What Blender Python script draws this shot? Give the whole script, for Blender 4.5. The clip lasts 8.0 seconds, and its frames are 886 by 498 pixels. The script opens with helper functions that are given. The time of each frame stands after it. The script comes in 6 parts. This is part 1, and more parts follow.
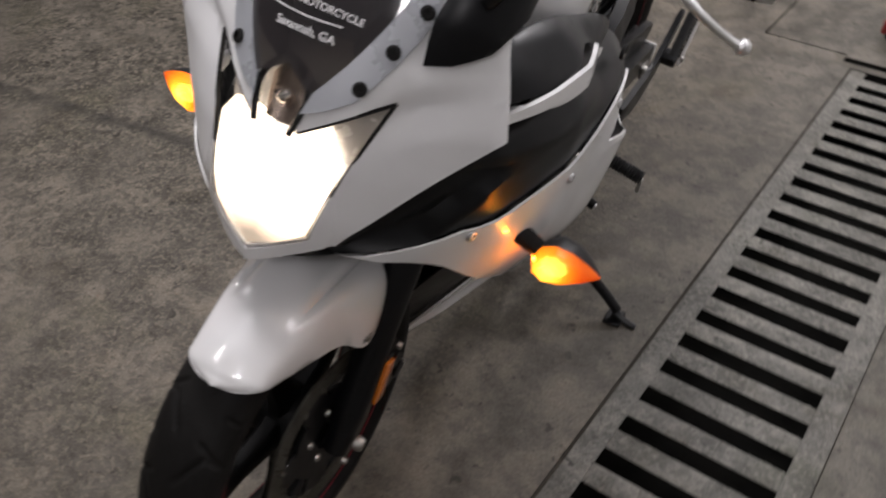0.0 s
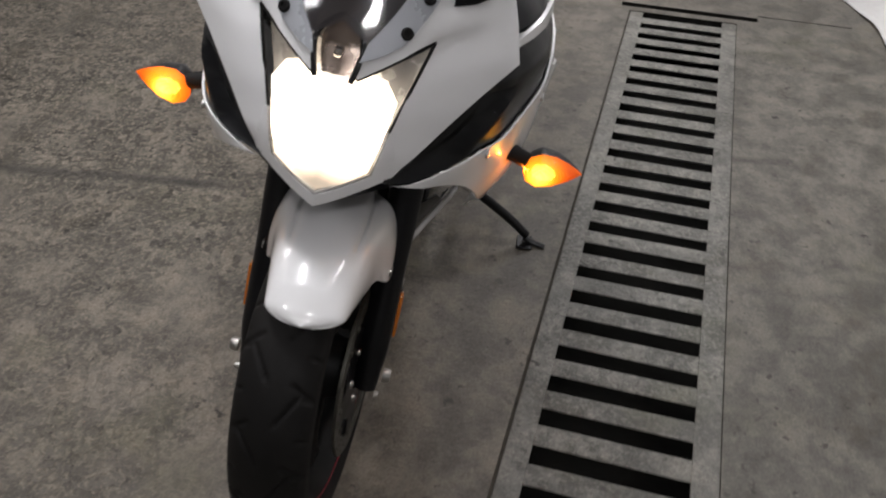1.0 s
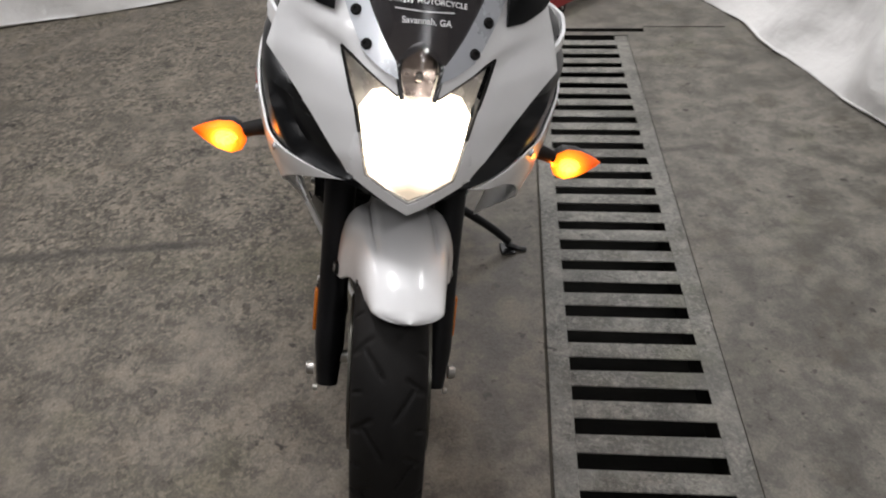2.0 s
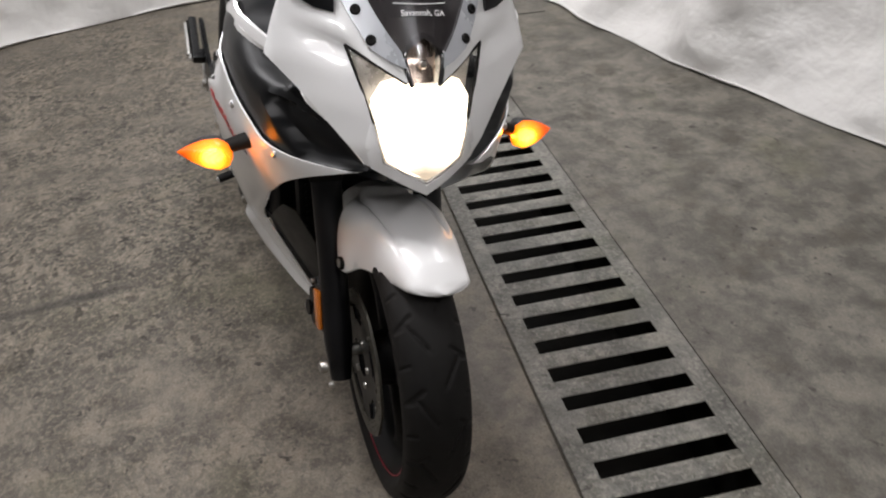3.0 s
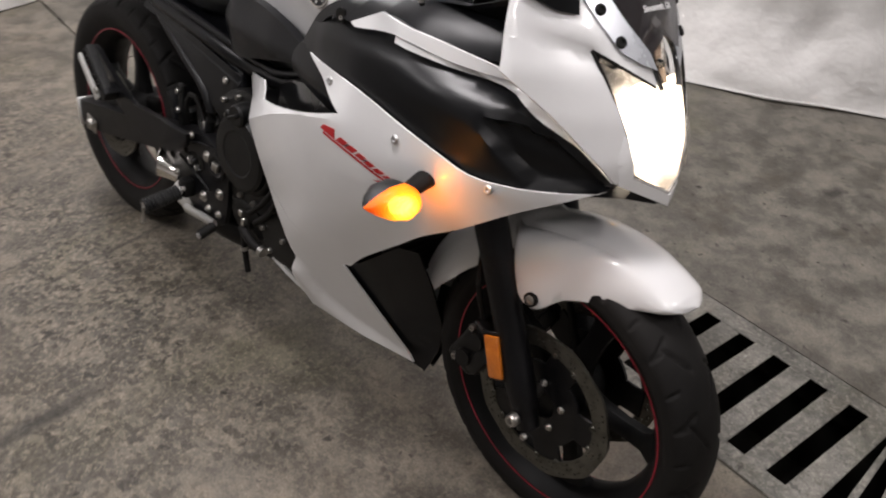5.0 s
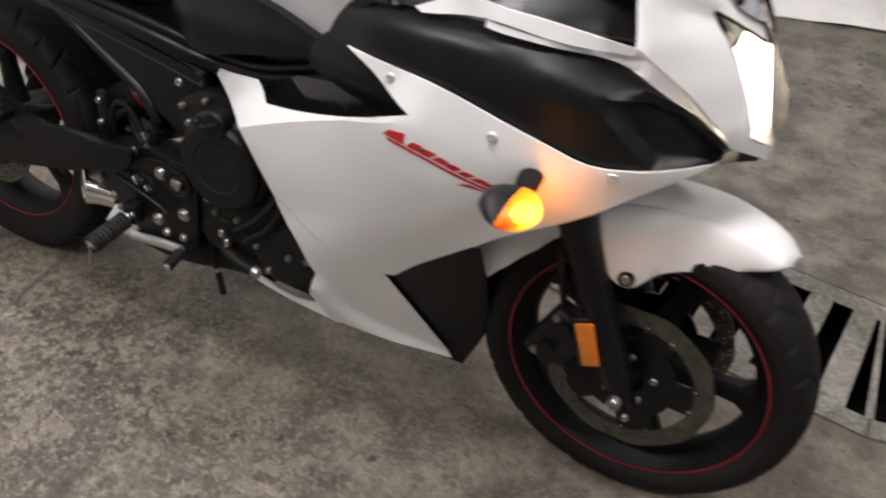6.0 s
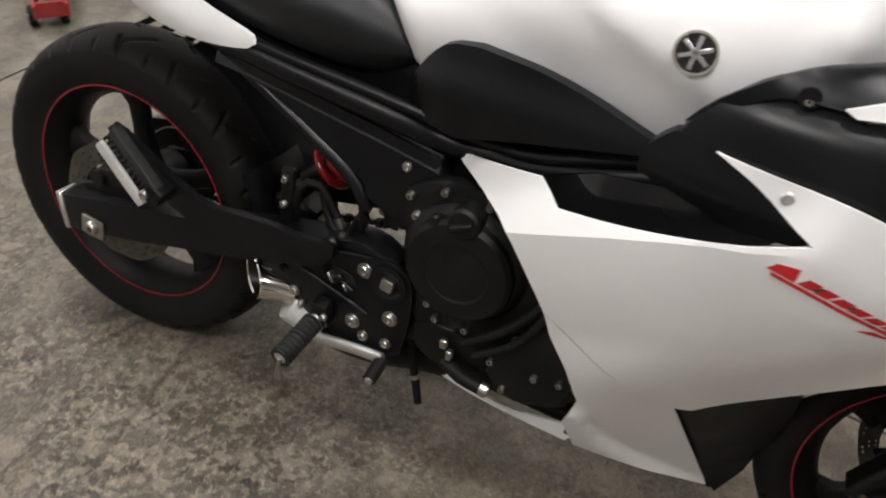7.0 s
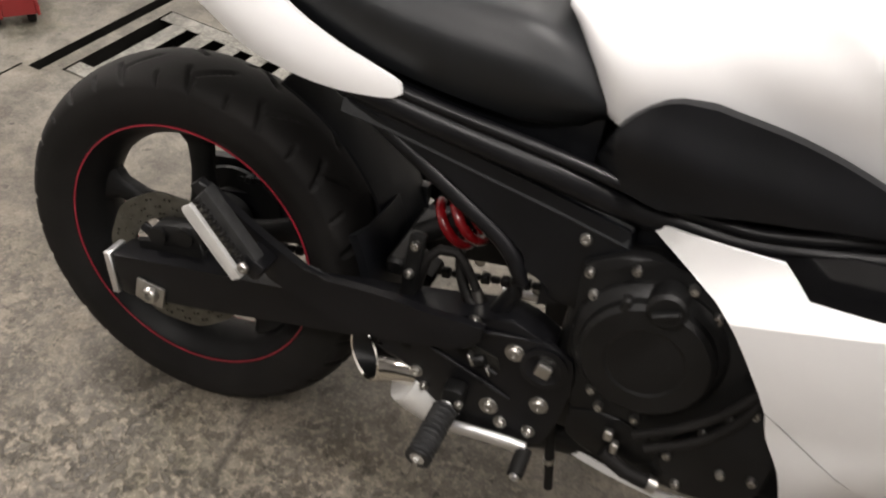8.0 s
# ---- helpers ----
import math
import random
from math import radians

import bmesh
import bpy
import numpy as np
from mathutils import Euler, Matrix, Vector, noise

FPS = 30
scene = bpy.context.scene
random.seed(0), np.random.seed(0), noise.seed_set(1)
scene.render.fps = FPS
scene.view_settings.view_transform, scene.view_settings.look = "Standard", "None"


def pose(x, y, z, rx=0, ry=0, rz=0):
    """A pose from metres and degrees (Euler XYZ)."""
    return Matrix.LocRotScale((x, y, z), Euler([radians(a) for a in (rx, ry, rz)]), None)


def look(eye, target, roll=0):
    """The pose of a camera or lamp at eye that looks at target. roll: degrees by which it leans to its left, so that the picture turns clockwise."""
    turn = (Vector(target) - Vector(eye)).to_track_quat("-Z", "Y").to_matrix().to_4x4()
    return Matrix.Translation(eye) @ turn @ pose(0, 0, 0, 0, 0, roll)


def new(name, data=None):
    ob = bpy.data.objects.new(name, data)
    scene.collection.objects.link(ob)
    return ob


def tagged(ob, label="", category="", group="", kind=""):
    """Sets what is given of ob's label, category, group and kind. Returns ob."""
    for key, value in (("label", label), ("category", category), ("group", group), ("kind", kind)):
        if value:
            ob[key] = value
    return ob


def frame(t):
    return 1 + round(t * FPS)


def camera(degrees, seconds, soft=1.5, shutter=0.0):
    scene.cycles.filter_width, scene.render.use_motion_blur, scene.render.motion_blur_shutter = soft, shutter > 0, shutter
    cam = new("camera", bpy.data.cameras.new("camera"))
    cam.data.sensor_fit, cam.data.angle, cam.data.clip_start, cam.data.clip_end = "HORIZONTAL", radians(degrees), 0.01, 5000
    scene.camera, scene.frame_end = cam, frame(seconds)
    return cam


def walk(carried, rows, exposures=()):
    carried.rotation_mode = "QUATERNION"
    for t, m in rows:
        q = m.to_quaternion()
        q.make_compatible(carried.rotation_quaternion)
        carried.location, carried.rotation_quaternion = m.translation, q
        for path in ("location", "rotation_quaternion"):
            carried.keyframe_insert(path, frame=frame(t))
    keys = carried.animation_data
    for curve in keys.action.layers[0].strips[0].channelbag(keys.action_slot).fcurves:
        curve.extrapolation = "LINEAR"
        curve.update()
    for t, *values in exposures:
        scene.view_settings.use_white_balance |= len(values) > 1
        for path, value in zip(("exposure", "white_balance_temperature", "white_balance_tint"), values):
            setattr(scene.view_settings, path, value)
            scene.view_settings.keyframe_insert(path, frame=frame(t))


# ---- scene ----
import itertools

# ---------------------------------------------------------------- camera and walk
cam = camera(56.0, 8.0, soft=2.0, shutter=0.45)
WALK = [
    (0, (2.131, 0.661, 1.328), (0.747, -0.036, 0.063), 1.5),
    (0.5, (2.287, 0.49, 1.334), (0.843, 0.03, 0.029), -1.4),
    (1, (2.434, 0.397, 1.338), (0.883, 0.2, 0.092), 1.5),
    (1.5, (2.576, 0.272, 1.347), (0.998, 0.143, 0.124), -1.9),
    (1.7, (2.603, 0.207, 1.359), (0.997, 0.157, 0.168), -2.1),
    (2.8, (2.637, -0.185, 1.383), (1.069, 0.27, 0.228), -2.1),
    (3, (2.661, -0.256, 1.386), (1.114, 0.289, 0.242), -3.0),
    (3.5, (2.659, -0.441, 1.388), (1.191, 0.276, 0.234), -1.7),
    (4, (2.515, -0.72, 1.381), (1.15, 0.197, 0.242), -0.9),
    (4.5, (2.33, -0.816, 1.363), (1.089, 0.24, 0.203), 0.8),
    (4.7, (2.216, -0.826, 1.353), (0.99, 0.254, 0.198), 1.0),
    (5.8, (1.665, -0.995, 1.361), (0.979, 0.375, 0.076), 2.1),
    (6, (1.576, -0.982, 1.355), (0.919, 0.378, 0.044), 2.0),
    (6.5, (1.293, -0.916, 1.329), (0.48, 0.369, 0.03), -0.5),
    (7, (1.036, -0.891, 1.305), (0.432, 0.481, -0.018), 3.1),
    (7.5, (0.769, -0.897, 1.282), (0.365, 0.526, -0.065), 5.9),
    (8, (0.64, -0.809, 1.259), (0.244, 0.609, -0.095), 7.4),
]
walk(cam, [(t, look(eye, target, roll)) for t, eye, target, roll in WALK],
     exposures=[(0, -0.33, 6300, 14), (0.5, -0.48, 6150, 10), (1, -0.25, 6200, 11), (1.5, -0.10, 6200, 10), (3.5, 0.02, 6350, 11), (4.5, 0.02, 6430, 14), (6, 0.35, 6450, 12), (6.5, 0.42, 6500, 12), (7, 0.25, 6560, 10), (7.5, 0.28, 6700, 11), (8, 0.56, 6720, 11)])

# ---------------------------------------------------------------- light
world = bpy.data.worlds.new("indoor_world")
scene.world = world
world.use_nodes = True
world.node_tree.nodes["Background"].inputs[0].default_value = (0.9, 0.95, 1.0, 1)
world.node_tree.nodes["Background"].inputs[1].default_value = 0.02

CEIL = 2.9
LAMPS = [(2.9, -1.0, 0.6, 14), (3.5, 0.9, 0.3, 24), (1.15, -0.35, 0.5, 31), (0.1, -1.7, 1.2, 30), (0.5, 1.7, 1.2, 18), (-1.5, 0.7, 1.2, 46)]
DROP = 0.30       # the bare tubes hang below the ceiling and light it too
for lx, ly, length, watts in LAMPS:
    for up in (0, 1):
        data = bpy.data.lights.new("ceiling_tube", "AREA")
        data.shape, data.size, data.size_y = "RECTANGLE", length, 0.24
        data.energy, data.color = watts * (0.22 if up else 0.88), (1.0, 0.948, 0.92) if lx > 2 else (1.0, 0.960, 0.942)
        new("ceiling_tube", data).matrix_basis = pose(lx, ly, CEIL - DROP + (0.022 if up else -0.022), 180 * up)

# ---------------------------------------------------------------- materials
def base_mat(name, color=(0.5, 0.5, 0.5), rough=0.5, metal=0.0, coat=0.0, spec=0.5):
    m = bpy.data.materials.new(name)
    m.use_nodes = True
    b = m.node_tree.nodes["Principled BSDF"]
    b.inputs["Base Color"].default_value = (*color, 1)
    b.inputs["Roughness"].default_value = rough
    b.inputs["Metallic"].default_value = metal
    b.inputs["Coat Weight"].default_value = coat
    b.inputs["Coat Roughness"].default_value = 0.06
    b.inputs["Specular IOR Level"].default_value = spec
    return m, m.node_tree, b


def node(tree, kind, **inputs):
    n = tree.nodes.new(kind)
    for key, value in inputs.items():
        n.inputs[key].default_value = value
    return n


def noise_node(tree, scale, detail=4.0, rough=0.55, vec=None):
    n = node(tree, "ShaderNodeTexNoise", Scale=scale, Detail=detail, Roughness=rough)
    if vec is not None:
        tree.links.new(vec, n.inputs["Vector"])
    return n.outputs["Fac"]


def ramp(tree, fac, stops):
    n = tree.nodes.new("ShaderNodeValToRGB")
    els = n.color_ramp.elements
    while len(els) < len(stops):
        els.new(0.5)
    for e, (p, c) in zip(els, stops):
        e.position = p
        e.color = (*c, 1) if not isinstance(c, float) else (c, c, c, 1)
    tree.links.new(fac, n.inputs["Fac"])
    return n.outputs["Color"]


def mixc(tree, fac, a, b, mode="MIX"):
    n = tree.nodes.new("ShaderNodeMix")
    n.data_type, n.blend_type = "RGBA", mode
    for sock, v in ((n.inputs[0], fac), (n.inputs[6], a), (n.inputs[7], b)):
        if isinstance(v, (int, float)):
            sock.default_value = v
        elif isinstance(v, tuple):
            sock.default_value = (*v, 1)
        else:
            tree.links.new(v, sock)
    return n.outputs[2]


def bump(tree, b, height, strength, dist):
    n = node(tree, "ShaderNodeBump", Strength=strength, Distance=dist)
    tree.links.new(height, n.inputs["Height"])
    tree.links.new(n.outputs["Normal"], b.inputs["Normal"])


def objvec(tree, where="Object"):
    return tree.nodes.new("ShaderNodeTexCoord").outputs[where]


def grained(name, c0, c1, rough, scale, bumps=0.15, dist=0.0006, metal=0.0, coat=0.0, spec=0.5, rvar=0.1, fine=180.0):
    """Two-scale colour variation, fine relief and varying gloss."""
    m, t, b = base_mat(name, c0, rough, metal, coat, spec)
    v = objvec(t)
    big, small = noise_node(t, scale, 5, 0.6, v), noise_node(t, fine, 3, 0.6, v)
    col = ramp(t, big, [(0.3, c0), (0.72, c1)])
    t.links.new(col, b.inputs["Base Color"])
    r = ramp(t, big, [(0.25, max(rough - rvar, 0.02)), (0.75, min(rough + rvar, 1.0))])
    t.links.new(r, b.inputs["Roughness"])
    bump(t, b, small, bumps, dist)
    return m


WHITE = grained("white_pearl_paint", (0.78, 0.78, 0.78), (0.83, 0.83, 0.825), 0.32, 6, 0.02, 0.0002, coat=0.9, rvar=0.04)
GREYWHITE = grained("silver_white_trim", (0.45, 0.47, 0.50), (0.52, 0.54, 0.57), 0.3, 9, 0.02, 0.0002, metal=0.3, coat=0.6)
BLACK_PLASTIC = grained("black_textured_plastic", (0.0024, 0.0027, 0.0035), (0.0042, 0.0047, 0.0060), 0.38, 12, 0.25, 0.0004, spec=0.30)
SCOOP_BLACK = grained("satin_black_moulding", (0.0024, 0.0026, 0.0032), (0.0040, 0.0044, 0.0054), 0.36, 9, 0.14, 0.0002, spec=0.36, rvar=0.05)
BLACK_GLOSS = grained("black_gloss_plastic", (0.005, 0.005, 0.0055), (0.009, 0.009, 0.0095), 0.25, 8, 0.05, 0.0002, coat=0.3)
VINYL = grained("black_seat_vinyl", (0.005, 0.0058, 0.0066), (0.009, 0.0105, 0.012), 0.46, 14, 0.5, 0.0005, fine=600, rvar=0.05, spec=0.45)
RUBBER = grained("black_rubber", (0.006, 0.0057, 0.0055), (0.014, 0.013, 0.0122), 0.6, 10, 0.5, 0.0006, spec=0.14)
ENGINE = grained("black_engine_paint", (0.0025, 0.0025, 0.0026), (0.005, 0.005, 0.0049), 0.45, 16, 0.4, 0.0005, spec=0.3)
FRAME_BLACK = grained("black_frame_paint", (0.0025, 0.0026, 0.0032), (0.005, 0.005, 0.006), 0.36, 10, 0.15, 0.0003, spec=0.28)
STEEL = grained("zinc_steel", (0.36, 0.35, 0.33), (0.50, 0.49, 0.46), 0.34, 30, 0.1, 0.0002, metal=1.0)
ALU = grained("brushed_aluminium", (0.62, 0.62, 0.62), (0.78, 0.78, 0.78), 0.4, 24, 0.1, 0.0002, metal=1.0)
PALE_ALU = grained("cast_pale_alloy", (0.62, 0.62, 0.60), (0.74, 0.73, 0.71), 0.38, 40, 0.2, 0.0003, metal=0.35)
CHROME = grained("polished_chrome", (0.72, 0.68, 0.62), (0.82, 0.80, 0.77), 0.08, 12, 0.0, 0.0001, metal=1.0, rvar=0.03)
WHEEL_BLACK = grained("black_wheel_paint", (0.0025, 0.0025, 0.0027), (0.005, 0.005, 0.005), 0.5, 10, 0.15, 0.0003, spec=0.2)
SATIN = grained("satin_black_plastic", (0.005, 0.0058, 0.0066), (0.009, 0.010, 0.0112), 0.44, 12, 0.2, 0.0003, spec=0.36)
DISC = grained("worn_brake_disc", (0.08, 0.077, 0.064), (0.15, 0.145, 0.125), 0.42, 40, 0.15, 0.0002, metal=0.85)
PEGRUBBER = grained("dusty_peg_rubber", (0.012, 0.0125, 0.013), (0.030, 0.030, 0.030), 0.62, 60, 0.4, 0.0005, spec=0.3)
RED = grained("red_paint", (0.42, 0.012, 0.016), (0.55, 0.02, 0.025), 0.3, 12, 0.03, 0.0002, coat=0.4)
SPRINGRED = grained("red_spring_enamel", (0.15, 0.003, 0.005), (0.24, 0.006, 0.009), 0.26, 30, 0.05, 0.0004, coat=0.4)
SILVER = grained("silvered_lamp_plastic", (0.42, 0.40, 0.39), (0.56, 0.55, 0.53), 0.26, 30, 0.05, 0.0004, metal=0.35)
REDLINE = grained("red_rim_tape", (0.20, 0.007, 0.018), (0.28, 0.012, 0.028), 0.4, 20, 0.02, 0.0002)
CARTRED = grained("red_cart_steel", (0.22, 0.02, 0.02), (0.32, 0.03, 0.03), 0.45, 6, 0.1, 0.0004)
DARKINK = grained("dark_decal_ink", (0.02, 0.02, 0.022), (0.05, 0.05, 0.05), 0.4, 30, 0.0, 0.0001)
WALLPAINT = grained("grey_white_wall_paint", (0.40, 0.395, 0.385), (0.46, 0.455, 0.445), 0.7, 1.5, 0.2, 0.001, fine=60)


CEILPAINT = grained("white_ceiling_paint", (0.70, 0.72, 0.75), (0.75, 0.77, 0.80), 0.8, 1.2, 0.2, 0.001, fine=60)


def cloth():
    m, t, b = base_mat("white_sheet_cloth", (0.74, 0.725, 0.70), 0.85)
    v = objvec(t)
    big, weave = noise_node(t, 2.2, 6, 0.6, v), noise_node(t, 420, 2, 0.5, v)
    t.links.new(ramp(t, big, [(0.3, (0.60, 0.587, 0.565)), (0.7, (0.70, 0.69, 0.67))]), b.inputs["Base Color"])
    crease = noise_node(t, 5.0, 4, 0.5, v)
    bump(t, b, mixc(t, 0.01, crease, weave), 0.7, 0.05)
    return m


CLOTH = cloth()


def math_node(t, op, a, b=0.0):
    n = t.nodes.new("ShaderNodeMath")
    n.operation = op
    for sock, v in ((n.inputs[0], a), (n.inputs[1], b)):
        if isinstance(v, (int, float)):
            sock.default_value = v
        else:
            t.links.new(v, sock)
    return n.outputs[0]


def concrete(name, dark, light, stain, wet=0.6, floor_marks=False):
    """Worn cast concrete: cloudy tone, ground-in dirt, soft-edged pits in clusters, pale crumbs and old stains."""
    m, t, b = base_mat(name, light, 0.6)
    v = objvec(t)

    def both(f, g):
        return math_node(t, "MULTIPLY", f, g)
    # ragged coordinates, so that no spot is round
    wob = node(t, "ShaderNodeTexNoise", Scale=40.0, Detail=4.0, Roughness=0.65)
    t.links.new(v, wob.inputs["Vector"])
    shift = t.nodes.new("ShaderNodeVectorMath")
    shift.operation = "MULTIPLY_ADD"
    t.links.new(wob.outputs["Color"], shift.inputs[0])
    shift.inputs[1].default_value = (0.022, 0.022, 0.022)
    t.links.new(v, shift.inputs[2])
    w = shift.outputs[0]
    pale = tuple(min(1.0, c * k) for c, k in zip(light, (1.75, 1.70, 1.62)))
    soot = tuple(c * 0.5 for c in stain)
    cloud = noise_node(t, 1.1, 6, 0.6, v)
    mottle = noise_node(t, 8.5, 12, 0.72, w)
    patchy = noise_node(t, 3.1, 5, 0.6, w)
    pit = noise_node(t, 52.0, 4, 0.55, w)
    pit_big = noise_node(t, 21.0, 5, 0.6, w)
    crumb = noise_node(t, 84.0, 4, 0.6, w)
    grit = noise_node(t, 170.0, 3, 0.65, v)
    col = ramp(t, cloud, [(0.36, dark), (0.62, light)])
    col = mixc(t, ramp(t, mottle, [(0.38, 0.80), (0.53, 0.0)]), col, stain)
    col = mixc(t, ramp(t, mottle, [(0.50, 0.0), (0.70, 0.55)]), col, pale)
    # greenish damp patches
    col = mixc(t, ramp(t, noise_node(t, 1.9, 5, 0.65, w), [(0.55, 0.0), (0.68, 0.42)]), col, tuple(c * k for c, k in zip(light, (0.62, 0.66, 0.42))))
    # brown tyre and oil grime
    col = mixc(t, ramp(t, noise_node(t, 4.6, 7, 0.68, w), [(0.54, 0.0), (0.66, 0.60)]), col, tuple(c * k for c, k in zip(stain, (1.15, 1.05, 0.88))))
    trod = ramp(t, patchy, [(0.32, 0.22), (0.52, 1.0)])
    if floor_marks:
        # the side that is walked and ridden on is rougher than the drain side
        xyz = t.nodes.new("ShaderNodeSeparateXYZ")
        t.links.new(v, xyz.inputs[0])
        px, py = xyz.outputs["X"], xyz.outputs["Y"]
        rough_y = t.nodes.new("ShaderNodeMapRange")
        t.links.new(py, rough_y.inputs[0])
        rough_y.inputs[1].default_value, rough_y.inputs[2].default_value = 0.30, -0.25
        rough_y.inputs[3].default_value, rough_y.inputs[4].default_value = 0.16, 1.0
        rough_x = t.nodes.new("ShaderNodeMapRange")
        t.links.new(px, rough_x.inputs[0])
        rough_x.inputs[1].default_value, rough_x.inputs[2].default_value = 0.35, 1.15
        rough_x.inputs[3].default_value, rough_x.inputs[4].default_value = 1.0, 0.55
        trod = both(trod, both(rough_y.outputs[0], rough_x.outputs[0]))
        # beyond the drain the cement is greyer
        beyond = t.nodes.new("ShaderNodeMapRange")
        t.links.new(py, beyond.inputs[0])
        beyond.inputs[1].default_value, beyond.inputs[2].default_value = 0.25, 0.75
        beyond.inputs[3].default_value, beyond.inputs[4].default_value = 0.0, 1.0
        col = mixc(t, beyond.outputs[0], col, (1.0, 1.06, 1.12), "MULTIPLY")
    else:
        trod = both(trod, 0.5)
    pits = both(ramp(t, pit, [(0.40, 1.0), (0.50, 0.0)]), trod)
    pits_big = both(ramp(t, pit_big, [(0.33, 1.0), (0.40, 0.0)]), trod)
    crumbs = both(ramp(t, crumb, [(0.50, 0.0), (0.61, 0.75)]), trod)
    col = mixc(t, crumbs, col, pale)
    col = mixc(t, both(pits, 0.82), col, stain)
    col = mixc(t, both(pits_big, 0.85), col, soot)
    # scattered dark specks everywhere
    fleck = both(ramp(t, noise_node(t, 38.0, 3, 0.5, w), [(0.29, 1.0), (0.345, 0.0)]), ramp(t, patchy, [(0.35, 0.35), (0.6, 1.0)]))
    col = mixc(t, both(fleck, 0.9), col, soot)
    if floor_marks:
        def band(nx, ny, at, half):
            along = t.nodes.new("ShaderNodeVectorMath")
            along.operation = "DOT_PRODUCT"
            t.links.new(w, along.inputs[0])
            along.inputs[1].default_value = (nx, ny, 0)
            d = math_node(t, "ABSOLUTE", math_node(t, "SUBTRACT", along.outputs["Value"], at + 0.011 * (nx + ny)))
            return ramp(t, d, [(half * 0.25, 1.0), (half, 0.0)])

        def within(sock, lo, hi, soft):
            r = t.nodes.new("ShaderNodeMapRange")
            t.links.new(math_node(t, "ABSOLUTE", math_node(t, "SUBTRACT", sock, (lo + hi) / 2)), r.inputs[0])
            r.inputs[1].default_value, r.inputs[2].default_value = (hi - lo) / 2 + soft, (hi - lo) / 2 - soft
            return r.outputs[0]
        worn = ramp(t, noise_node(t, 9.0, 6, 0.7, w), [(0.34, 0.25), (0.56, 1.0)])
        # a smeared filled joint across the walked side, a short one beyond the drain, two fine trowel lines and a spall
        marks = (both(band(0.9992, 0.04, 0.567, 0.036), both(within(py, -2.6, -0.47, 0.08), both(worn, 0.85))),
                 both(band(0.9970, 0.077, 0.270, 0.026), both(within(py, 0.96, 1.14, 0.03), both(worn, 0.8))),
                 both(band(0.995, 0.10, 0.105, 0.010), both(within(py, -0.5, 0.02, 0.05), both(worn, 0.6))),
                 both(band(0.995, 0.06, -0.012, 0.009), both(within(py, -0.5, 0.0, 0.05), both(worn, 0.5))),
                 both(band(0.98, -0.2, 1.046, 0.026), both(within(py, 1.505, 1.575, 0.015), 0.8)))
        for mk in marks:
            col = mixc(t, mk, col, (0.034, 0.031, 0.025))
    col = mixc(t, 0.55, col, ramp(t, grit, [(0.28, 0.26), (0.72, 0.74)]), "OVERLAY")
    t.links.new(col, b.inputs["Base Color"])
    t.links.new(ramp(t, mottle, [(0.3, wet - 0.18), (0.7, wet + 0.2)]), b.inputs["Roughness"])
    hgt = mixc(t, 0.35, mottle, mixc(t, 0.4, crumb, grit))
    hgt = mixc(t, both(math_node(t, "MAXIMUM", pits, pits_big), 0.8), hgt, (0.0, 0.0, 0.0))
    bump(t, b, hgt, 0.8, 0.008)
    return m


FLOORMAT = concrete("worn_concrete", (0.108, 0.095, 0.075), (0.166, 0.146, 0.117), (0.048, 0.041, 0.030), floor_marks=True)
GRATEMAT = concrete("painted_concrete_grate", (0.140, 0.136, 0.120), (0.205, 0.200, 0.180), (0.070, 0.068, 0.056))
SEAMDIRT = grained("packed_seam_dirt", (0.030, 0.027, 0.021), (0.075, 0.068, 0.054), 0.85, 30, 0.6, 0.003, spec=0.15, fine=90)
# near black: the shade inside slots, cuts and holes, painted as colour
SHADEMAT = grained("near_black_shade", (0.006, 0.006, 0.005), (0.014, 0.013, 0.011), 0.8, 9, 0.6, 0.004, spec=0.1, fine=40)


def glow(name, color, strength, base=(0.8, 0.8, 0.8), rough=0.2):
    m, t, b = base_mat(name, base, rough)
    b.inputs["Emission Color"].default_value = (*color, 1)
    b.inputs["Emission Strength"].default_value = strength
    return m


def clear(name, color, rough, alpha):
    """Thin shell: part see-through, with the gloss of plastic or glass."""
    m, t, b = base_mat(name, color, rough)
    b.inputs["Alpha"].default_value = alpha
    b.inputs["Coat Weight"].default_value = 0.6
    return m




def headglow():
    """The lit reflector: blinding round the bulbs, dimmer and faceted towards its rim."""
    m, t, b = base_mat("lit_headlamp_reflector", (0.75, 0.72, 0.66), 0.15, metal=0.8)
    v = objvec(t)
    fold = t.nodes.new("ShaderNodeVectorMath")
    fold.operation = "ABSOLUTE"
    t.links.new(v, fold.inputs[0])
    away = t.nodes.new("ShaderNodeVectorMath")
    away.operation = "DISTANCE"
    t.links.new(fold.outputs[0], away.inputs[0])
    away.inputs[1].default_value = (1.49, 0.030, 0.80)
    far = away.outputs["Value"]
    t.links.new(ramp(t, away.outputs["Value"], [(0.03, (1.0, 0.88, 0.70)), (0.09, (1.0, 0.76, 0.52))]), b.inputs["Emission Color"])
    gain = t.nodes.new("ShaderNodeMath")
    gain.operation = "MULTIPLY"
    t.links.new(ramp(t, far, [(0.052, 1.0), (0.072, 0.42), (0.096, 0.10)]), gain.inputs[0])
    gain.inputs[1].default_value = 8.0
    t.links.new(gain.outputs[0], b.inputs["Emission Strength"])
    return m


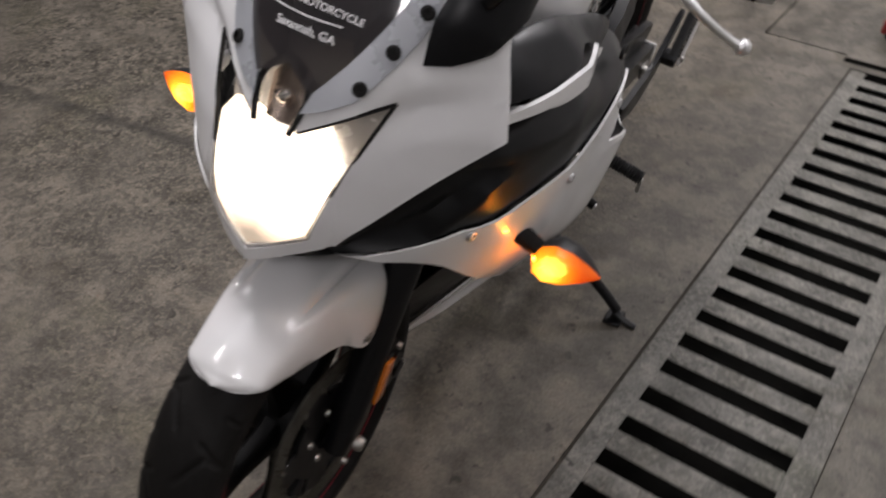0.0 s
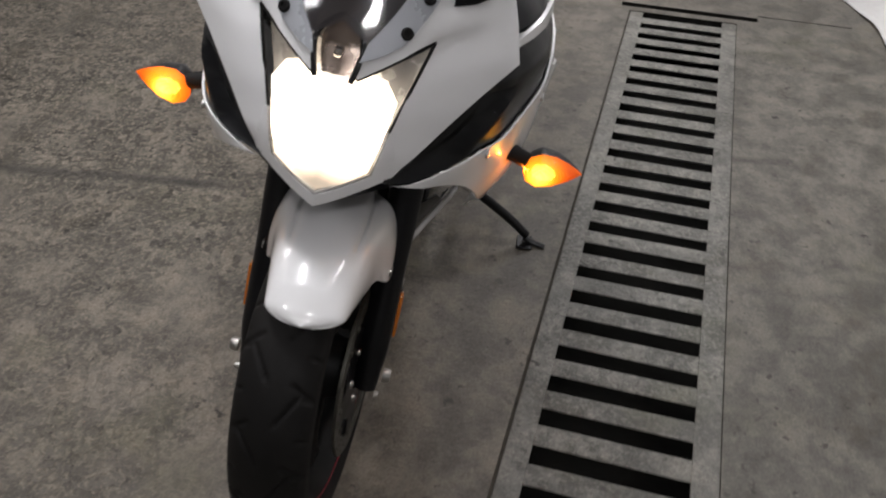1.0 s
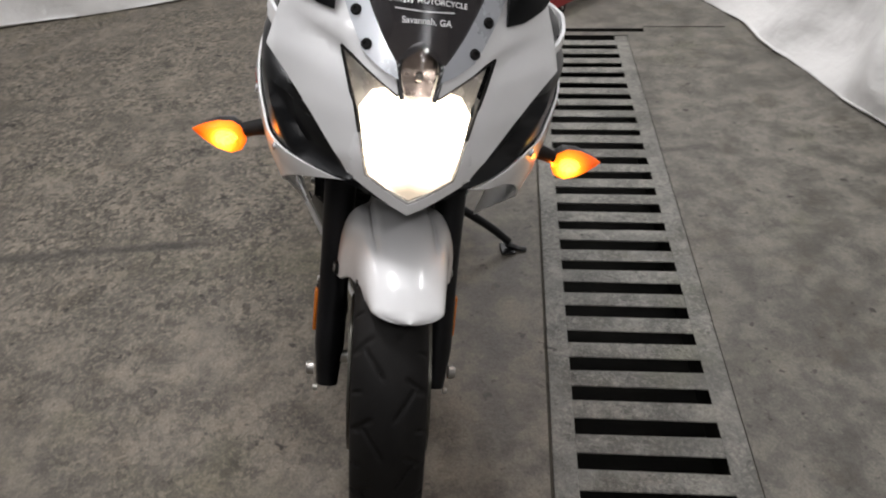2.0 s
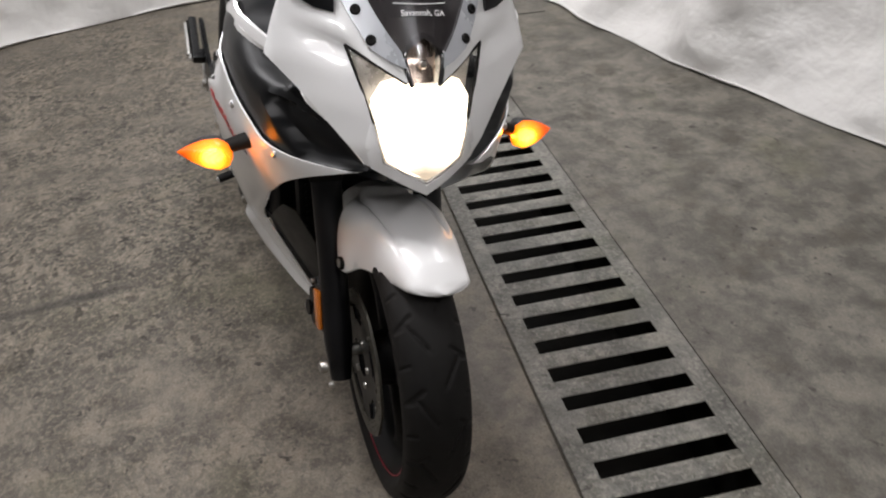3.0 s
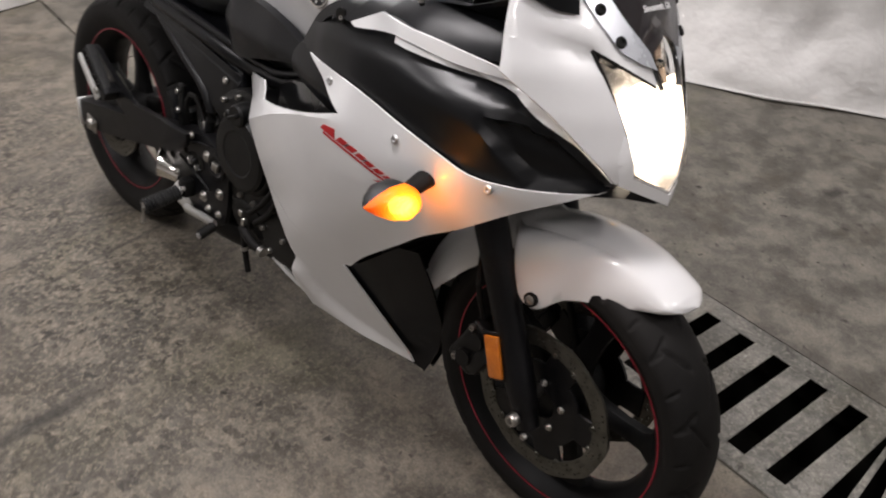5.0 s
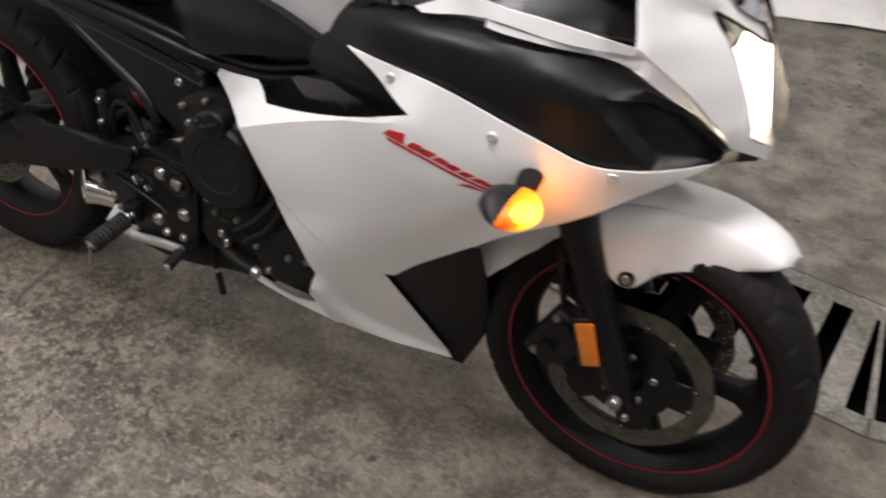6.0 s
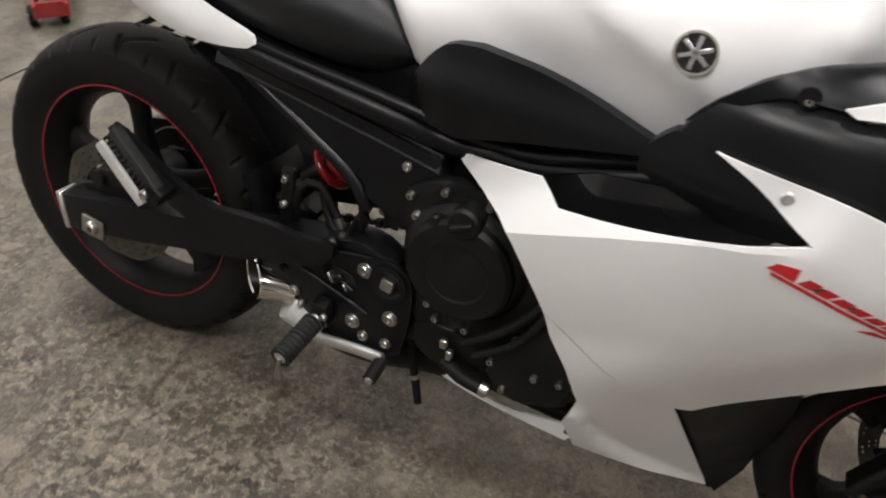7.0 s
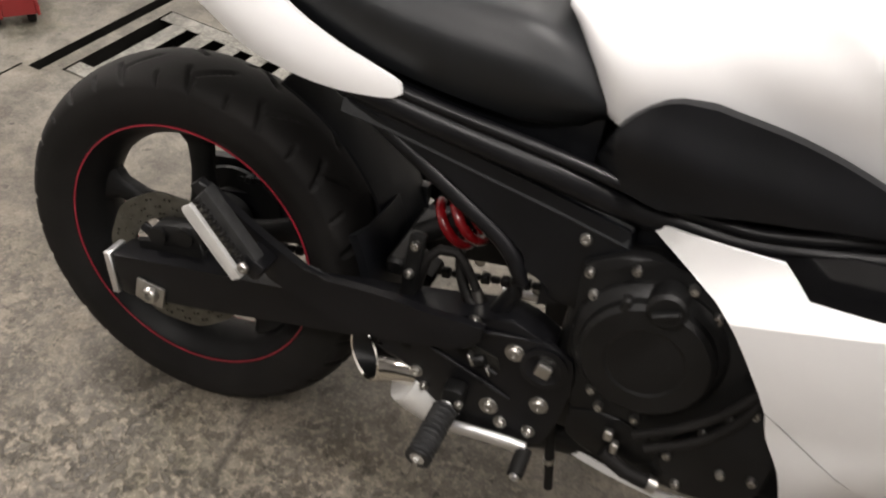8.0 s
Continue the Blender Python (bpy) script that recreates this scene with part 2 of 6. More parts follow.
HEADGLOW = headglow()
BULB = glow("lit_bulb", (1.0, 0.88, 0.68), 25)
AMBERGLOW = glow("lit_amber_bulb", (1.0, 0.56, 0.07), 14, (0.9, 0.4, 0.05))
LENS = clear("clear_headlamp_lens", (0.02, 0.02, 0.02), 0.04, 0.10)
SMOKE = clear("smoked_screen", (0.034, 0.030, 0.031), 0.05, 0.66)


def amber():
    m, t, b = base_mat("amber_lens", (0.85, 0.22, 0.01), 0.15)
    v = objvec(t)
    wave = node(t, "ShaderNodeTexWave", Scale=110.0, Distortion=1.5)
    t.links.new(v, wave.inputs["Vector"])
    # the lit lens: yellow over the bulb, deep orange at the rim
    fold = t.nodes.new("ShaderNodeVectorMath")
    fold.operation = "ABSOLUTE"
    t.links.new(v, fold.inputs[0])
    away = t.nodes.new("ShaderNodeVectorMath")
    away.operation = "DISTANCE"
    t.links.new(fold.outputs[0], away.inputs[0])
    away.inputs[1].default_value = (1.322, 0.306, 0.664)
    t.links.new(ramp(t, away.outputs["Value"], [(0.009, (1.0, 0.68, 0.06)), (0.024, (1.0, 0.38, 0.008)), (0.038, (1.0, 0.17, 0.003)), (0.050, (0.8, 0.05, 0.001))]), b.inputs["Emission Color"])
    near = ramp(t, away.outputs["Value"], [(0.006, 1.0), (0.024, 0.52), (0.05, 0.22)])
    power = mixc(t, 0.6, near, ramp(t, wave.outputs["Fac"], [(0.0, 0.55), (1.0, 1.0)]), "MULTIPLY")
    gain = t.nodes.new("ShaderNodeMath")
    gain.operation = "MULTIPLY"
    t.links.new(power, gain.inputs[0])
    gain.inputs[1].default_value = 3.8
    t.links.new(gain.outputs[0], b.inputs["Emission Strength"])
    b.inputs["Alpha"].default_value = 0.88
    bump(t, b, wave.outputs["Fac"], 0.5, 0.002)
    return m


AMBER = amber()
REFLECTOR = grained("amber_reflector", (0.45, 0.12, 0.01), (0.60, 0.18, 0.015), 0.2, 60, 0.6, 0.001, coat=0.5, fine=300)

# ---------------------------------------------------------------- building helpers
from mathutils.geometry import delaunay_2d_cdt


def in_poly(p, poly):
    hit = False
    for (x0, y0), (x1, y1) in zip(poly, poly[1:] + poly[:1]):
        if (y0 > p[1]) != (y1 > p[1]) and p[0] < (x1 - x0) * (p[1] - y0) / (y1 - y0) + x0:
            hit = not hit
    return hit


def link_mesh(name, bm, material, smooth=True, sharp=38):
    bmesh.ops.recalc_face_normals(bm, faces=bm.faces)
    lim = radians(sharp)
    for f in bm.faces:
        f.smooth = smooth
    if smooth:
        for e in bm.edges:
            if len(e.link_faces) == 2 and e.calc_face_angle(0) > lim:
                e.smooth = False
    me = bpy.data.meshes.new(name)
    bm.to_mesh(me)
    bm.free()
    me.materials.append(material)
    return new(name, me)


def part(name, bm, material, parent, label="", smooth=True, sharp=38):
    """One mesh object under a thing or under a part."""
    ob = link_mesh(name, bm, material, smooth, sharp)
    ob.parent = parent
    if label:
        tagged(ob, label)
    return ob


def thing(name, label, category, m=None, group="", kind=""):
    ob = new(name)
    ob.empty_display_size = 0.1
    if m is not None:
        ob.matrix_basis = m
    return tagged(ob, label, category, group, kind)


def curve_pts(pts, step=0.03, closed=False):
    """Catmull-Rom through the points; a point given as a 3-tuple with 'c' stays a corner."""
    n = len(pts)
    out = []
    last = n if closed else n - 1
    for i in range(last):
        p1, p2 = Vector(pts[i]), Vector(pts[(i + 1) % n])
        p0 = Vector(pts[i - 1]) if (closed or i > 0) else p1 * 2 - p2
        p3 = Vector(pts[(i + 2) % n]) if (closed or i + 2 < n) else p2 * 2 - p1
        k = max(1, int(round((p2 - p1).length / step)))
        for j in range(k):
            u = j / k
            out.append(0.5 * (2 * p1 + (p2 - p0) * u + (2 * p0 - 5 * p1 + 4 * p2 - p3) * u * u + (3 * p1 - p0 - 3 * p2 + p3) * u ** 3))
    if not closed:
        out.append(Vector(pts[-1]))
    return out


def outline(*runs, step=0.02):
    """A closed outline from smooth runs that meet in corners."""
    out = []
    for run in runs:
        out += curve_pts([Vector(p) for p in run], step)[:-1]
    return out


def loft(rings, caps=True, closed=True):
    bm = bmesh.new()
    vs = [[bm.verts.new(p) for p in r] for r in rings]
    n = len(rings[0])
    for a, b in zip(vs, vs[1:]):
        for i in range(n if closed else n - 1):
            j = (i + 1) % n
            bm.faces.new((a[i], a[j], b[j], b[i]))
    if caps and closed:
        bm.faces.new(list(reversed(vs[0])))
        bm.faces.new(vs[-1])
    return bm


def tube(path, r, n=10, step=0.02, caps=True, flat=1.0):
    """A pipe along a smooth path; r a radius or a list of radii from end to end."""
    pts = curve_pts([Vector(p) for p in path], step)
    rings = []
    up = Vector((0, 0, 1))
    for i, p in enumerate(pts):
        d = (pts[min(i + 1, len(pts) - 1)] - pts[max(i - 1, 0)]).normalized()
        side = d.cross(up)
        if side.length < 0.05:
            side = d.cross(Vector((0, 1, 0)))
        side.normalize()
        top = side.cross(d)
        u = i / max(1, len(pts) - 1)
        rr = r if isinstance(r, (int, float)) else float(np.interp(u * (len(r) - 1), range(len(r)), r))
        rings.append([p + (side * math.cos(a) + top * math.sin(a) * flat) * rr for a in (2 * math.pi * k / n for k in range(n))])
    return loft(rings, caps)


def lathe(profile, seg=48, closed=False, axis="y", at=(0, 0, 0), arc=(0, 360)):
    """Turn a profile of (radius, along) about an axis through the point at."""
    full = abs(arc[1] - arc[0]) >= 359.9
    count = seg if full else seg + 1
    rings = []
    for k in range(count):
        a = radians(arc[0] + (arc[1] - arc[0]) * k / seg)
        c, s = math.cos(a), math.sin(a)
        ring = []
        for r, h in profile:
            if axis == "y":
                p = (r * c, h, r * s)
            elif axis == "z":
                p = (r * c, r * s, h)
            else:
                p = (h, r * c, r * s)
            ring.append(Vector(p) + Vector(at))
        rings.append(ring)
    bm = bmesh.new()
    vs = [[bm.verts.new(p) for p in r] for r in rings]
    n = len(profile)
    for k in range(count if full else count - 1):
        a, b = vs[k], vs[(k + 1) % count]
        for i in range(n if closed else n - 1):
            j = (i + 1) % n
            bm.faces.new((a[i], a[j], b[j], b[i]))
    if closed and not full:
        bm.faces.new(list(reversed(vs[0])))
        bm.faces.new(vs[-1])
    bmesh.ops.remove_doubles(bm, verts=bm.verts, dist=1e-6)
    return bm


def box(size, m=None, bevel=0.003, seg=2):
    bm = bmesh.new()
    bmesh.ops.create_cube(bm, size=1.0, matrix=Matrix.Diagonal((*size, 1)))
    if bevel > 0:
        bmesh.ops.bevel(bm, geom=bm.edges[:], offset=bevel, segments=seg, affect="EDGES", profile=0.5)
    if m is not None:
        bm.transform(m)
    return bm


def prism(pts, depth, axis="y", at=0.0, bevel=0.0):
    """A plate: outline in the other two axes (x, z for y), from at to at + depth."""
    bm = bmesh.new()

    def place(p, d):
        return {"y": (p[0], d, p[1]), "x": (d, p[0], p[1]), "z": (p[0], p[1], d)}[axis]
    a = [bm.verts.new(place(p, at)) for p in pts]
    b = [bm.verts.new(place(p, at + depth)) for p in pts]
    n = len(pts)
    bm.faces.new(a)
    bm.faces.new(list(reversed(b)))
    for i in range(n):
        j = (i + 1) % n
        bm.faces.new((a[j], a[i], b[i], b[j]))
    if bevel:
        edges = [e for e in bm.edges if abs(e.verts[0].co[{"y": 1, "x": 0, "z": 2}[axis]] - e.verts[1].co[{"y": 1, "x": 0, "z": 2}[axis]]) < 1e-6]
        bmesh.ops.bevel(bm, geom=edges, offset=bevel, segments=2, affect="EDGES", profile=0.5)
    return bm


def join(*bms):
    out = bmesh.new()
    for b in bms:
        me = bpy.data.meshes.new("tmp")
        b.to_mesh(me)
        b.free()
        out.from_mesh(me)
        bpy.data.meshes.remove(me)
    return out


def skin(pts, fn, thick, along="y", step=0.025, inward=None, lines=()):
    """A bodywork panel: a flat outline laid on the surface fn and given thickness.
    along 'y': outline in (x, z), y = fn(x, z). along 'x': outline in (y, z), x = fn(y, z)."""
    edge = [(p[0], p[1]) for p in pts]
    rimmed = []
    for p, q in zip(edge, edge[1:] + edge[:1]):
        k = max(1, int(math.hypot(q[0] - p[0], q[1] - p[1]) / step))
        rimmed += [(p[0] + (q[0] - p[0]) * i / k, p[1] + (q[1] - p[1]) * i / k) for i in range(k)]
    inner = []
    lo, hi = [min(c) for c in zip(*edge)], [max(c) for c in zip(*edge)]
    for i in range(int((hi[0] - lo[0]) / step) + 1):
        for j in range(int((hi[1] - lo[1]) / step) + 1):
            p = (lo[0] + (i + 0.5) * step, lo[1] + (j + 0.5) * step)
            if in_poly(p, edge) and min((p[0] - c[0]) ** 2 + (p[1] - c[1]) ** 2 for c in rimmed) > (0.45 * step) ** 2:
                inner.append(p)
    n = len(rimmed)
    # creases: runs of points that the mesh's edges follow
    ridge, ties = [], []
    for run in lines:
        k = [p for p in run if in_poly(p, edge) and min((p[0] - c[0]) ** 2 + (p[1] - c[1]) ** 2 for c in rimmed) > (0.2 * step) ** 2]
        ties += [(n + len(ridge) + i, n + len(ridge) + i + 1) for i in range(len(k) - 1)]
        ridge += k
    if ridge:
        inner = [p for p in inner if min((p[0] - c[0]) ** 2 + (p[1] - c[1]) ** 2 for c in ridge) > (0.45 * step) ** 2]
    co, _, tris, _, _, _ = delaunay_2d_cdt([Vector(p) for p in rimmed + ridge + inner], ties, [list(range(n))], 1, 1e-7)
    bm = bmesh.new()
    vs = [bm.verts.new((p[0], p[1], 0)) for p in co]
    for tri in tris:
        bm.faces.new([vs[k] for k in tri])
    bmesh.ops.delete(bm, geom=[v for v in bm.verts if not v.link_faces], context="VERTS")
    for v in bm.verts:
        a, b = v.co.x, v.co.y
        v.co = (a, fn(a, b), b) if along == "y" else (fn(a, b), a, b)
    bm.normal_update()
    front = bm.faces[:]
    rim = [e for e in bm.edges if e.is_boundary]
    copy = {v: bm.verts.new(v.co + (inward(v.co) if inward else Vector((0, 0, 0)))) for v in bm.verts[:]}
    for fc in front:
        bm.faces.new([copy[v] for v in reversed(fc.verts)])
    for e in rim:
        a, b = e.verts
        bm.faces.new((a, b, copy[b], copy[a]))
    return bm


def bolt_head(at, axis, r=0.007, h=0.005, hexed=True):
    """A domed screw head with a hex socket, its axis pointing outwards."""
    prof = [(r * 0.42, h * 0.35), (r * 0.45, h), (r * 0.78, h), (r, h * 0.55), (r, -h * 0.4)]
    rings = []
    z = Vector(axis).normalized()
    x = z.orthogonal().normalized()
    y = z.cross(x)
    for rr, hh in prof:
        rings.append([Vector(at) + z * hh + (x * math.cos(a) + y * math.sin(a)) * rr for a in (math.pi * k / 6 for k in range(12))])
    return loft(rings)

# ---------------------------------------------------------------- the place
D2, N2 = Vector((0.990, -0.140)), Vector((0.140, 0.990))
ORG = Vector((1.464, 0.441))
APEX = (0.396, 0.353)


def turned(d, deg):
    a = radians(deg)
    return Vector((d.x * math.cos(a) - d.y * math.sin(a), d.x * math.sin(a) + d.y * math.cos(a)))


def sq(s, q):
    """Plan point from the drain's own coordinates: s along it, q across it."""
    return ORG + D2 * s + N2 * q


# the drain bends twice towards the front
D3 = turned(D2, 15)
N3 = Vector((-D3.y, D3.x))
PIVOT = sq(*APEX)


def sq2(s, q):
    """The same for the short run after the first bend."""
    return PIVOT + D3 * s + N3 * (q - APEX[1])


D4 = turned(D3, 12)
N4 = Vector((-D4.y, D4.x))
PIVOT3 = sq2(0.095, 0.353)


def sq3(s, q):
    """The same for the run after the second bend."""
    return PIVOT3 + D4 * s + N4 * (q - 0.353)


Q0, Q1 = -0.056, 0.353     # outer edges of the grate
S_END = -2.375             # far end of the grate
GAP = 0.007
FAR = 2.6


def meet(p, d, q, e):
    """Crossing of two plan lines."""
    k = ((q.x - p.x) * e.y - (q.y - p.y) * e.x) / (d.x * e.y - d.y * e.x)
    return p + d * k


def bend_a(q):
    return meet(sq(0, q), D2, sq2(0, q), D3)


def bend_b(q):
    return meet(sq2(0, q), D3, sq3(0, q), D4)


channel = [tuple(p) for p in (sq(S_END - GAP, Q0 - GAP), bend_a(Q0 - GAP), bend_b(Q0 - GAP), sq3(FAR, Q0 - GAP), sq3(FAR, Q1 + GAP), bend_b(Q1 + GAP), bend_a(Q1 + GAP), sq(S_END - GAP, Q1 + GAP))]
pocket = [tuple(sq(s, q)) for s, q in ((S_END - 0.090, -0.10), (S_END - 0.050, -0.10), (S_END - 0.050, 0.44), (S_END - 0.090, 0.44))]
groove_a = [tuple(sq(s, q)) for s, q in ((S_END - 0.115, -0.404), (S_END - 0.107, -0.404), (S_END - 0.107, -0.10), (S_END - 0.115, -0.10))]
groove_c = [tuple(sq(s, q)) for s, q in ((S_END - 1.6, -0.404), (S_END - 0.107, -0.404), (S_END - 0.107, -0.397), (S_END - 1.6, -0.397))]
groove_b = [tuple(sq(s, q)) for s, q in ((S_END - 0.115, 0.44), (S_END - 0.108, 0.44), (S_END - 0.108, 0.80), (S_END - 0.115, 0.80))]
X0, X1, Y0, Y1 = -3.4, 5.2, -3.6, 3.4
bm = bmesh.new()
bm.faces.new([bm.verts.new((x, y, 0)) for x, y in ((X0, Y0), (X1, Y0), (X1, Y1), (X0, Y1))])
for p, n in ((sq(0, Q0 - GAP), N2), (sq(0, Q1 + GAP), N2), (sq2(0, Q0 - GAP), N3), (sq2(0, Q1 + GAP), N3), (sq3(0, Q0 - GAP), N4), (sq3(0, Q1 + GAP), N4), (sq(S_END - GAP, 0), D2), (sq3(FAR, 0), D4),
             (sq(S_END - 0.115, 0), D2), (sq(S_END - 0.090, 0), D2), (sq(S_END - 0.050, 0), D2), (sq(0, -0.10), N2), (sq(0, 0.44), N2), (sq(S_END - 0.107, 0), D2), (sq(S_END - 0.108, 0), D2), (sq(0, -0.404), N2), (sq(0, -0.397), N2), (sq(S_END - 1.6, 0), D2), (sq(0, 0.80), N2)):
    bmesh.ops.bisect_plane(bm, geom=bm.verts[:] + bm.edges[:] + bm.faces[:], plane_co=(p.x, p.y, 0), plane_no=(n.x, n.y, 0), dist=1e-6)
bm.faces.ensure_lookup_table()
holes = [f for f in bm.faces if in_poly(f.calc_center_median()[:2], channel) or any(in_poly(f.calc_center_median()[:2], h) for h in (pocket, groove_a, groove_b, groove_c))]
bmesh.ops.delete(bm, geom=holes, context="FACES")
edge = [e for e in bm.edges if e.is_boundary]
side = bmesh.ops.extrude_edge_only(bm, edges=edge)
for v in [g for g in side["geom"] if isinstance(g, bmesh.types.BMVert)]:
    v.co.z = -0.12
# cut walls take the near-black colour, so the gaps look shaded
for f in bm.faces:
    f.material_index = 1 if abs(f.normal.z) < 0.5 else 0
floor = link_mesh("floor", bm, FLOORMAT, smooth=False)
floor.data.materials.append(SHADEMAT)
tagged(floor, "worn grey concrete workshop floor with stains and pits", "floor", kind="structure")

# trench under the grate, its shade put into a near-black colour
bm = bmesh.new()
pts_l = [sq(S_END - 0.2, Q0 - 0.03), bend_a(Q0 - 0.03), bend_b(Q0 - 0.03), sq3(FAR, Q0 - 0.03)]
pts_r = [sq(S_END - 0.2, Q1 + 0.03), bend_a(Q1 + 0.03), bend_b(Q1 + 0.03), sq3(FAR, Q1 + 0.03)]
rings = [[(a.x, a.y, -0.1), (a.x, a.y, -0.34), (b.x, b.y, -0.34), (b.x, b.y, -0.1)] for a, b in zip(pts_l, pts_r)]
bm = loft(rings, caps=False, closed=False)
bm.faces.new([bm.verts.new(p) for p in rings[0]])
bm.faces.new([bm.verts.new(p) for p in rings[-1]])
trench = link_mesh("drain_trench", bm, SHADEMAT, smooth=False)
tagged(trench, "concrete drain trench below the grate, coloured near black for its shade", "drain", kind="structure")

# dirt packed into the narrow gap between the grate and the floor
for q0, q1 in ((Q0 - GAP + 0.0005, Q0 - 0.0005), (Q1 + GAP - 0.0018, Q1 + GAP - 0.0004)):
    ring = [sq(S_END, q0), bend_a(q0), bend_b(q0), sq3(FAR - 0.01, q0)], [sq(S_END, q1), bend_a(q1), bend_b(q1), sq3(FAR - 0.01, q1)]
    bm = loft([[(a.x, a.y, -0.03), (a.x, a.y, -0.0025), (b.x, b.y, -0.0025), (b.x, b.y, -0.03)] for a, b in zip(*ring)])
    fill = link_mesh("joint_fill", bm, SEAMDIRT, smooth=False)
    tagged(fill, "packed dirt in the seam beside the drain grate", "joint", kind="structure")

# added ground under the floor, in the same painted shade
under = link_mesh("subfloor", box((10.0, 8.0, 0.05), pose(0.8, 0, -0.40), 0), SHADEMAT, smooth=False)
tagged(under, "ground below the concrete floor, coloured near black for its shade", "ground", kind="structure")


def slab(corners, thick=0.016, top=0.001, r=0.003, under=0.017):
    """A cast bar with rounded upper edges from its plan corners."""
    rings = []
    for inset, z in ((under, top - thick), (0.0, top - r), (r * 0.3, top - r * 0.3), (r, top)):
        ring = []
        for p in corners:
            k = corners.index(p)
            a, b = Vector(corners[k - 1]) - Vector(p), Vector(corners[(k + 1) % len(corners)]) - Vector(p)
            q = Vector(p) + (a.normalized() + b.normalized()) * inset
            ring.append((q.x, q.y, z))
        rings.append(ring)
    return loft(rings)


grate = thing("drain_grate", "concrete-grey slotted drain grate set flush into the floor", "grate", kind="structure")
PITCH, BAR0, BAR1 = 0.0985, 0.0365, 0.0895
LIP = Q1 + GAP - 0.002
part("side_rail", slab([sq(S_END, Q0), bend_a(Q0), bend_a(-0.005), sq(S_END, -0.005)]), GRATEMAT, grate)
part("side_rail", slab([bend_a(Q0) + D3 * 0.002, bend_b(Q0), bend_b(-0.005), bend_a(-0.005) + D3 * 0.002]), GRATEMAT, grate)
part("side_rail", slab([bend_b(Q0) + D4 * 0.002, sq3(FAR - 0.01, Q0), sq3(FAR - 0.01, -0.005), bend_b(-0.005) + D4 * 0.002]), GRATEMAT, grate)
part("side_rail", slab([sq(S_END, 0.304), bend_a(0.304), bend_a(LIP), sq(S_END, LIP)]), GRATEMAT, grate)
part("side_rail", slab([bend_a(0.308) + D3 * 0.002, bend_b(0.308), bend_b(LIP), bend_a(LIP) + D3 * 0.003]), GRATEMAT, grate)
part("side_rail", slab([bend_b(0.308) + D4 * 0.002, sq3(FAR - 0.01, 0.308), sq3(FAR - 0.01, LIP), bend_b(LIP) + D4 * 0.003]), GRATEMAT, grate)
rng = random.Random(5)


def bar(s0, s1, run=sq):
    j = [rng.uniform(-0.0015, 0.0015) for _ in range(4)]
    return slab([run(s0 + j[0], -0.006), run(s1 + j[1], -0.006), run(s1 + j[2], 0.306), run(s0 + j[3], 0.306)], top=rng.uniform(-0.0015, 0.0005))


for k in range(-24, 3):
    part("crossbar", bar(k * PITCH + BAR0, k * PITCH + BAR1), GRATEMAT, grate)
# wedge-shaped slots on either side of a thin web at the first bend
part("crossbar", slab([sq(0.332, -0.006), sq(0.394, -0.006), sq(0.385, 0.306), sq(0.332, 0.306)]), GRATEMAT, grate)
part("mitre_web", slab([sq(0.434, -0.006), sq(0.452, -0.006), sq(0.403, 0.312), sq(0.392, 0.312)], r=0.002, under=0.005), GRATEMAT, grate)
part("crossbar", slab([sq2(0.004, -0.006), sq2(0.0585, -0.006), sq2(0.0585, 0.310), sq2(0.012, 0.310)]), GRATEMAT, grate)
part("crossbar", slab([sq3(-0.054, -0.006), sq3(-0.002, -0.006), sq3(-0.002, 0.310), sq2(0.0610, 0.312), sq2(0.0610, 0.256)], top=-0.001), GRATEMAT, grate)
for k in range(1, 27):
    part("crossbar", bar(k * PITCH - 0.054, k * PITCH - 0.002, sq3), GRATEMAT, grate)

# walls and ceiling that close the room
def wall(name, x0, y0, x1, y1):
    a, b = Vector((x0, y0)), Vector((x1, y1))
    d = (b - a).normalized()
    n = Vector((-d.y, d.x)) * 0.12
    ob = link_mesh(name, prism([tuple(a), tuple(b), tuple(b - n), tuple(a - n)], CEIL, "z", 0.0), WALLPAINT, smooth=False)
    tagged(ob, "plain off-white painted workshop wall", "wall", kind="structure")


wall("wall_north", X0, Y1, X0, Y0)
wall("wall_west", X0, Y0, X1, Y0)
wall("wall_south", X1, Y0, X1, Y1)
wall("wall_east", X1, Y1, X0, Y1)
ceil = link_mesh("ceiling", prism([(X0 - 0.12, Y0 - 0.12), (X1 + 0.12, Y0 - 0.12), (X1 + 0.12, Y1 + 0.12), (X0 - 0.12, Y1 + 0.12)], 0.1, "z", CEIL), CEILPAINT, smooth=False)
tagged(ceil, "plain white workshop ceiling", "ceiling", kind="structure")

TRAY = grained("white_lamp_tray", (0.7, 0.7, 0.7), (0.76, 0.76, 0.75), 0.4, 5, 0.05, 0.0003)
for lx, ly, length, watts in LAMPS:
    lamp = thing("ceiling_light", "hanging white steel ceiling light on two rods", "ceiling light", pose(lx, ly, CEIL), "ceiling lights")
    part("spine", box((length + 0.06, 0.05, 0.03), pose(0, 0, -DROP), 0.004), TRAY, lamp)
    for k in (-1, 1):
        part("hanger_rod", tube([(k * length * 0.4, 0, -DROP + 0.014), (k * length * 0.4, 0, -0.0005)], 0.004, 8), STEEL, lamp)


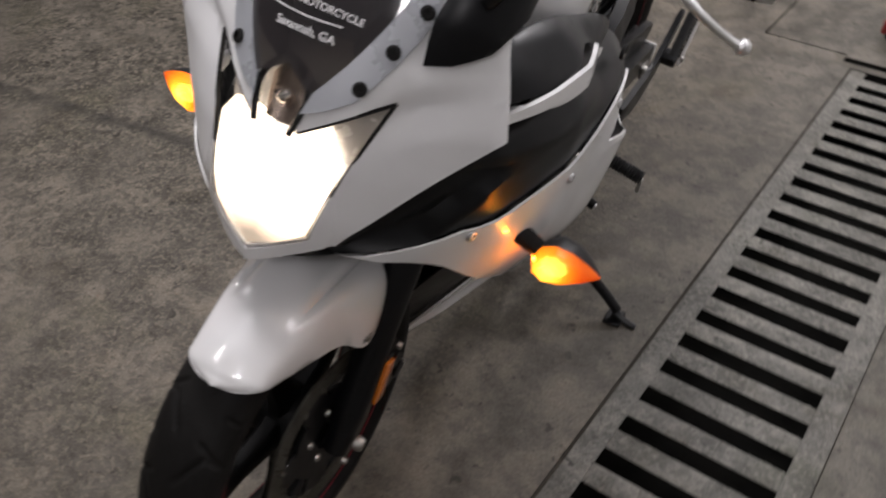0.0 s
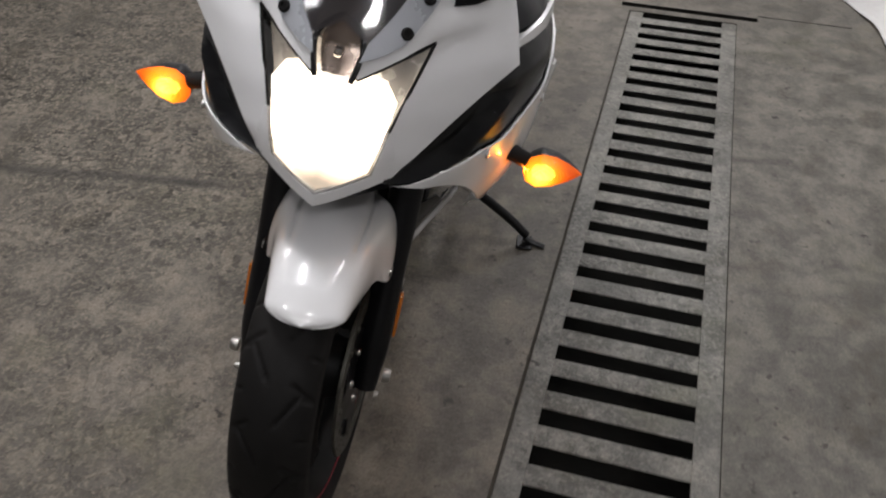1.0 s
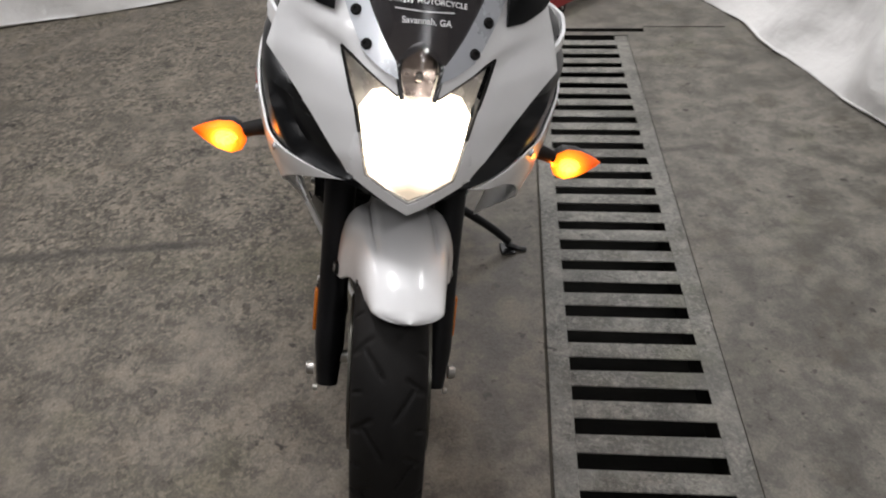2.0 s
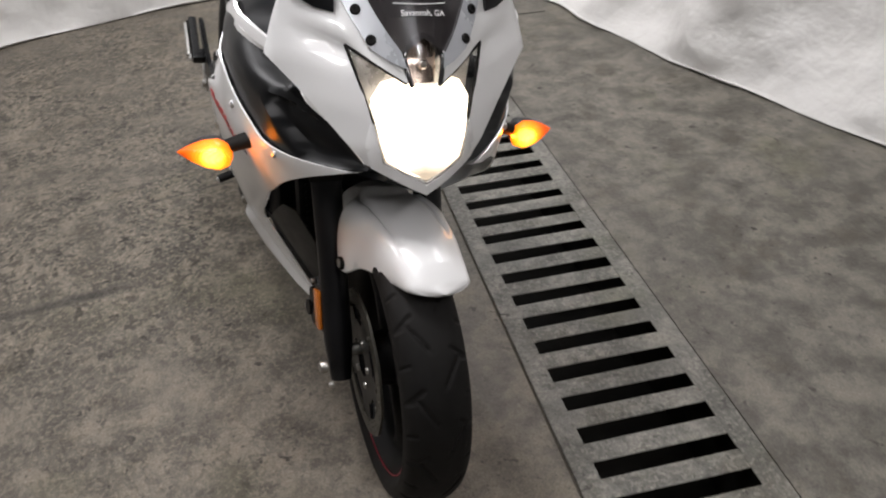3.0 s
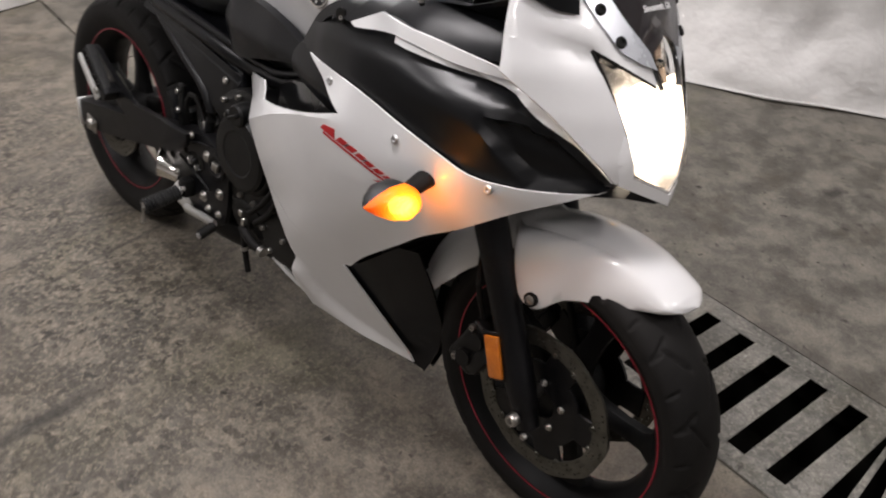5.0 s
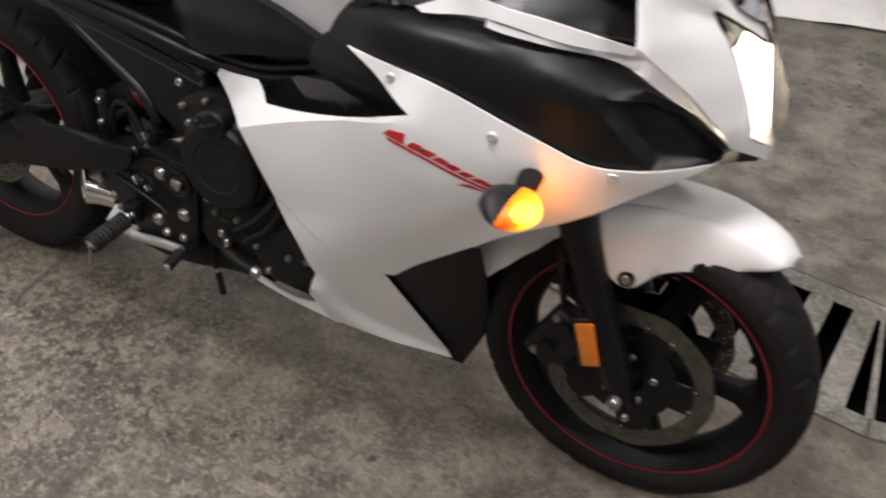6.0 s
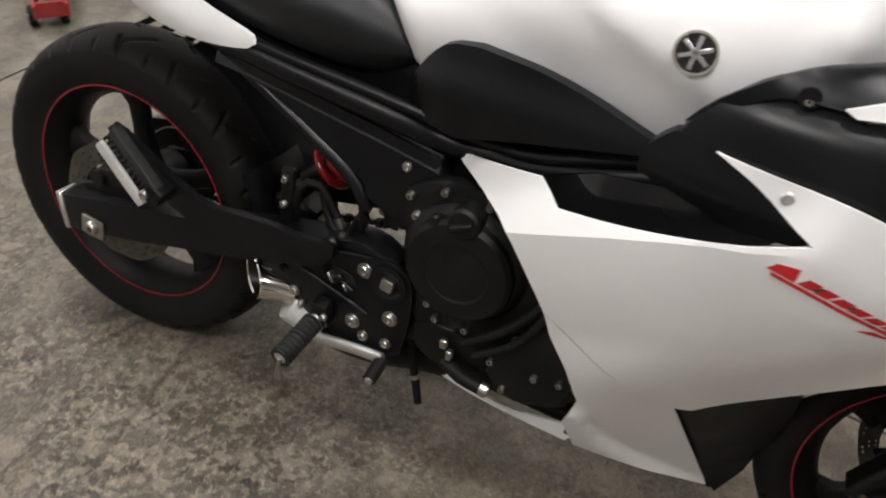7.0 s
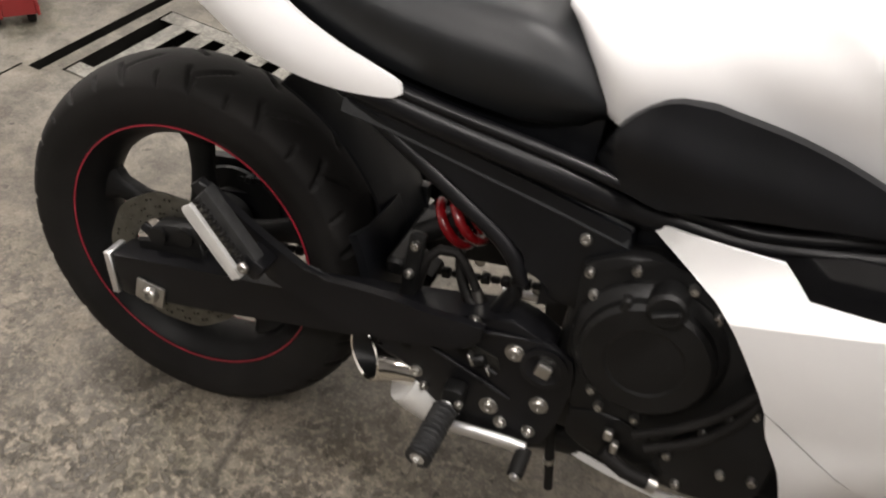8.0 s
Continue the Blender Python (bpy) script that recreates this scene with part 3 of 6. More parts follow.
def sheet(name, label, path, height, seed, fold=0.05, flare=0.12, lean=0.0):
    """A hanging cloth whose hem follows the plan path; folds grow towards the hem."""
    base = curve_pts([Vector((*p, 0)) for p in path], 0.035)
    rows = 46
    verts, faces = [], []
    n = len(base)
    for i, p in enumerate(base):
        d = base[min(i + 1, n - 1)] - base[max(i - 1, 0)]
        nrm = Vector((d.y, -d.x, 0)).normalized()
        s = i * 0.035
        for j in range(rows):
            h = (j / (rows - 1)) ** 1.6
            z = h * height
            ph = seed + s * 5.1 + 1.7 * math.sin(s * 1.3 + seed)
            wave = 0.55 * math.sin(ph + 1.5 * z) + 0.3 * math.sin(2.3 * s * 4 - 2.2 * z + seed * 2) + 0.9 * noise.noise(Vector((s * 1.6, z * 1.3, seed)))
            wave += 0.6 * noise.noise(Vector((s * 4.5 + z * 2, z * 4 - s, seed + 9))) + 0.22 * noise.noise(Vector((s * 9 - z * 5, z * 7 + s * 3, seed + 4)))
            amp = fold * (1.0 - 0.55 * min(1.0, z / 0.9)) * min(1.0, 0.25 + z / 0.12)
            out = -(flare * (1 - math.exp(-z / 0.22)) + lean * z)
            hem = 0.008 * (1 + math.sin(s * 7 + seed)) if j == 0 else 0
            verts.append((p + nrm * (wave * amp + out) + Vector((0, 0, z + 0.004 + hem))))
    for i in range(n - 1):
        for j in range(rows - 1):
            a = i * rows + j
            faces.append((a, a + rows, a + rows + 1, a + 1))
    me = bpy.data.meshes.new(name)
    me.from_pydata([tuple(v) for v in verts], [], faces)
    me.materials.append(CLOTH)
    for f in me.polygons:
        f.use_smooth = True
    ob = new(name, me)
    mod = ob.modifiers.new("thickness", "SOLIDIFY")
    mod.thickness = 0.003
    return tagged(ob, label, "sheet")


sheet("hanging_sheet", "long creased white cloth sheet hanging to the floor beside the drain",
      [(-2.6, 1.42), (-1.8, 1.55), (-0.95, 1.64), (-0.43, 1.70), (0.25, 1.835), (0.84, 1.97), (1.28, 2.16), (1.82, 2.28), (2.6, 2.5), (3.6, 2.7)], 2.5, 1.3, 0.11, 0.16, 0.03)
sheet("hanging_sheet", "smooth white cloth sheet hanging behind the motorcycle",
      [(-1.15, -2.2), (-1.35, -1.6), (-1.54, -1.05), (-1.67, -0.72), (-1.80, -0.25), (-1.84, 0.1), (-1.90, 0.45), (-1.98, 0.9), (-2.1, 1.5)], 2.5, 4.2, 0.022, 0.05, 0.01)

# ---------------------------------------------------------------- the motorcycle
# Built upright in its own axes (x ahead, y to its left, z up, rear axle over x = 0), then leant on its side stand.
LEAN_DEG = 9.0
bike = thing("motorcycle", "white sports motorcycle leaning on its side stand, lamps lit", "motorcycle", pose(0, 0, 0.001, -LEAN_DEG, 0, 0))
WB, RF, RR = 1.447, 0.300, 0.312
RAKE = radians(25)
STEER = Matrix.Translation((WB + 0.10, 0, 0)) @ Matrix.Rotation(radians(2.5), 4, Vector((-math.sin(RAKE), 0, math.cos(RAKE)))) @ Matrix.Translation((-WB - 0.10, 0, 0))


def steered(bm):
    bm.transform(STEER)
    return bm


def flip(bm):
    bm.transform(Matrix.Diagonal((1, -1, 1, 1)))
    return bm


def lerp(x, xs, ys):
    return float(np.interp(x, xs, ys))


# body surfaces: half width of the flanks, and the nose's front
def flank(x, z):
    w = -0.5696 + 1.2934 * x + 0.2715 * z - 0.7135 * x * x - 0.5503 * z * z + 0.4465 * x * z
    return w


def nose_x0(z):
    return lerp(z, [0.66, 0.69, 0.76, 0.82, 0.88, 0.93, 1.0, 1.2], [1.545, 1.556, 1.555, 1.535, 1.505, 1.475, 1.43, 1.29])


def nose_k(z):
    return lerp(z, [0.66, 0.72, 0.88, 1.0], [1.75, 1.65, 1.1, 1.0])


def nose(y, z):
    return nose_x0(z) - nose_k(z) * abs(y) ** 1.5


def width(x, z):
    """Half width of the body: the flank, running into the nose."""
    d = max(nose_x0(z) - x, 0.0) / nose_k(z)
    a, b = flank(x, z), d ** (2 / 3)
    h = max(0.0, min(1.0, 0.5 + (b - a) / 0.08))
    return b * (1 - h) + a * h - 0.02 * h * (1 - h)


def crease(x):
    return lerp(x, [0.70, 0.776, 0.844, 0.911, 0.968, 1.023, 1.103, 1.2], [0.546, 0.586, 0.621, 0.653, 0.676, 0.695, 0.712, 0.725])


def lower_plane(x, z):
    """Half width of the flat lower part of the fairing, which leans in to the keel."""
    return 0.2725 - 0.277 * x + 0.4895 * z


def soft_least(a, b, k=0.016):
    h = max(0.0, min(1.0, 0.5 + (b - a) / (2 * k)))
    return b * (1 - h) + a * h - k * h * (1 - h)


def side_w(x, z):
    w = width(x, z)
    if x < 1.16:
        d = z - crease(x)
        w += 0.020 * max(0.0, 1 - (d / 0.055 if d > 0 else -d / 0.17)) * min(1.0, (1.16 - x) / 0.10)
    return soft_least(w, lower_plane(x, z))


def body_panel(name, pts, fn, material, thick=0.004, label="", off=0.0, both=True, step=0.025, parent=None, lines=(), sharp=50):
    for s in ((-1, 1) if both else (-1,)):
        bm = skin(pts, lambda x, z: s * (fn(x, z) + off), thick, "y", step, lambda co: Vector((0, -s * thick, 0)), lines)
        part(name, bm, material, parent or bike, label, sharp=sharp)


def nose_panel(name, pts, material, off=0.0, both=True, thick=0.004, label="", fn=nose, step=0.02, parent=None, lines=(), sharp=50):
    out = []
    for s in ((-1, 1) if both else (1,)):
        bm = skin(pts, lambda y, z: fn(y, z) + off, thick, "x", step, lambda co: Vector((-thick, 0, 0)), lines)
        if s < 0:
            flip(bm)
        out.append(part(name, bm, material, parent or bike, label, sharp=sharp))
    return out


# ---- wheels
def tyre(R, hw, rr, pitches, depth):
    """A tyre with moulded grooves cut into the tread."""
    prof = []
    for k in range(9):          # one sidewall, bead to shoulder
        u = k / 8
        prof.append((rr + (R - 0.036 - rr) * u, hw * (0.80 + 0.21 * math.sin(u * 1.9))))
    sh = prof[-1]
    for k in range(1, 46):      # crown
        a = math.pi * k / 46
        prof.append((sh[0] + (R - sh[0]) * math.sin(a) ** 0.9, sh[1] * math.cos(a)))
    prof += [(r, -h) for r, h in reversed(prof[:9])]
    seg = 600
    verts, faces = [], []
    n = len(prof)

    def groove(turn, u, lead, wide, u0, u1):
        """Depth of a slanting groove from u0 to u1 across the tread."""
        if not u0 < u < u1:
            return 0.0
        ph = ((turn + lead * (u - u0)) % 1.0) / wide
        fade = min(1.0, (u - u0) / 0.06, (u1 - u) / 0.06)
        return max(0.0, 1 - (2 * ph - 1) ** 2) * fade if ph < 1.0 else 0.0
    for i in range(seg):
        th = 2 * math.pi * i / seg
        for r, h in prof:
            g = 0.0
            if r > R - 0.034:
                u = abs(h) / hw
                t = th * pitches / (2 * math.pi) + (0.0 if h > 0 else 0.5)
                g = depth * max(groove(t, u, -0.75, 0.10, 0.12, 0.72), groove(t + 0.45, u, 0.35, 0.085, 0.42, 0.99), groove(2 * t + 0.2, u, 0.3, 0.12, 0.68, 1.0))
            verts.append(((r - g) * math.cos(th), h, (r - g) * math.sin(th)))
    for i in range(seg):
        for j in range(n - 1):
            a, b = i * n + j, ((i + 1) % seg) * n + j
            faces.append((a, b, b + 1, a + 1))
    bm = bmesh.new()
    vs = [bm.verts.new(v) for v in verts]
    for f in faces:
        bm.faces.new([vs[k] for k in f])
    return bm


def rim(hw, hub, spokes, phase):
    b = hw
    prof = [(0.229, b), (0.226, b + 0.003), (0.219, b + 0.002), (0.214, b - 0.006), (0.205, b - 0.016), (0.196, b * 0.45), (0.190, 0.0), (0.196, -b * 0.45),
            (0.205, -b + 0.016), (0.214, -b + 0.006), (0.219, -b - 0.002), (0.226, -b - 0.003), (0.229, -b), (0.224, -b + 0.006), (0.216, -b * 0.5), (0.212, 0), (0.216, b * 0.5), (0.224, b - 0.006)]
    parts = [lathe(prof, 72, closed=True)]
    parts.append(lathe([(0.0, hub), (0.032, hub), (0.05, hub - 0.008), (0.055, 0.02), (0.055, -0.02), (0.05, -hub + 0.008), (0.032, -hub), (0.0, -hub)], 32))
    return join(*parts)


def spoke(a):
        rings = []
        for r, w, h in ((0.045, 0.030, 0.020), (0.08, 0.021, 0.018), (0.13, 0.017, 0.015), (0.17, 0.020, 0.015), (0.188, 0.034, 0.017), (0.198, 0.050, 0.018)):
            ring = []
            for cx, cy in ((1, 0.55), (0.6, 1), (-0.6, 1), (-1, 0.55), (-1, -0.55), (-0.6, -1), (0.6, -1), (1, -0.55)):
                ring.append(Vector((r, cy * h, cx * w)))
            rings.append(ring)
        bm = loft(rings)
        bm.transform(Matrix.Rotation(a, 4, "Y"))
        return bm


def drilled_disc(r0, r1, y, thick, rows=3, n=40):
    """A brake rotor with a pattern of real holes."""
    seg, rad = n * 4, 3 * rows + 1
    keep = []
    for i in range(seg):
        for j in range(rad):
            row = (j - 1) // 3
            hole = j % 3 == 1 and j > 0 and (i % 4) == (row * 1 + (i // 4) % 2 * 2) % 4 and row < rows
            if not hole:
                keep.append((i, j))
    bm = bmesh.new()
    vs = {}

    def vert(i, j, s):
        key = (i % seg, j, s)
        if key not in vs:
            r = r0 + (r1 - r0) * j / rad
            if j == rad:
                r += 0.0015 * math.cos(2 * math.pi * i / seg * 10)
            a = 2 * math.pi * i / seg
            vs[key] = bm.verts.new((r * math.cos(a), y + s * thick / 2, r * math.sin(a)))
        return vs[key]
    kept = set(keep)
    for i, j in keep:
        bm.faces.new([vert(i, j, 1), vert(i + 1, j, 1), vert(i + 1, j + 1, 1), vert(i, j + 1, 1)])
        bm.faces.new([vert(i, j + 1, -1), vert(i + 1, j + 1, -1), vert(i + 1, j, -1), vert(i, j, -1)])
        for (di, dj), (a, b) in (((0, -1), ((0, 0), (1, 0))), ((0, 1), ((1, 1), (0, 1))), ((-1, 0), ((0, 1), (0, 0))), ((1, 0), ((1, 0), (1, 1)))):
            if ((i + di) % seg, j + dj) not in kept:
                p, q = (i + a[0], j + a[1]), (i + b[0], j + b[1])
                bm.faces.new([vert(*p, 1), vert(*p, -1), vert(*q, -1), vert(*q, 1)])
    return bm


def carrier(r_out, y, spokes, put, wheel_ob, thick=0.006, arm=0.020, ring=0.058):
    """The disc's hub ring with an arm to each mounting."""
    hub_ring = part("disc_carrier", put(lathe([(0.03, y - thick / 2), (ring, y - thick / 2), (ring, y + thick / 2), (0.03, y + thick / 2)], 40, closed=True)), FRAME_BLACK, wheel_ob)
    for k in range(spokes):
        bm = box((r_out - ring + 0.006, thick, arm), pose((r_out + ring - 0.006) / 2, y, 0), 0.002, 1)
        bm.transform(Matrix.Rotation(2 * math.pi * k / spokes, 4, "Y"))
        part("carrier_arm", put(bm), FRAME_BLACK, hub_ring)


def wheel(name, R, hw, rim_hw, hub, centre, pitches, phase, move=lambda b: b, label="", size=1.0, turn=Matrix.Identity(4)):
    T = Matrix.Translation(centre) @ turn @ Matrix.Diagonal((size, 1, size, 1))

    def put(bm):
        bm.transform(T)
        return move(bm)
    w = part(name, put(rim(rim_hw, hub, 5, phase)), WHEEL_BLACK, bike, label, sharp=45)
    for k in range(5):
        part("spoke", put(spoke(2 * math.pi * k / 5 + phase)), WHEEL_BLACK, w, sharp=45)
    part("tyre", put(tyre(R, hw, 0.222, pitches, 0.0045 if pitches == 14 else 0.0065)), RUBBER, w, "black rubber tyre with cut tread", sharp=60)
    for s in (-1, 1):
        y = s * (rim_hw + 0.0038)
        part("rim_stripe", put(lathe([(0.2200, y), (0.2226, y), (0.2226, y - s * 0.002), (0.2200, y - s * 0.002)], 96, closed=True)), REDLINE, w, "thin dark red rim stripe")
    return w, put


TURN = Matrix.Rotation(radians(-2.4), 4, Vector((-math.sin(RAKE), 0, math.cos(RAKE)))) @ Matrix.Rotation(radians(2.9), 4, "X")
fw, fput = wheel("front_wheel", 0.2845, 0.061, 0.047, 0.060, (1.461, 0.015, 0.2795), 14, 0.0, label="black cast front wheel with five spokes", size=1.02, turn=TURN)
rw, rput = wheel("rear_wheel", 0.316, 0.071, 0.056, 0.070, (0, 0, 0.309), 16, 0.86, label="black cast rear wheel with five spokes", size=0.975)
for s in (-1, 1):
    part("brake_disc", fput(drilled_disc(0.112, 0.143, s * 0.070, 0.005, 3, 44)), DISC, fw, "drilled steel brake disc")
    carrier(0.118, s * 0.068, 5, fput, fw, 0.006, 0.060, 0.082)
    for k in range(5):
        a = 2 * math.pi * k / 5 + 0.3
        for o in (-0.2, 0.2):
            part("disc_bobbin", fput(bolt_head((0.113 * math.cos(2 * math.pi * k / 5 + o), s * 0.0715, 0.113 * math.sin(2 * math.pi * k / 5 + o)), (0, s, 0), 0.0058, 0.003)), DISC, fw)
        part("disc_bolt", fput(bolt_head((0.046 * math.cos(a), s * 0.069, 0.046 * math.sin(a)), (0, s, 0), 0.007, 0.006)), STEEL, fw)
part("brake_disc", rput(drilled_disc(0.080, 0.1225, -0.088, 0.005, 3, 40)), DISC, rw, "drilled steel brake disc")
carrier(0.086, -0.086, 5, rput, rw)
part("sprocket", rput(lathe([(0.05, 0.083), (0.086, 0.083), (0.089, 0.087), (0.086, 0.091), (0.05, 0.091)], 46, closed=True)), ENGINE, rw)

# ---- front fork, brakes and mudguard
def fork_pt(t, y):
    """A point on the fork leg's axis, t metres up from the axle."""
    return (WB + 0.008 - math.sin(RAKE) * t, y, RF - 0.022 + math.cos(RAKE) * t)


for s in (-1, 1):
    y = s * 0.1015
    leg = steered(tube([fork_pt(-0.03, y), fork_pt(0.0, y), fork_pt(0.2, y), fork_pt(0.36, y)], [0.020, 0.0275, 0.027, 0.0265, 0.028, 0.029], 20))
    fk = part("fork_leg", leg, FRAME_BLACK, bike, "black lower fork leg")
    part("fork_tube", steered(tube([fork_pt(0.34, y), fork_pt(0.72, y)], 0.0215, 18)), BLACK_GLOSS, fk)
    part("dust_seal", steered(tube([fork_pt(0.352, y), fork_pt(0.372, y)], 0.0315, 18)), RUBBER, fk)
    part("axle_nut", steered(bolt_head((WB + 0.006, s * 0.132, RF - 0.026), (0, s, 0), 0.0125, 0.010)), STEEL, fk, "zinc axle nut")
    part("pinch_bolt", steered(bolt_head((WB + 0.028, s * 0.122, RF - 0.055), (0, s, 0), 0.006, 0.006)), STEEL, fk)
    # caliper behind the leg
    cal = steered(join(box((0.062, 0.046, 0.105), pose(1.333, s * 0.098, 0.345, 0, 28, 0), 0.009, 3),
                       box((0.030, 0.058, 0.070), pose(1.355, s * 0.098, 0.335, 0, 28, 0), 0.006, 2),
                       tube([(1.345, s * 0.124, 0.37), (1.345, s * 0.131, 0.37)], 0.016, 16), tube([(1.325, s * 0.124, 0.325), (1.325, s * 0.131, 0.325)], 0.016, 16)))
    part("caliper", cal, ENGINE, fk, "black brake caliper")
    for bx, bz in ((1.333, 0.392), (1.306, 0.318)):
        part("caliper_bolt", steered(bolt_head((bx, s * 0.124, bz), (0, s, 0), 0.007, 0.006)), STEEL, fk)
    part("brake_hose", steered(tube([(1.335, s * 0.10, 0.40), (1.322, s * 0.115, 0.47), (1.305, s * 0.10, 0.55), (1.26, s * 0.075, 0.66)], 0.0055, 8)), RUBBER, fk)
    refl = steered(box((0.030, 0.008, 0.078), pose(1.390, s * 0.131, 0.366, 0, -20, 0), 0.003, 2))
    part("side_reflector", refl, REFLECTOR, fk, "amber side reflector")
    part("reflector_bracket", steered(box((0.040, 0.006, 0.09), pose(1.386, s * 0.1245, 0.364, 0, -20, 0), 0.002, 1)), BLACK_PLASTIC, fk)
part("front_axle", steered(tube([(WB, -0.10, RF), (WB, 0.10, RF)], 0.012, 14)), STEEL, fw)


def mudguard():
    """A shell over the tyre: rounded nose, a raised saddle between the fork legs, a groove and an ear on each side, and a rear tongue."""
    AT = [51.0, 52.5, 54.5, 58, 64, 72, 80, 85, 89, 93, 98, 103, 107, 109.5, 111.5, 114, 125, 140, 155, 168, 176]
    CROWN = [0.324, 0.325, 0.325, 0.323, 0.318, 0.313, 0.307, 0.304, 0.302, 0.300, 0.299, 0.298, 0.299, 0.299, 0.299, 0.300, 0.304, 0.306, 0.308, 0.306, 0.304]
    LOW = [0.321, 0.313, 0.302, 0.282, 0.252, 0.228, 0.210, 0.200, 0.186, 0.174, 0.170, 0.176, 0.190, 0.210, 0.244, 0.254, 0.246, 0.240, 0.252, 0.276, 0.296]
    TOPW = [0.040, 0.041, 0.042, 0.044, 0.048, 0.053, 0.056, 0.057, 0.058, 0.058, 0.058, 0.058, 0.058, 0.058, 0.050, 0.044, 0.042, 0.040, 0.040, 0.038, 0.034]
    SIDEW = [0.054, 0.055, 0.057, 0.061, 0.067, 0.074, 0.080, 0.086, 0.094, 0.100, 0.103, 0.103, 0.101, 0.098, 0.060, 0.054, 0.052, 0.050, 0.050, 0.048, 0.044]
    a0, a1, n = 51.0, 176.0, 130
    rings = []
    for k in range(n + 1):
        a = a0 + (a1 - a0) * (k / n) ** 1.7
        q = max(0.0, min(1.0, (a - 54) / 6))
        rc, low, tw, sw = (sum(lerp(a + o * q, AT, col) for o in (-1.6, -0.8, 0.0, 0.8, 1.6)) / 5 for col in (CROWN, LOW, TOPW, SIDEW))
        blunt = max(0.2, min(1.0, (a - 51) / 10))
        nose_round = math.sqrt(max(0.02, 1 - (1 - min(1.0, (a - a0) / 5.0)) ** 2))
        tw, sw = tw * nose_round, sw * nose_round
        full = []
        for i in range(37):
            v = abs(i / 18 - 1)
            if v <= 0.62:                       # crown
                f = v / 0.62
                y, r = tw * f, rc + 0.008 * blunt - (0.005 + 0.008 * blunt) * f * f
                edge = 100 + 13 * f * f
                up = max(0.0, min(1.0, (a - edge) / 3.5))
                r += 0.011 * up * max(0.0, min(1.0, (1.02 - f) / 0.12))
                ridge = max(0.0, min(1.0, (a - 70) / 12)) * max(0.0, min(1.0, (112 - a) / 3))
                r -= 0.008 * ridge * math.exp(-((f - 0.90) / 0.08) ** 2)
            else:                               # shoulder and side
                f = (v - 0.62) / 0.38
                r0 = rc - 0.005
                drop = r0 - low
                b0, b1, b2, b3 = (1 - f) ** 3, 3 * f * (1 - f) ** 2, 3 * f * f * (1 - f), f ** 3
                y = tw * b0 + (tw + 0.75 * (sw - tw)) * b1 + (sw * 1.02) * b2 + sw * b3
                r = r0 * b0 + (r0 - 0.006) * b1 + (r0 - 0.42 * drop) * b2 + low * b3
            full.append((y if i >= 18 else -y, r))
        c, s = math.cos(radians(a)), math.sin(radians(a))
        outer = [Vector((WB + r * c, y, RF + r * s)) for y, r in full]
        inner = [Vector((WB + (r - 0.0032) * c, y * 0.965, RF + (r - 0.0032) * s)) for y, r in reversed(full)]
        rings.append(outer + inner)
    return loft(rings)


bm = mudguard()
bm.transform(Matrix.Translation((-0.004, 0.003, 0)))
guard = part("front_mudguard", steered(bm), WHITE, bike, "glossy white front mudguard", sharp=40)
for s in (-1, 1):
    part("bolt_grommet", steered(tube([(1.418, s * 0.098, 0.485), (1.418, s * 0.1042, 0.485)], 0.0125, 20)), RUBBER, guard)
    part("guard_bolt", steered(bolt_head((1.418, s * 0.1042, 0.485), (0, s, 0), 0.0085, 0.003)), STEEL, guard)
    part("guard_stay", steered(box((0.05, 0.012, 0.04), pose(1.398, s * 0.083, 0.505), 0.004, 1)), ENGINE, guard)

# ---- nose: headlamp, white cowl, screen
LAMP = [(0.0, 0.711), (0.066, 0.741), (0.080, 0.80), (0.114, 0.907), (0.029, 0.862)]
lamp_full = LAMP + [(-y, z) for y, z in reversed(LAMP[1:])]


def lens_bulge(y, z):
    """How far the lens swells ahead of the cowl."""
    return 0.020 * max(0.0, 1 - ((z - 0.785) / 0.085) ** 2) * max(0.0, 1 - (y / 0.10) ** 2)


def lens_x(y, z):
    return nose(y, z) - 0.004 + lens_bulge(y, z)


lamp = part("headlamp", skin([(y * 1.03, z) for y, z in lamp_full], lambda y, z: nose(y, z) - 0.085 + 0.9 * (abs(y) ** 1.5), 0.004, "x", 0.02, lambda co: Vector((-0.004, 0, 0))),
            SILVER, bike, "lit headlamp behind a clear lens", sharp=50)


def bowl():
    """The lit reflector: a dish behind the lens."""
    rings = []
    for f, dx in ((1.0, -0.009), (0.95, -0.018), (0.75, -0.046), (0.4, -0.074), (0.1, -0.082)):
        pts = [(0.0, 0.716), (0.033, 0.729), (0.063, 0.744), (0.071, 0.775), (0.077, 0.805), (0.083, 0.835), (0.066, 0.861), (0.045, 0.868), (0.025, 0.862), (0.0, 0.856)]
        pts += [(-y, z) for y, z in reversed(pts[1:-1])]
        rings.append([Vector((nose(y * f, 0.79 + (z - 0.79) * f) + dx + lens_bulge(y * f, 0.79 + (z - 0.79) * f) * 0.9, y * f, 0.79 + (z - 0.79) * f)) for y, z in pts])
    return loft(rings)


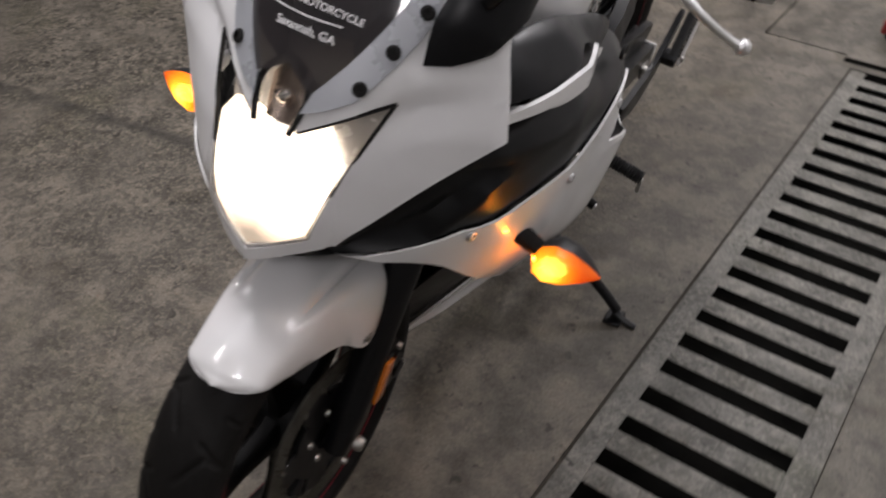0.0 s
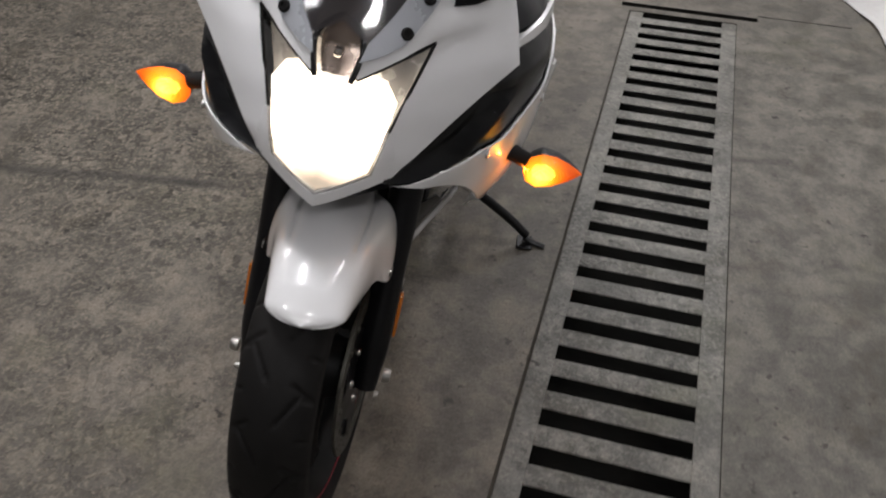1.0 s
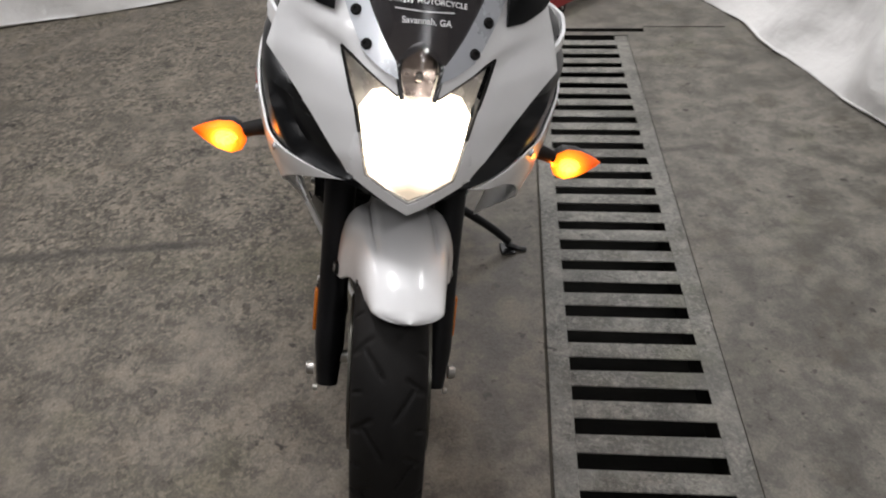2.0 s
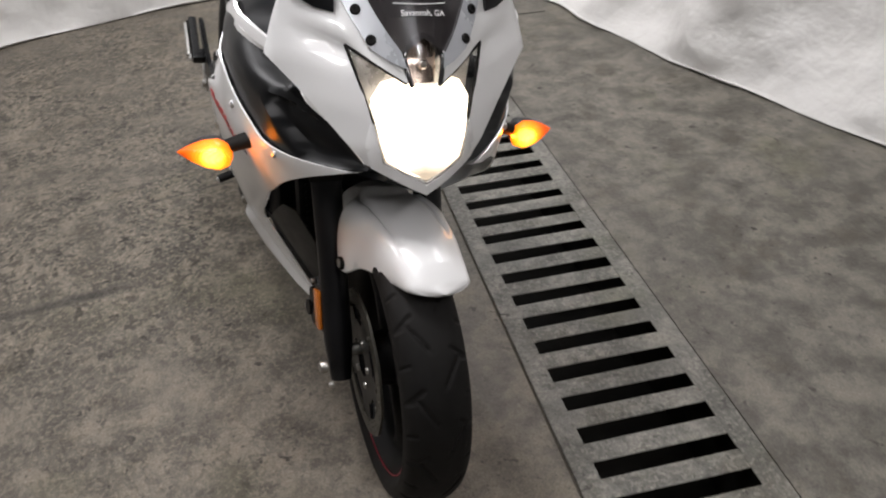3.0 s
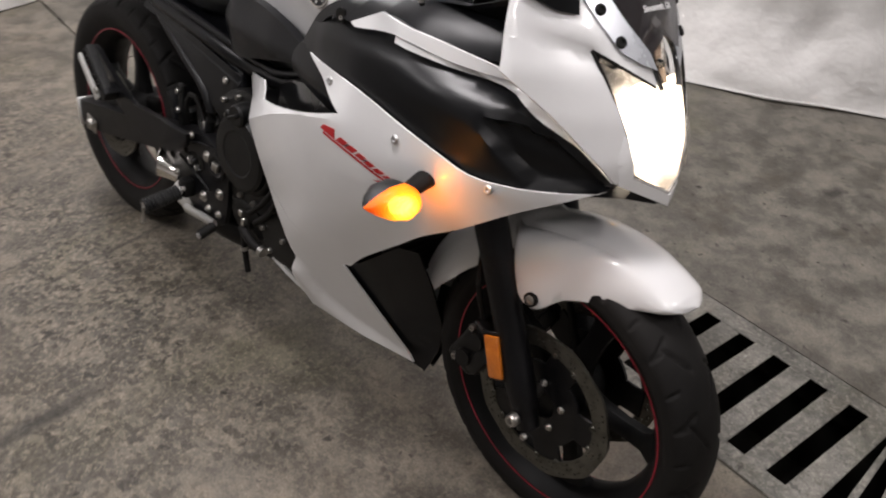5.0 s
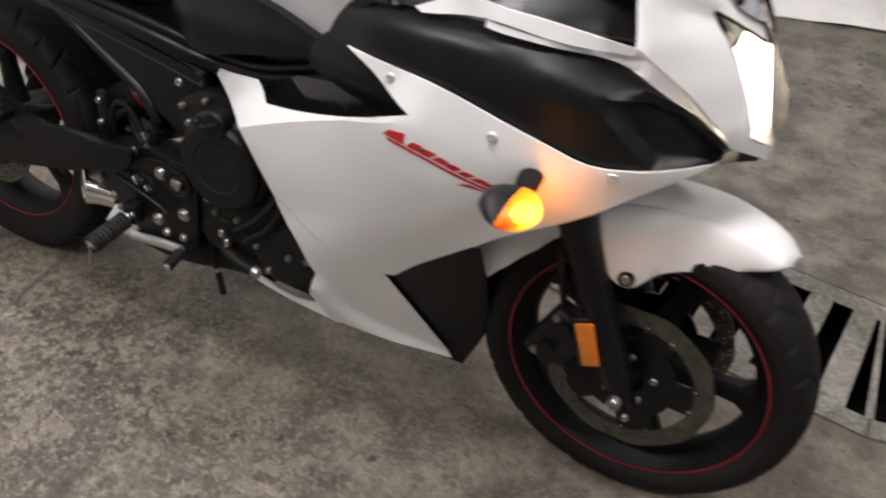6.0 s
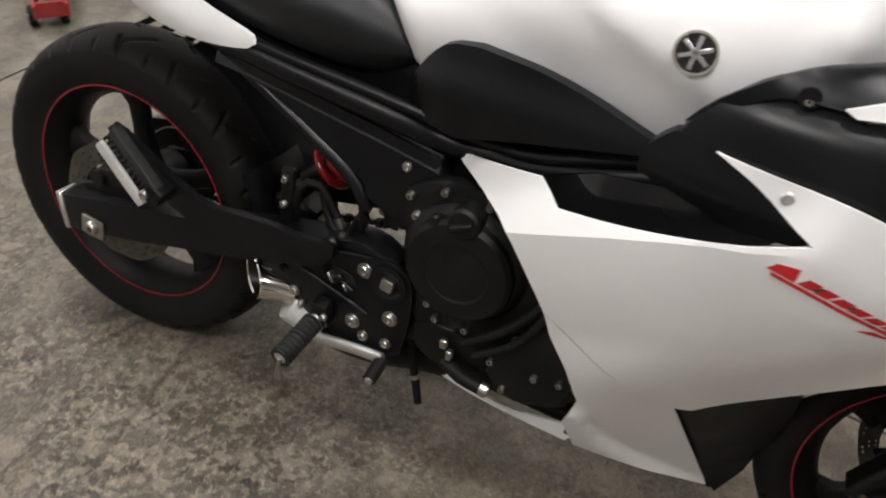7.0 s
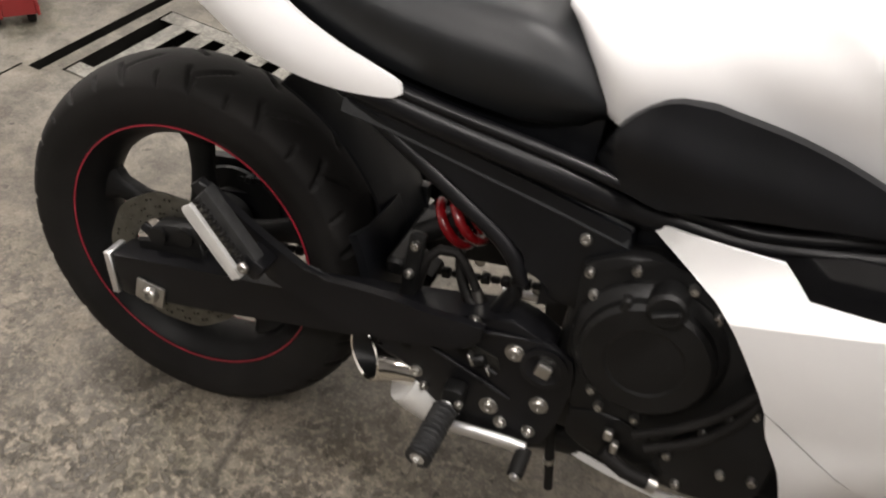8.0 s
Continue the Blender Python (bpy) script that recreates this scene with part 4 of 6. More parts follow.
part("reflector_bowl", bowl(), HEADGLOW, lamp, "glowing headlamp reflector", sharp=60)
for s in (-1, 1):
    part("bulb", lathe([(0.0, 1.512), (0.010, 1.508), (0.014, 1.495), (0.012, 1.475), (0.0, 1.47)], 16, axis="x", at=(0, s * 0.034, 0.80)), BULB, lamp, "burning headlamp bulb")
    part("inner_bezel", skin([(0.082, 0.812), (0.109, 0.900), (0.050, 0.868), (0.064, 0.842)], lambda y, z: nose(y, z) - 0.03, 0.003, "x", 0.02, lambda co: Vector((-0.003, 0, 0))) if s > 0 else
         flip(skin([(0.082, 0.812), (0.109, 0.900), (0.050, 0.868), (0.064, 0.842)], lambda y, z: nose(y, z) - 0.03, 0.003, "x", 0.02, lambda co: Vector((-0.003, 0, 0)))), SILVER, lamp, "silvered lamp corner")
lens = part("lens", skin(lamp_full, lens_x, 0.003, "x", 0.02, lambda co: Vector((-0.003, 0, 0))), LENS, lamp, "clear plastic lens", sharp=50)
lens.visible_shadow = False
# black seal round the lens
for s in (-1, 1):
    edge = [(nose(y, z) - 0.001, s * y, z) for y, z in ((0.0, 0.712), (0.0665, 0.7405), (0.0805, 0.80), (0.1145, 0.9075), (0.029, 0.8625))]
    for k, (p, q) in enumerate(zip(edge, edge[1:])):
        mid = [nose(abs(p[1] + (q[1] - p[1]) * u), p[2] + (q[2] - p[2]) * u) for u in (0.33, 0.67)]
        path = [p, (mid[0] - 0.001, p[1] + (q[1] - p[1]) * 0.33, p[2] + (q[2] - p[2]) * 0.33), (mid[1] - 0.001, p[1] + (q[1] - p[1]) * 0.67, p[2] + (q[2] - p[2]) * 0.67), q]
        part("lens_seal", tube(path, 0.0026, 6), SILVER if k < 2 else RUBBER, lamp)

# white V under the lamp and white cowl sides
nose_panel("lamp_surround", [(0.0, 0.692), (0.084, 0.728), (0.094, 0.765), (0.086, 0.80), (0.0815, 0.80), (0.068, 0.740), (0.0, 0.7095)], WHITE, 0.003, thick=0.012, label="white lamp surround")
cowl_run = outline([(0.030, 0.8645), (0.116, 0.910)], [(0.116, 0.910), (0.100, 0.865), (0.083, 0.80)], [(0.083, 0.80), (0.070, 0.742)], [(0.070, 0.742), (0.088, 0.730)],
                   [(0.088, 0.730), (0.130, 0.775), (0.172, 0.822), (0.228, 0.876)], [(0.228, 0.876), (0.214, 0.925), (0.196, 0.975), (0.185, 1.03)],
                   [(0.185, 1.03), (0.12, 1.035)], [(0.12, 1.035), (0.095, 0.99), (0.066, 0.94), (0.036, 0.905)], [(0.036, 0.905), (0.027, 0.88), (0.030, 0.8645)])


def cowl_x(y, z):
    """The cowl sides: the nose with a raised brow that runs out from the lamp's corner."""
    d = z - brow_line(abs(y))
    fade = max(0.0, min(1.0, (abs(y) - 0.085) / 0.03)) * max(0.0, min(1.0, (0.205 - abs(y)) / 0.06))
    brow = 0.006 * max(0.0, 1 - d / 0.06) * min(1.0, d / 0.014) if d > 0 else -0.010 * max(0.0, 1 + d / 0.05) * min(1.0, -d / 0.010)
    return nose(y, z) + brow * fade


def brow_line(y):
    return 0.911 + (y - 0.114) * 0.30


nose_panel("nose_cowl", cowl_run, WHITE, 0.002, fn=cowl_x, step=0.012, label="glossy white front cowl half",
                   lines=[[(y, brow_line(y) + o) for y in np.arange(0.118, 0.205, 0.008)] for o in (-0.010, 0.0, 0.014)], sharp=60)
# clear-edged border of the screen, with its screws
band = outline([(0.030, 0.886), (0.052, 0.893), (0.080, 0.908)], [(0.080, 0.908), (0.104, 0.945), (0.122, 0.985), (0.142, 1.04)], [(0.142, 1.04), (0.108, 1.04)], [(0.108, 1.04), (0.085, 0.985), (0.060, 0.94), (0.036, 0.908), (0.030, 0.886)])
bands = nose_panel("screen_border", band, GREYWHITE, 0.0085, thick=0.004, label="silver-white border of the screen")
for s, bnd in zip((-1, 1), bands):
    for y, z in ((0.079, 0.920), (0.097, 0.958), (0.114, 0.998)):
        at = Vector((nose(y, z) + 0.0085, s * y, z))
        part("screen_screw", bolt_head(at, (0.75, s * 0.35, 0.55), 0.0085, 0.004), RUBBER, bnd, "black rubber screen screw")
screen_pts = outline([(0, 0.928), (0.026, 0.912), (0.036, 0.908)], [(0.036, 0.908), (0.060, 0.94), (0.085, 0.985), (0.115, 1.05)], [(0.115, 1.05), (0.12, 1.10), (0.085, 1.165), (0.0, 1.185), (-0.085, 1.165), (-0.12, 1.10), (-0.115, 1.05)],
                     [(-0.115, 1.05), (-0.085, 0.985), (-0.060, 0.94), (-0.036, 0.908)], [(-0.036, 0.908), (-0.026, 0.912), (0, 0.928)])


def screen_x(y, z):
    return nose_x0(z) - 0.9 * abs(y) ** 1.6 + 0.008 + 0.10 * max(0.0, z - 1.02)


screen = part("windscreen", skin(screen_pts, screen_x, 0.003, "x", 0.025, lambda co: Vector((-0.003, 0, 0))), SMOKE, bike, "dark smoked windscreen with white dealer lettering", sharp=50)
screen.visible_shadow = False
# position lamp under the screen
plamp = [(0.0, 0.858), (0.020, 0.858), (0.027, 0.880), (0.029, 0.900), (0.018, 0.918), (0.0, 0.930)]
plamp += [(-y, z) for y, z in reversed(plamp[1:-1])]
pl = part("position_lamp", skin(plamp, lambda y, z: nose(y, z) + 0.001, 0.003, "x", 0.01, lambda co: Vector((-0.003, 0, 0))), LENS, bike, "clear position lamp below the screen")
pl.visible_shadow = False
COPPER = grained("warm_chrome", (0.34, 0.26, 0.21), (0.60, 0.50, 0.43), 0.25, 30, 0.3, 0.001, metal=1.0, fine=120)
part("lamp_bowl", skin([(y * 0.92, 0.89 + (z - 0.89) * 0.92) for y, z in plamp], lambda y, z: nose(y, z) - 0.022 + 3.0 * y * y + 0.25 * abs(z - 0.89), 0.003, "x", 0.006, lambda co: Vector((-0.003, 0, 0))), COPPER, pl)
part("bulb", lathe([(0.0, 0.012), (0.006, 0.009), (0.007, 0.0), (0.0, -0.006)], 12, axis="x", at=(nose(0, 0.89) - 0.013, 0, 0.888)), CHROME, pl)
for s in (-1, 1):
    path = [(nose(y, z) + 0.003, s * y, z) for y, z in ((0.023, 0.860), (0.029, 0.882), (0.031, 0.902), (0.019, 0.921), (0.0, 0.933))]
    part("lamp_trim", tube(path, 0.004, 8, 0.008), BLACK_GLOSS, pl, "black lamp trim")

# lettering on the screen
WHITE_INK = grained("white_ink", (0.75, 0.75, 0.75), (0.8, 0.8, 0.8), 0.5, 30, 0.0, 0.0001)


def screen_pose(y, z):
    p = Vector((screen_x(y, z) + 0.0006, y, z))
    up = (Vector((screen_x(y, z + 0.01), y, z + 0.01)) - Vector((screen_x(y, z - 0.01), y, z - 0.01))).normalized()
    right = Vector((0, 1, 0))
    nrm = right.cross(up)
    return Matrix((right, up, nrm)).transposed().to_4x4(), p


def screen_bar(y0, y1, z, h):
    rings = []
    for k in range(5):
        y = y0 + (y1 - y0) * k / 4
        m, p = screen_pose(y, z)
        up, nrm = m.col[1].to_3d(), m.col[2].to_3d()
        rings.append([p - up * h / 2, p + up * h / 2, p + up * h / 2 + nrm * 0.0006, p - up * h / 2 + nrm * 0.0006])
    return loft(rings)


def screen_text(words, size, y, z, label):
    txt = bpy.data.curves.new("lettering", "FONT")
    txt.body, txt.size, txt.align_x, txt.align_y, txt.extrude = words, size, "CENTER", "CENTER", 0.0003
    txt.offset = 0.0002
    tmp = bpy.data.objects.new("lettering", txt)
    me = bpy.data.meshes.new_from_object(tmp)
    bpy.data.objects.remove(tmp)
    m, p = screen_pose(0.0, z)
    # each letter follows the curve of the screen
    for v in me.vertices:
        yy = y + v.co.x
        v.co.z += screen_x(yy, z) - screen_x(0.0, z)
        v.co.x = yy
    me.transform(Matrix.Translation(p + m.col[2].to_3d() * 0.0010) @ m)
    me.materials.append(WHITE_INK)
    ob = new("lettering", me)
    ob.parent = screen
    tagged(ob, label)


screen_text("Savannah, GA", 0.0130, 0.004, 0.961, "white printed town name")
screen_text("MOTORCYCLE", 0.0112, 0.025, 0.985, "white printed trade word")
part("printed_rule", screen_bar(-0.043, 0.043, 0.9725, 0.0016), WHITE_INK, screen, "thin white printed line")
y = -0.062
for w in (0.0036, 0.0026, 0.0036, 0.003, 0.0026, 0.003, 0.0036, 0.003, 0.003):
    if w:
        part("printed_bar", screen_bar(y, y + w, 0.985, 0.010 if w < 0.0036 else 0.013), WHITE_INK, screen, "unreadable white printed mark")
    y += w + 0.0020 if w else 0.004

# black mirror feet on the cowl
for s in (-1, 1):
    foot_pts = outline([(0.128, 0.951), (0.155, 0.954), (0.188, 0.972)], [(0.188, 0.972), (0.203, 1.00), (0.203, 1.045)], [(0.203, 1.045), (0.175, 1.062), (0.140, 1.045)], [(0.140, 1.045), (0.127, 1.00), (0.128, 0.951)])
    bm = skin(foot_pts, lambda y, z: nose(y, z) + 0.010 + 0.030 * math.sqrt(max(0.0, 1 - ((y - 0.166) / 0.045) ** 2)) * max(0.0, min(1.0, (z - 0.95) / 0.05)), 0.02, "x", 0.012, lambda co: Vector((-0.03, 0, 0)))
    if s < 0:
        flip(bm)
    foot = part("mirror_foot", bm, BLACK_PLASTIC, bike, "black mirror foot", sharp=50)
    part("mirror_stalk", tube([(1.385, s * 0.165, 1.03), (1.37, s * 0.20, 1.07), (1.35, s * 0.26, 1.12), (1.34, s * 0.30, 1.15)], [0.016, 0.011, 0.010, 0.012], 12), BLACK_PLASTIC, foot)

# ---- flanks
scoop = outline([(0.950, 0.783), (0.975, 0.822), (1.035, 0.868), (1.10, 0.868), (1.20, 0.861), (1.288, 0.847), (1.372, 0.825)], [(1.372, 0.825), (1.444, 0.792), (1.496, 0.747), (1.512, 0.728)],
                [(1.512, 0.728), (1.50, 0.712)], [(1.50, 0.712), (1.42, 0.704), (1.356, 0.707), (1.279, 0.733), (1.152, 0.770), (1.0, 0.786), (0.950, 0.783)])


def scoop_w(x, z):
    """The black flank: swells in the middle and hollows to an inlet at the front."""
    mid = lerp(x, [0.95, 1.15, 1.35, 1.51], [0.80, 0.825, 0.795, 0.735])
    swell = 0.007 * math.exp(-((z - mid - 0.015) / 0.04) ** 2) * min(1.0, max(0.0, (x - 0.95) / 0.08))
    ridge = lerp(x, [1.35, 1.398, 1.443, 1.492, 1.512], [0.796, 0.801, 0.784, 0.738, 0.720]) - z
    edge = x - lerp(z, [0.71, 0.749, 0.796], [1.426, 1.387, 1.350])
    dip = max(0.0, min(1.0, min(ridge / 0.014, edge / 0.014, (z - 0.706) / 0.016)))
    inlet = -0.030 * dip * dip * (3 - 2 * dip)
    tuck = lerp(x, [1.22, 1.30, 1.376], [0.0, 0.022, 0.050]) * max(0.0, min(1.0, (z - 0.815) / 0.04))
    shoulder = 0.018 * max(0.0, min(1.0, (z - 0.822) / 0.046)) ** 2 * max(0.0, min(1.0, (1.36 - x) / 0.1))
    top = lerp(x, [1.28, 1.372, 1.444, 1.496], [0.849, 0.825, 0.792, 0.747])
    near = max(0.0, min(1.0, 1 - (top - z) / 0.055))
    hollow = lerp(x, [1.24, 1.38, 1.47, 1.51], [0.0, 0.022, 0.020, 0.0]) * near * near * (3 - 2 * near)
    return width(x, z) - 0.008 + swell + inlet - tuck - shoulder - hollow


body_panel("side_scoop", scoop, scoop_w, SCOOP_BLACK, 0.02, "satin black side scoop", step=0.009)
# the white cowl turns inward above the scoop
lip = outline([(1.20, 0.863), (1.288, 0.849), (1.372, 0.827), (1.444, 0.794), (1.496, 0.749), (1.511, 0.731)], [(1.511, 0.731), (1.475, 0.778), (1.435, 0.824), (1.387, 0.874)], [(1.387, 0.874), (1.374, 0.848), (1.29, 0.857), (1.20, 0.872)], [(1.20, 0.872), (1.20, 0.863)])
body_panel("cowl_return", lip, lambda x, z: width(x, z) + 0.002 - lerp(x, [1.22, 1.30, 1.376, 1.46], [0.0, 0.022, 0.050, 0.020]) * max(0.0, min(1.0, (z - 0.80) / 0.04)) - lerp(x, [1.28, 1.36, 1.47, 1.51], [0.0, 0.026, 0.022, 0.0]), WHITE, 0.006, "white inner edge of the front cowl", step=0.012)
bar_pts = outline([(1.100, 0.866), (1.165, 0.897)], [(1.165, 0.897), (1.28, 0.880), (1.376, 0.856)], [(1.376, 0.856), (1.372, 0.848)], [(1.372, 0.848), (1.29, 0.858), (1.20, 0.874), (1.112, 0.861)], [(1.112, 0.861), (1.100, 0.866)])
body_panel("trim_bar", bar_pts, lambda x, z: width(x, z) + 0.004 - lerp(x, [1.22, 1.30, 1.376], [0.0, 0.022, 0.050]), WHITE, 0.006, "slim white trim bar", step=0.02)

upper = outline([(0.998, 0.787), (1.152, 0.771), (1.279, 0.734), (1.356, 0.708), (1.42, 0.7045)], [(1.42, 0.7045), (1.500, 0.7115), (1.508, 0.7175)],
                [(1.508, 0.7175), (1.42, 0.664), (1.33, 0.603), (1.258, 0.557), (1.205, 0.514), (1.158, 0.477), (1.103, 0.432), (1.066, 0.394)], [(1.066, 0.394), (1.043, 0.390)],
                [(1.043, 0.391), (0.980, 0.424), (0.914, 0.459), (0.849, 0.493)], [(0.849, 0.491), (0.834, 0.515), (0.776, 0.5865), (0.720, 0.609), (0.657, 0.633)],
                [(0.657, 0.634), (0.73, 0.652), (0.806, 0.672)], [(0.806, 0.672), (0.839, 0.649)], [(0.839, 0.649), (0.95, 0.678), (1.118, 0.7245)], [(1.118, 0.7245), (1.05, 0.765), (0.998, 0.787)])
body_panel("side_fairing", upper, side_w, WHITE, 0.004, "glossy white side fairing", 0.0, step=0.014,
           lines=[[(x, crease(x)) for x in np.arange(0.780, 1.16, 0.012)]], sharp=16)


def belly_w(x, z):
    fold = lerp(x, [0.90, 0.924, 0.95, 1.0, 1.13], [0.345, 0.337, 0.262, 0.218, 0.152])
    return max(0.012, soft_least(side_w(x, z), lower_plane(x, z)) + 0.70 * min(0.022, max(0.0, fold - z)))


belly = outline([(0.850, 0.4900), (0.914, 0.4562), (0.980, 0.4212), (1.043, 0.3882)], [(1.043, 0.3885), (1.13, 0.146)], [(1.13, 0.146), (1.084, 0.162), (0.992, 0.192), (0.924, 0.219)],
                [(0.924, 0.219), (0.903, 0.292)], [(0.903, 0.292), (0.918, 0.345)], [(0.918, 0.345), (0.895, 0.405), (0.8635, 0.4535), (0.850, 0.4902)])
body_panel("belly_fairing", belly, belly_w, WHITE, 0.004, "white lower belly fairing", step=0.014)
# belly strip that runs back under the engine
for s in (-1, 1):
    bm = skin(outline([(0.630, 0.183), (0.70, 0.166), (0.79, 0.158), (0.90, 0.158)], [(0.90, 0.158), (0.93, 0.200)], [(0.93, 0.200), (0.80, 0.172), (0.71, 0.179), (0.635, 0.194)], [(0.635, 0.194), (0.630, 0.183)]),
              lambda x, z: s * (0.055 + (x - 0.7) * 0.08), 0.004, "y", 0.03, lambda co: Vector((0, -s * 0.004, 0)))
    part("belly_strip", bm, WHITE, bike, "white rear end of the belly fairing")

for x, z in ((1.079, 0.765), (1.234, 0.723), (1.388, 0.694)):
    for s in (-1, 1):
        part("fairing_screw", bolt_head((x, s * (side_w(x, z) + 0.0005), z), (0.1, s, 0.1), 0.0072, 0.0035), ALU, bike, "small zinc fairing screw")

# red stripe decal, broken into plain shapes
def decal(pts, material, name="decal_stripe", label="red and dark sticker stripe"):
    bm = skin(pts, lambda x, z: -(side_w(x, z) + 0.0012), 0.001, "y", 0.012, lambda co: Vector((0, 0.0008, 0)))
    part(name, bm, material, bike, label)


def along(u, v):
    """A point of the sticker: u from its rear to its front end, v across it."""
    return (1.088 + 0.160 * u - 0.5 * v, 0.6905 - 0.0475 * u - 0.003 * math.sin(math.pi * u) + 2.1 * v)


def strip(u0, u1, v0, v1, slant=0.0):
    return [along(u0, v0), along((u0 + u1) / 2, v0), along(u1, v0), along(u1 + slant, v1), along((u0 + u1) / 2 + slant, v1), along(u0 + slant, v1)]


decal(strip(0.0, 0.93, -0.0032, -0.0012), RED)
decal([along(-0.03, 0.0), along(0.16, 0.0), along(0.20, 0.009), along(0.04, 0.0055)], RED)
for k in range(7):
    u = 0.18 + 0.115 * k
    decal(strip(u, u + 0.092, 0.0004, 0.0062 - 0.0004 * k, 0.085), RED, "decal_letter", "slanted red sticker block")
    if k in (0, 2, 5):
        decal(strip(u + 0.10, u + 0.125, 0.0012, 0.0052 - 0.0004 * k, 0.07), DARKINK, "decal_mark", "small dark sticker mark")
decal(strip(0.95, 1.06, -0.002, 0.0022, 0.03), DARKINK, "decal_mark", "small dark sticker mark")
decal([along(0.62, -0.0085), along(0.90, -0.0045), along(0.72, -0.0046)], RED)

# ---- dark infill behind the panels: radiator, inner covers, engine
for s in (-1, 1):
    part("inner_cover", skin([(0.78, 0.60), (0.80, 0.655), (0.87, 0.690), (0.95, 0.708), (1.02, 0.722), (1.12, 0.722), (1.0, 0.62)], lambda x, z: s * (width(x, min(z, 0.70)) - 0.040 - 0.10 * max(0.0, z - 0.66)), 0.004, "y", 0.02, lambda co: Vector((0, -s * 0.004, 0))), BLACK_GLOSS, bike, "black inner fairing cover")
    part("scoop_wing", skin(outline([(0.918, 0.728), (0.925, 0.765), (0.950, 0.790)], [(0.950, 0.790), (1.00, 0.7905), (1.055, 0.766), (1.124, 0.726)], [(1.124, 0.726), (1.10, 0.708), (1.045, 0.700)], [(1.045, 0.700), (0.985, 0.712), (0.918, 0.728)]),
                            lambda x, z: s * (width(x, z) - 0.007 - 0.6 * max(0.0, lerp(x, [0.92, 1.05, 1.12], [0.745, 0.735, 0.722]) - z)), 0.02, "y", 0.012, lambda co: Vector((0, -s * 0.02, 0))), BLACK_PLASTIC, bike, "satin black wing behind the scoop")
    part("radiator_duct", skin([(1.030, 0.400), (1.07, 0.395), (1.165, 0.475), (1.192, 0.47), (1.196, 0.385), (1.192, 0.28), (1.175, 0.19), (1.148, 0.125), (1.115, 0.15), (1.065, 0.30)], lambda x, z: s * max(0.015, belly_w(x, z) - 0.012 - 0.25 * max(0.0, x - 1.10) - 3.0 * max(0.0, x - 1.15) ** 2), 0.004, "y", 0.02, lambda co: Vector((0, -s * 0.004, 0))), BLACK_PLASTIC, bike, "black radiator duct")
part("radiator", box((0.05, 0.20, 0.30), pose(1.07, 0, 0.48, 0, -18, 0), 0.006, 1), ENGINE, bike, "black radiator")
part("belly_keel", loft([[Vector((x, -w, z0)), Vector((x, -w, z1)), Vector((x, w, z1)), Vector((x, w, z0))] for x, w, z0, z1 in ((0.90, 0.10, 0.20, 0.24), (1.05, 0.05, 0.155, 0.21), (1.14, 0.012, 0.126, 0.16))]), BLACK_PLASTIC, bike, "black belly keel")
part("engine_block", join(box((0.40, 0.25, 0.24), pose(0.80, 0, 0.40), 0.02, 2), box((0.26, 0.28, 0.22), pose(0.93, 0, 0.58, 0, -20, 0), 0.02, 2), box((0.30, 0.09, 0.10), pose(0.80, 0, 0.25), 0.02, 2)), ENGINE, bike, "black engine block")
for k in range(7):
    part("cylinder_fin", box((0.24, 0.292, 0.006), pose(0.94 - k * 0.004, 0, 0.53 + k * 0.02, 0, -20, 0), 0.002, 1), ENGINE, bike)
part("airbox", loft([[Vector((x, -w, z0)), Vector((x, -w * 0.9, z1)), Vector((x, w * 0.9, z1)), Vector((x, w, z0))] for x, w, z0, z1 in ((0.62, 0.09, 0.58, 0.74), (0.8, 0.12, 0.62, 0.76), (1.0, 0.14, 0.66, 0.82), (1.2, 0.14, 0.70, 0.84), (1.36, 0.10, 0.74, 0.84))]), BLACK_PLASTIC, bike, "black inner bodywork")
for z in np.arange(0.36, 0.61, 0.014):
    part("radiator_fin", box((0.004, 0.18, 0.005), pose(1.114 - (z - 0.48) * 0.32, 0, z), 0, 1), ENGINE, bike)

# ---- turn signals
SIG_Y = [0.268, 0.275, 0.292, 0.316, 0.338, 0.352, 0.361]
SIG_R = [0.25, 0.72, 1.0, 0.88, 0.55, 0.26, 0.03]


def signal_half(front, s):
    rings = []
    for y, k in zip(np.interp(np.linspace(0, 6, 19), range(7), SIG_Y), np.interp(np.linspace(0, 6, 19), range(7), SIG_R)):
        ring = []
        for j in range(13):
            a = math.pi * (j / 12) - math.pi / 2
            dx = math.cos(a) * k * (0.030 if front else -0.052)
            dz = math.sin(a) * k * 0.029
            lift = 0.006 * (y - 0.268) / 0.09
            ring.append(Vector((1.300 + dx - (0.10 * (y - 0.268)), s * (y + (0.012 if s > 0 else 0.0)), 0.662 + dz + lift)))
        rings.append(ring)
    return loft(rings)


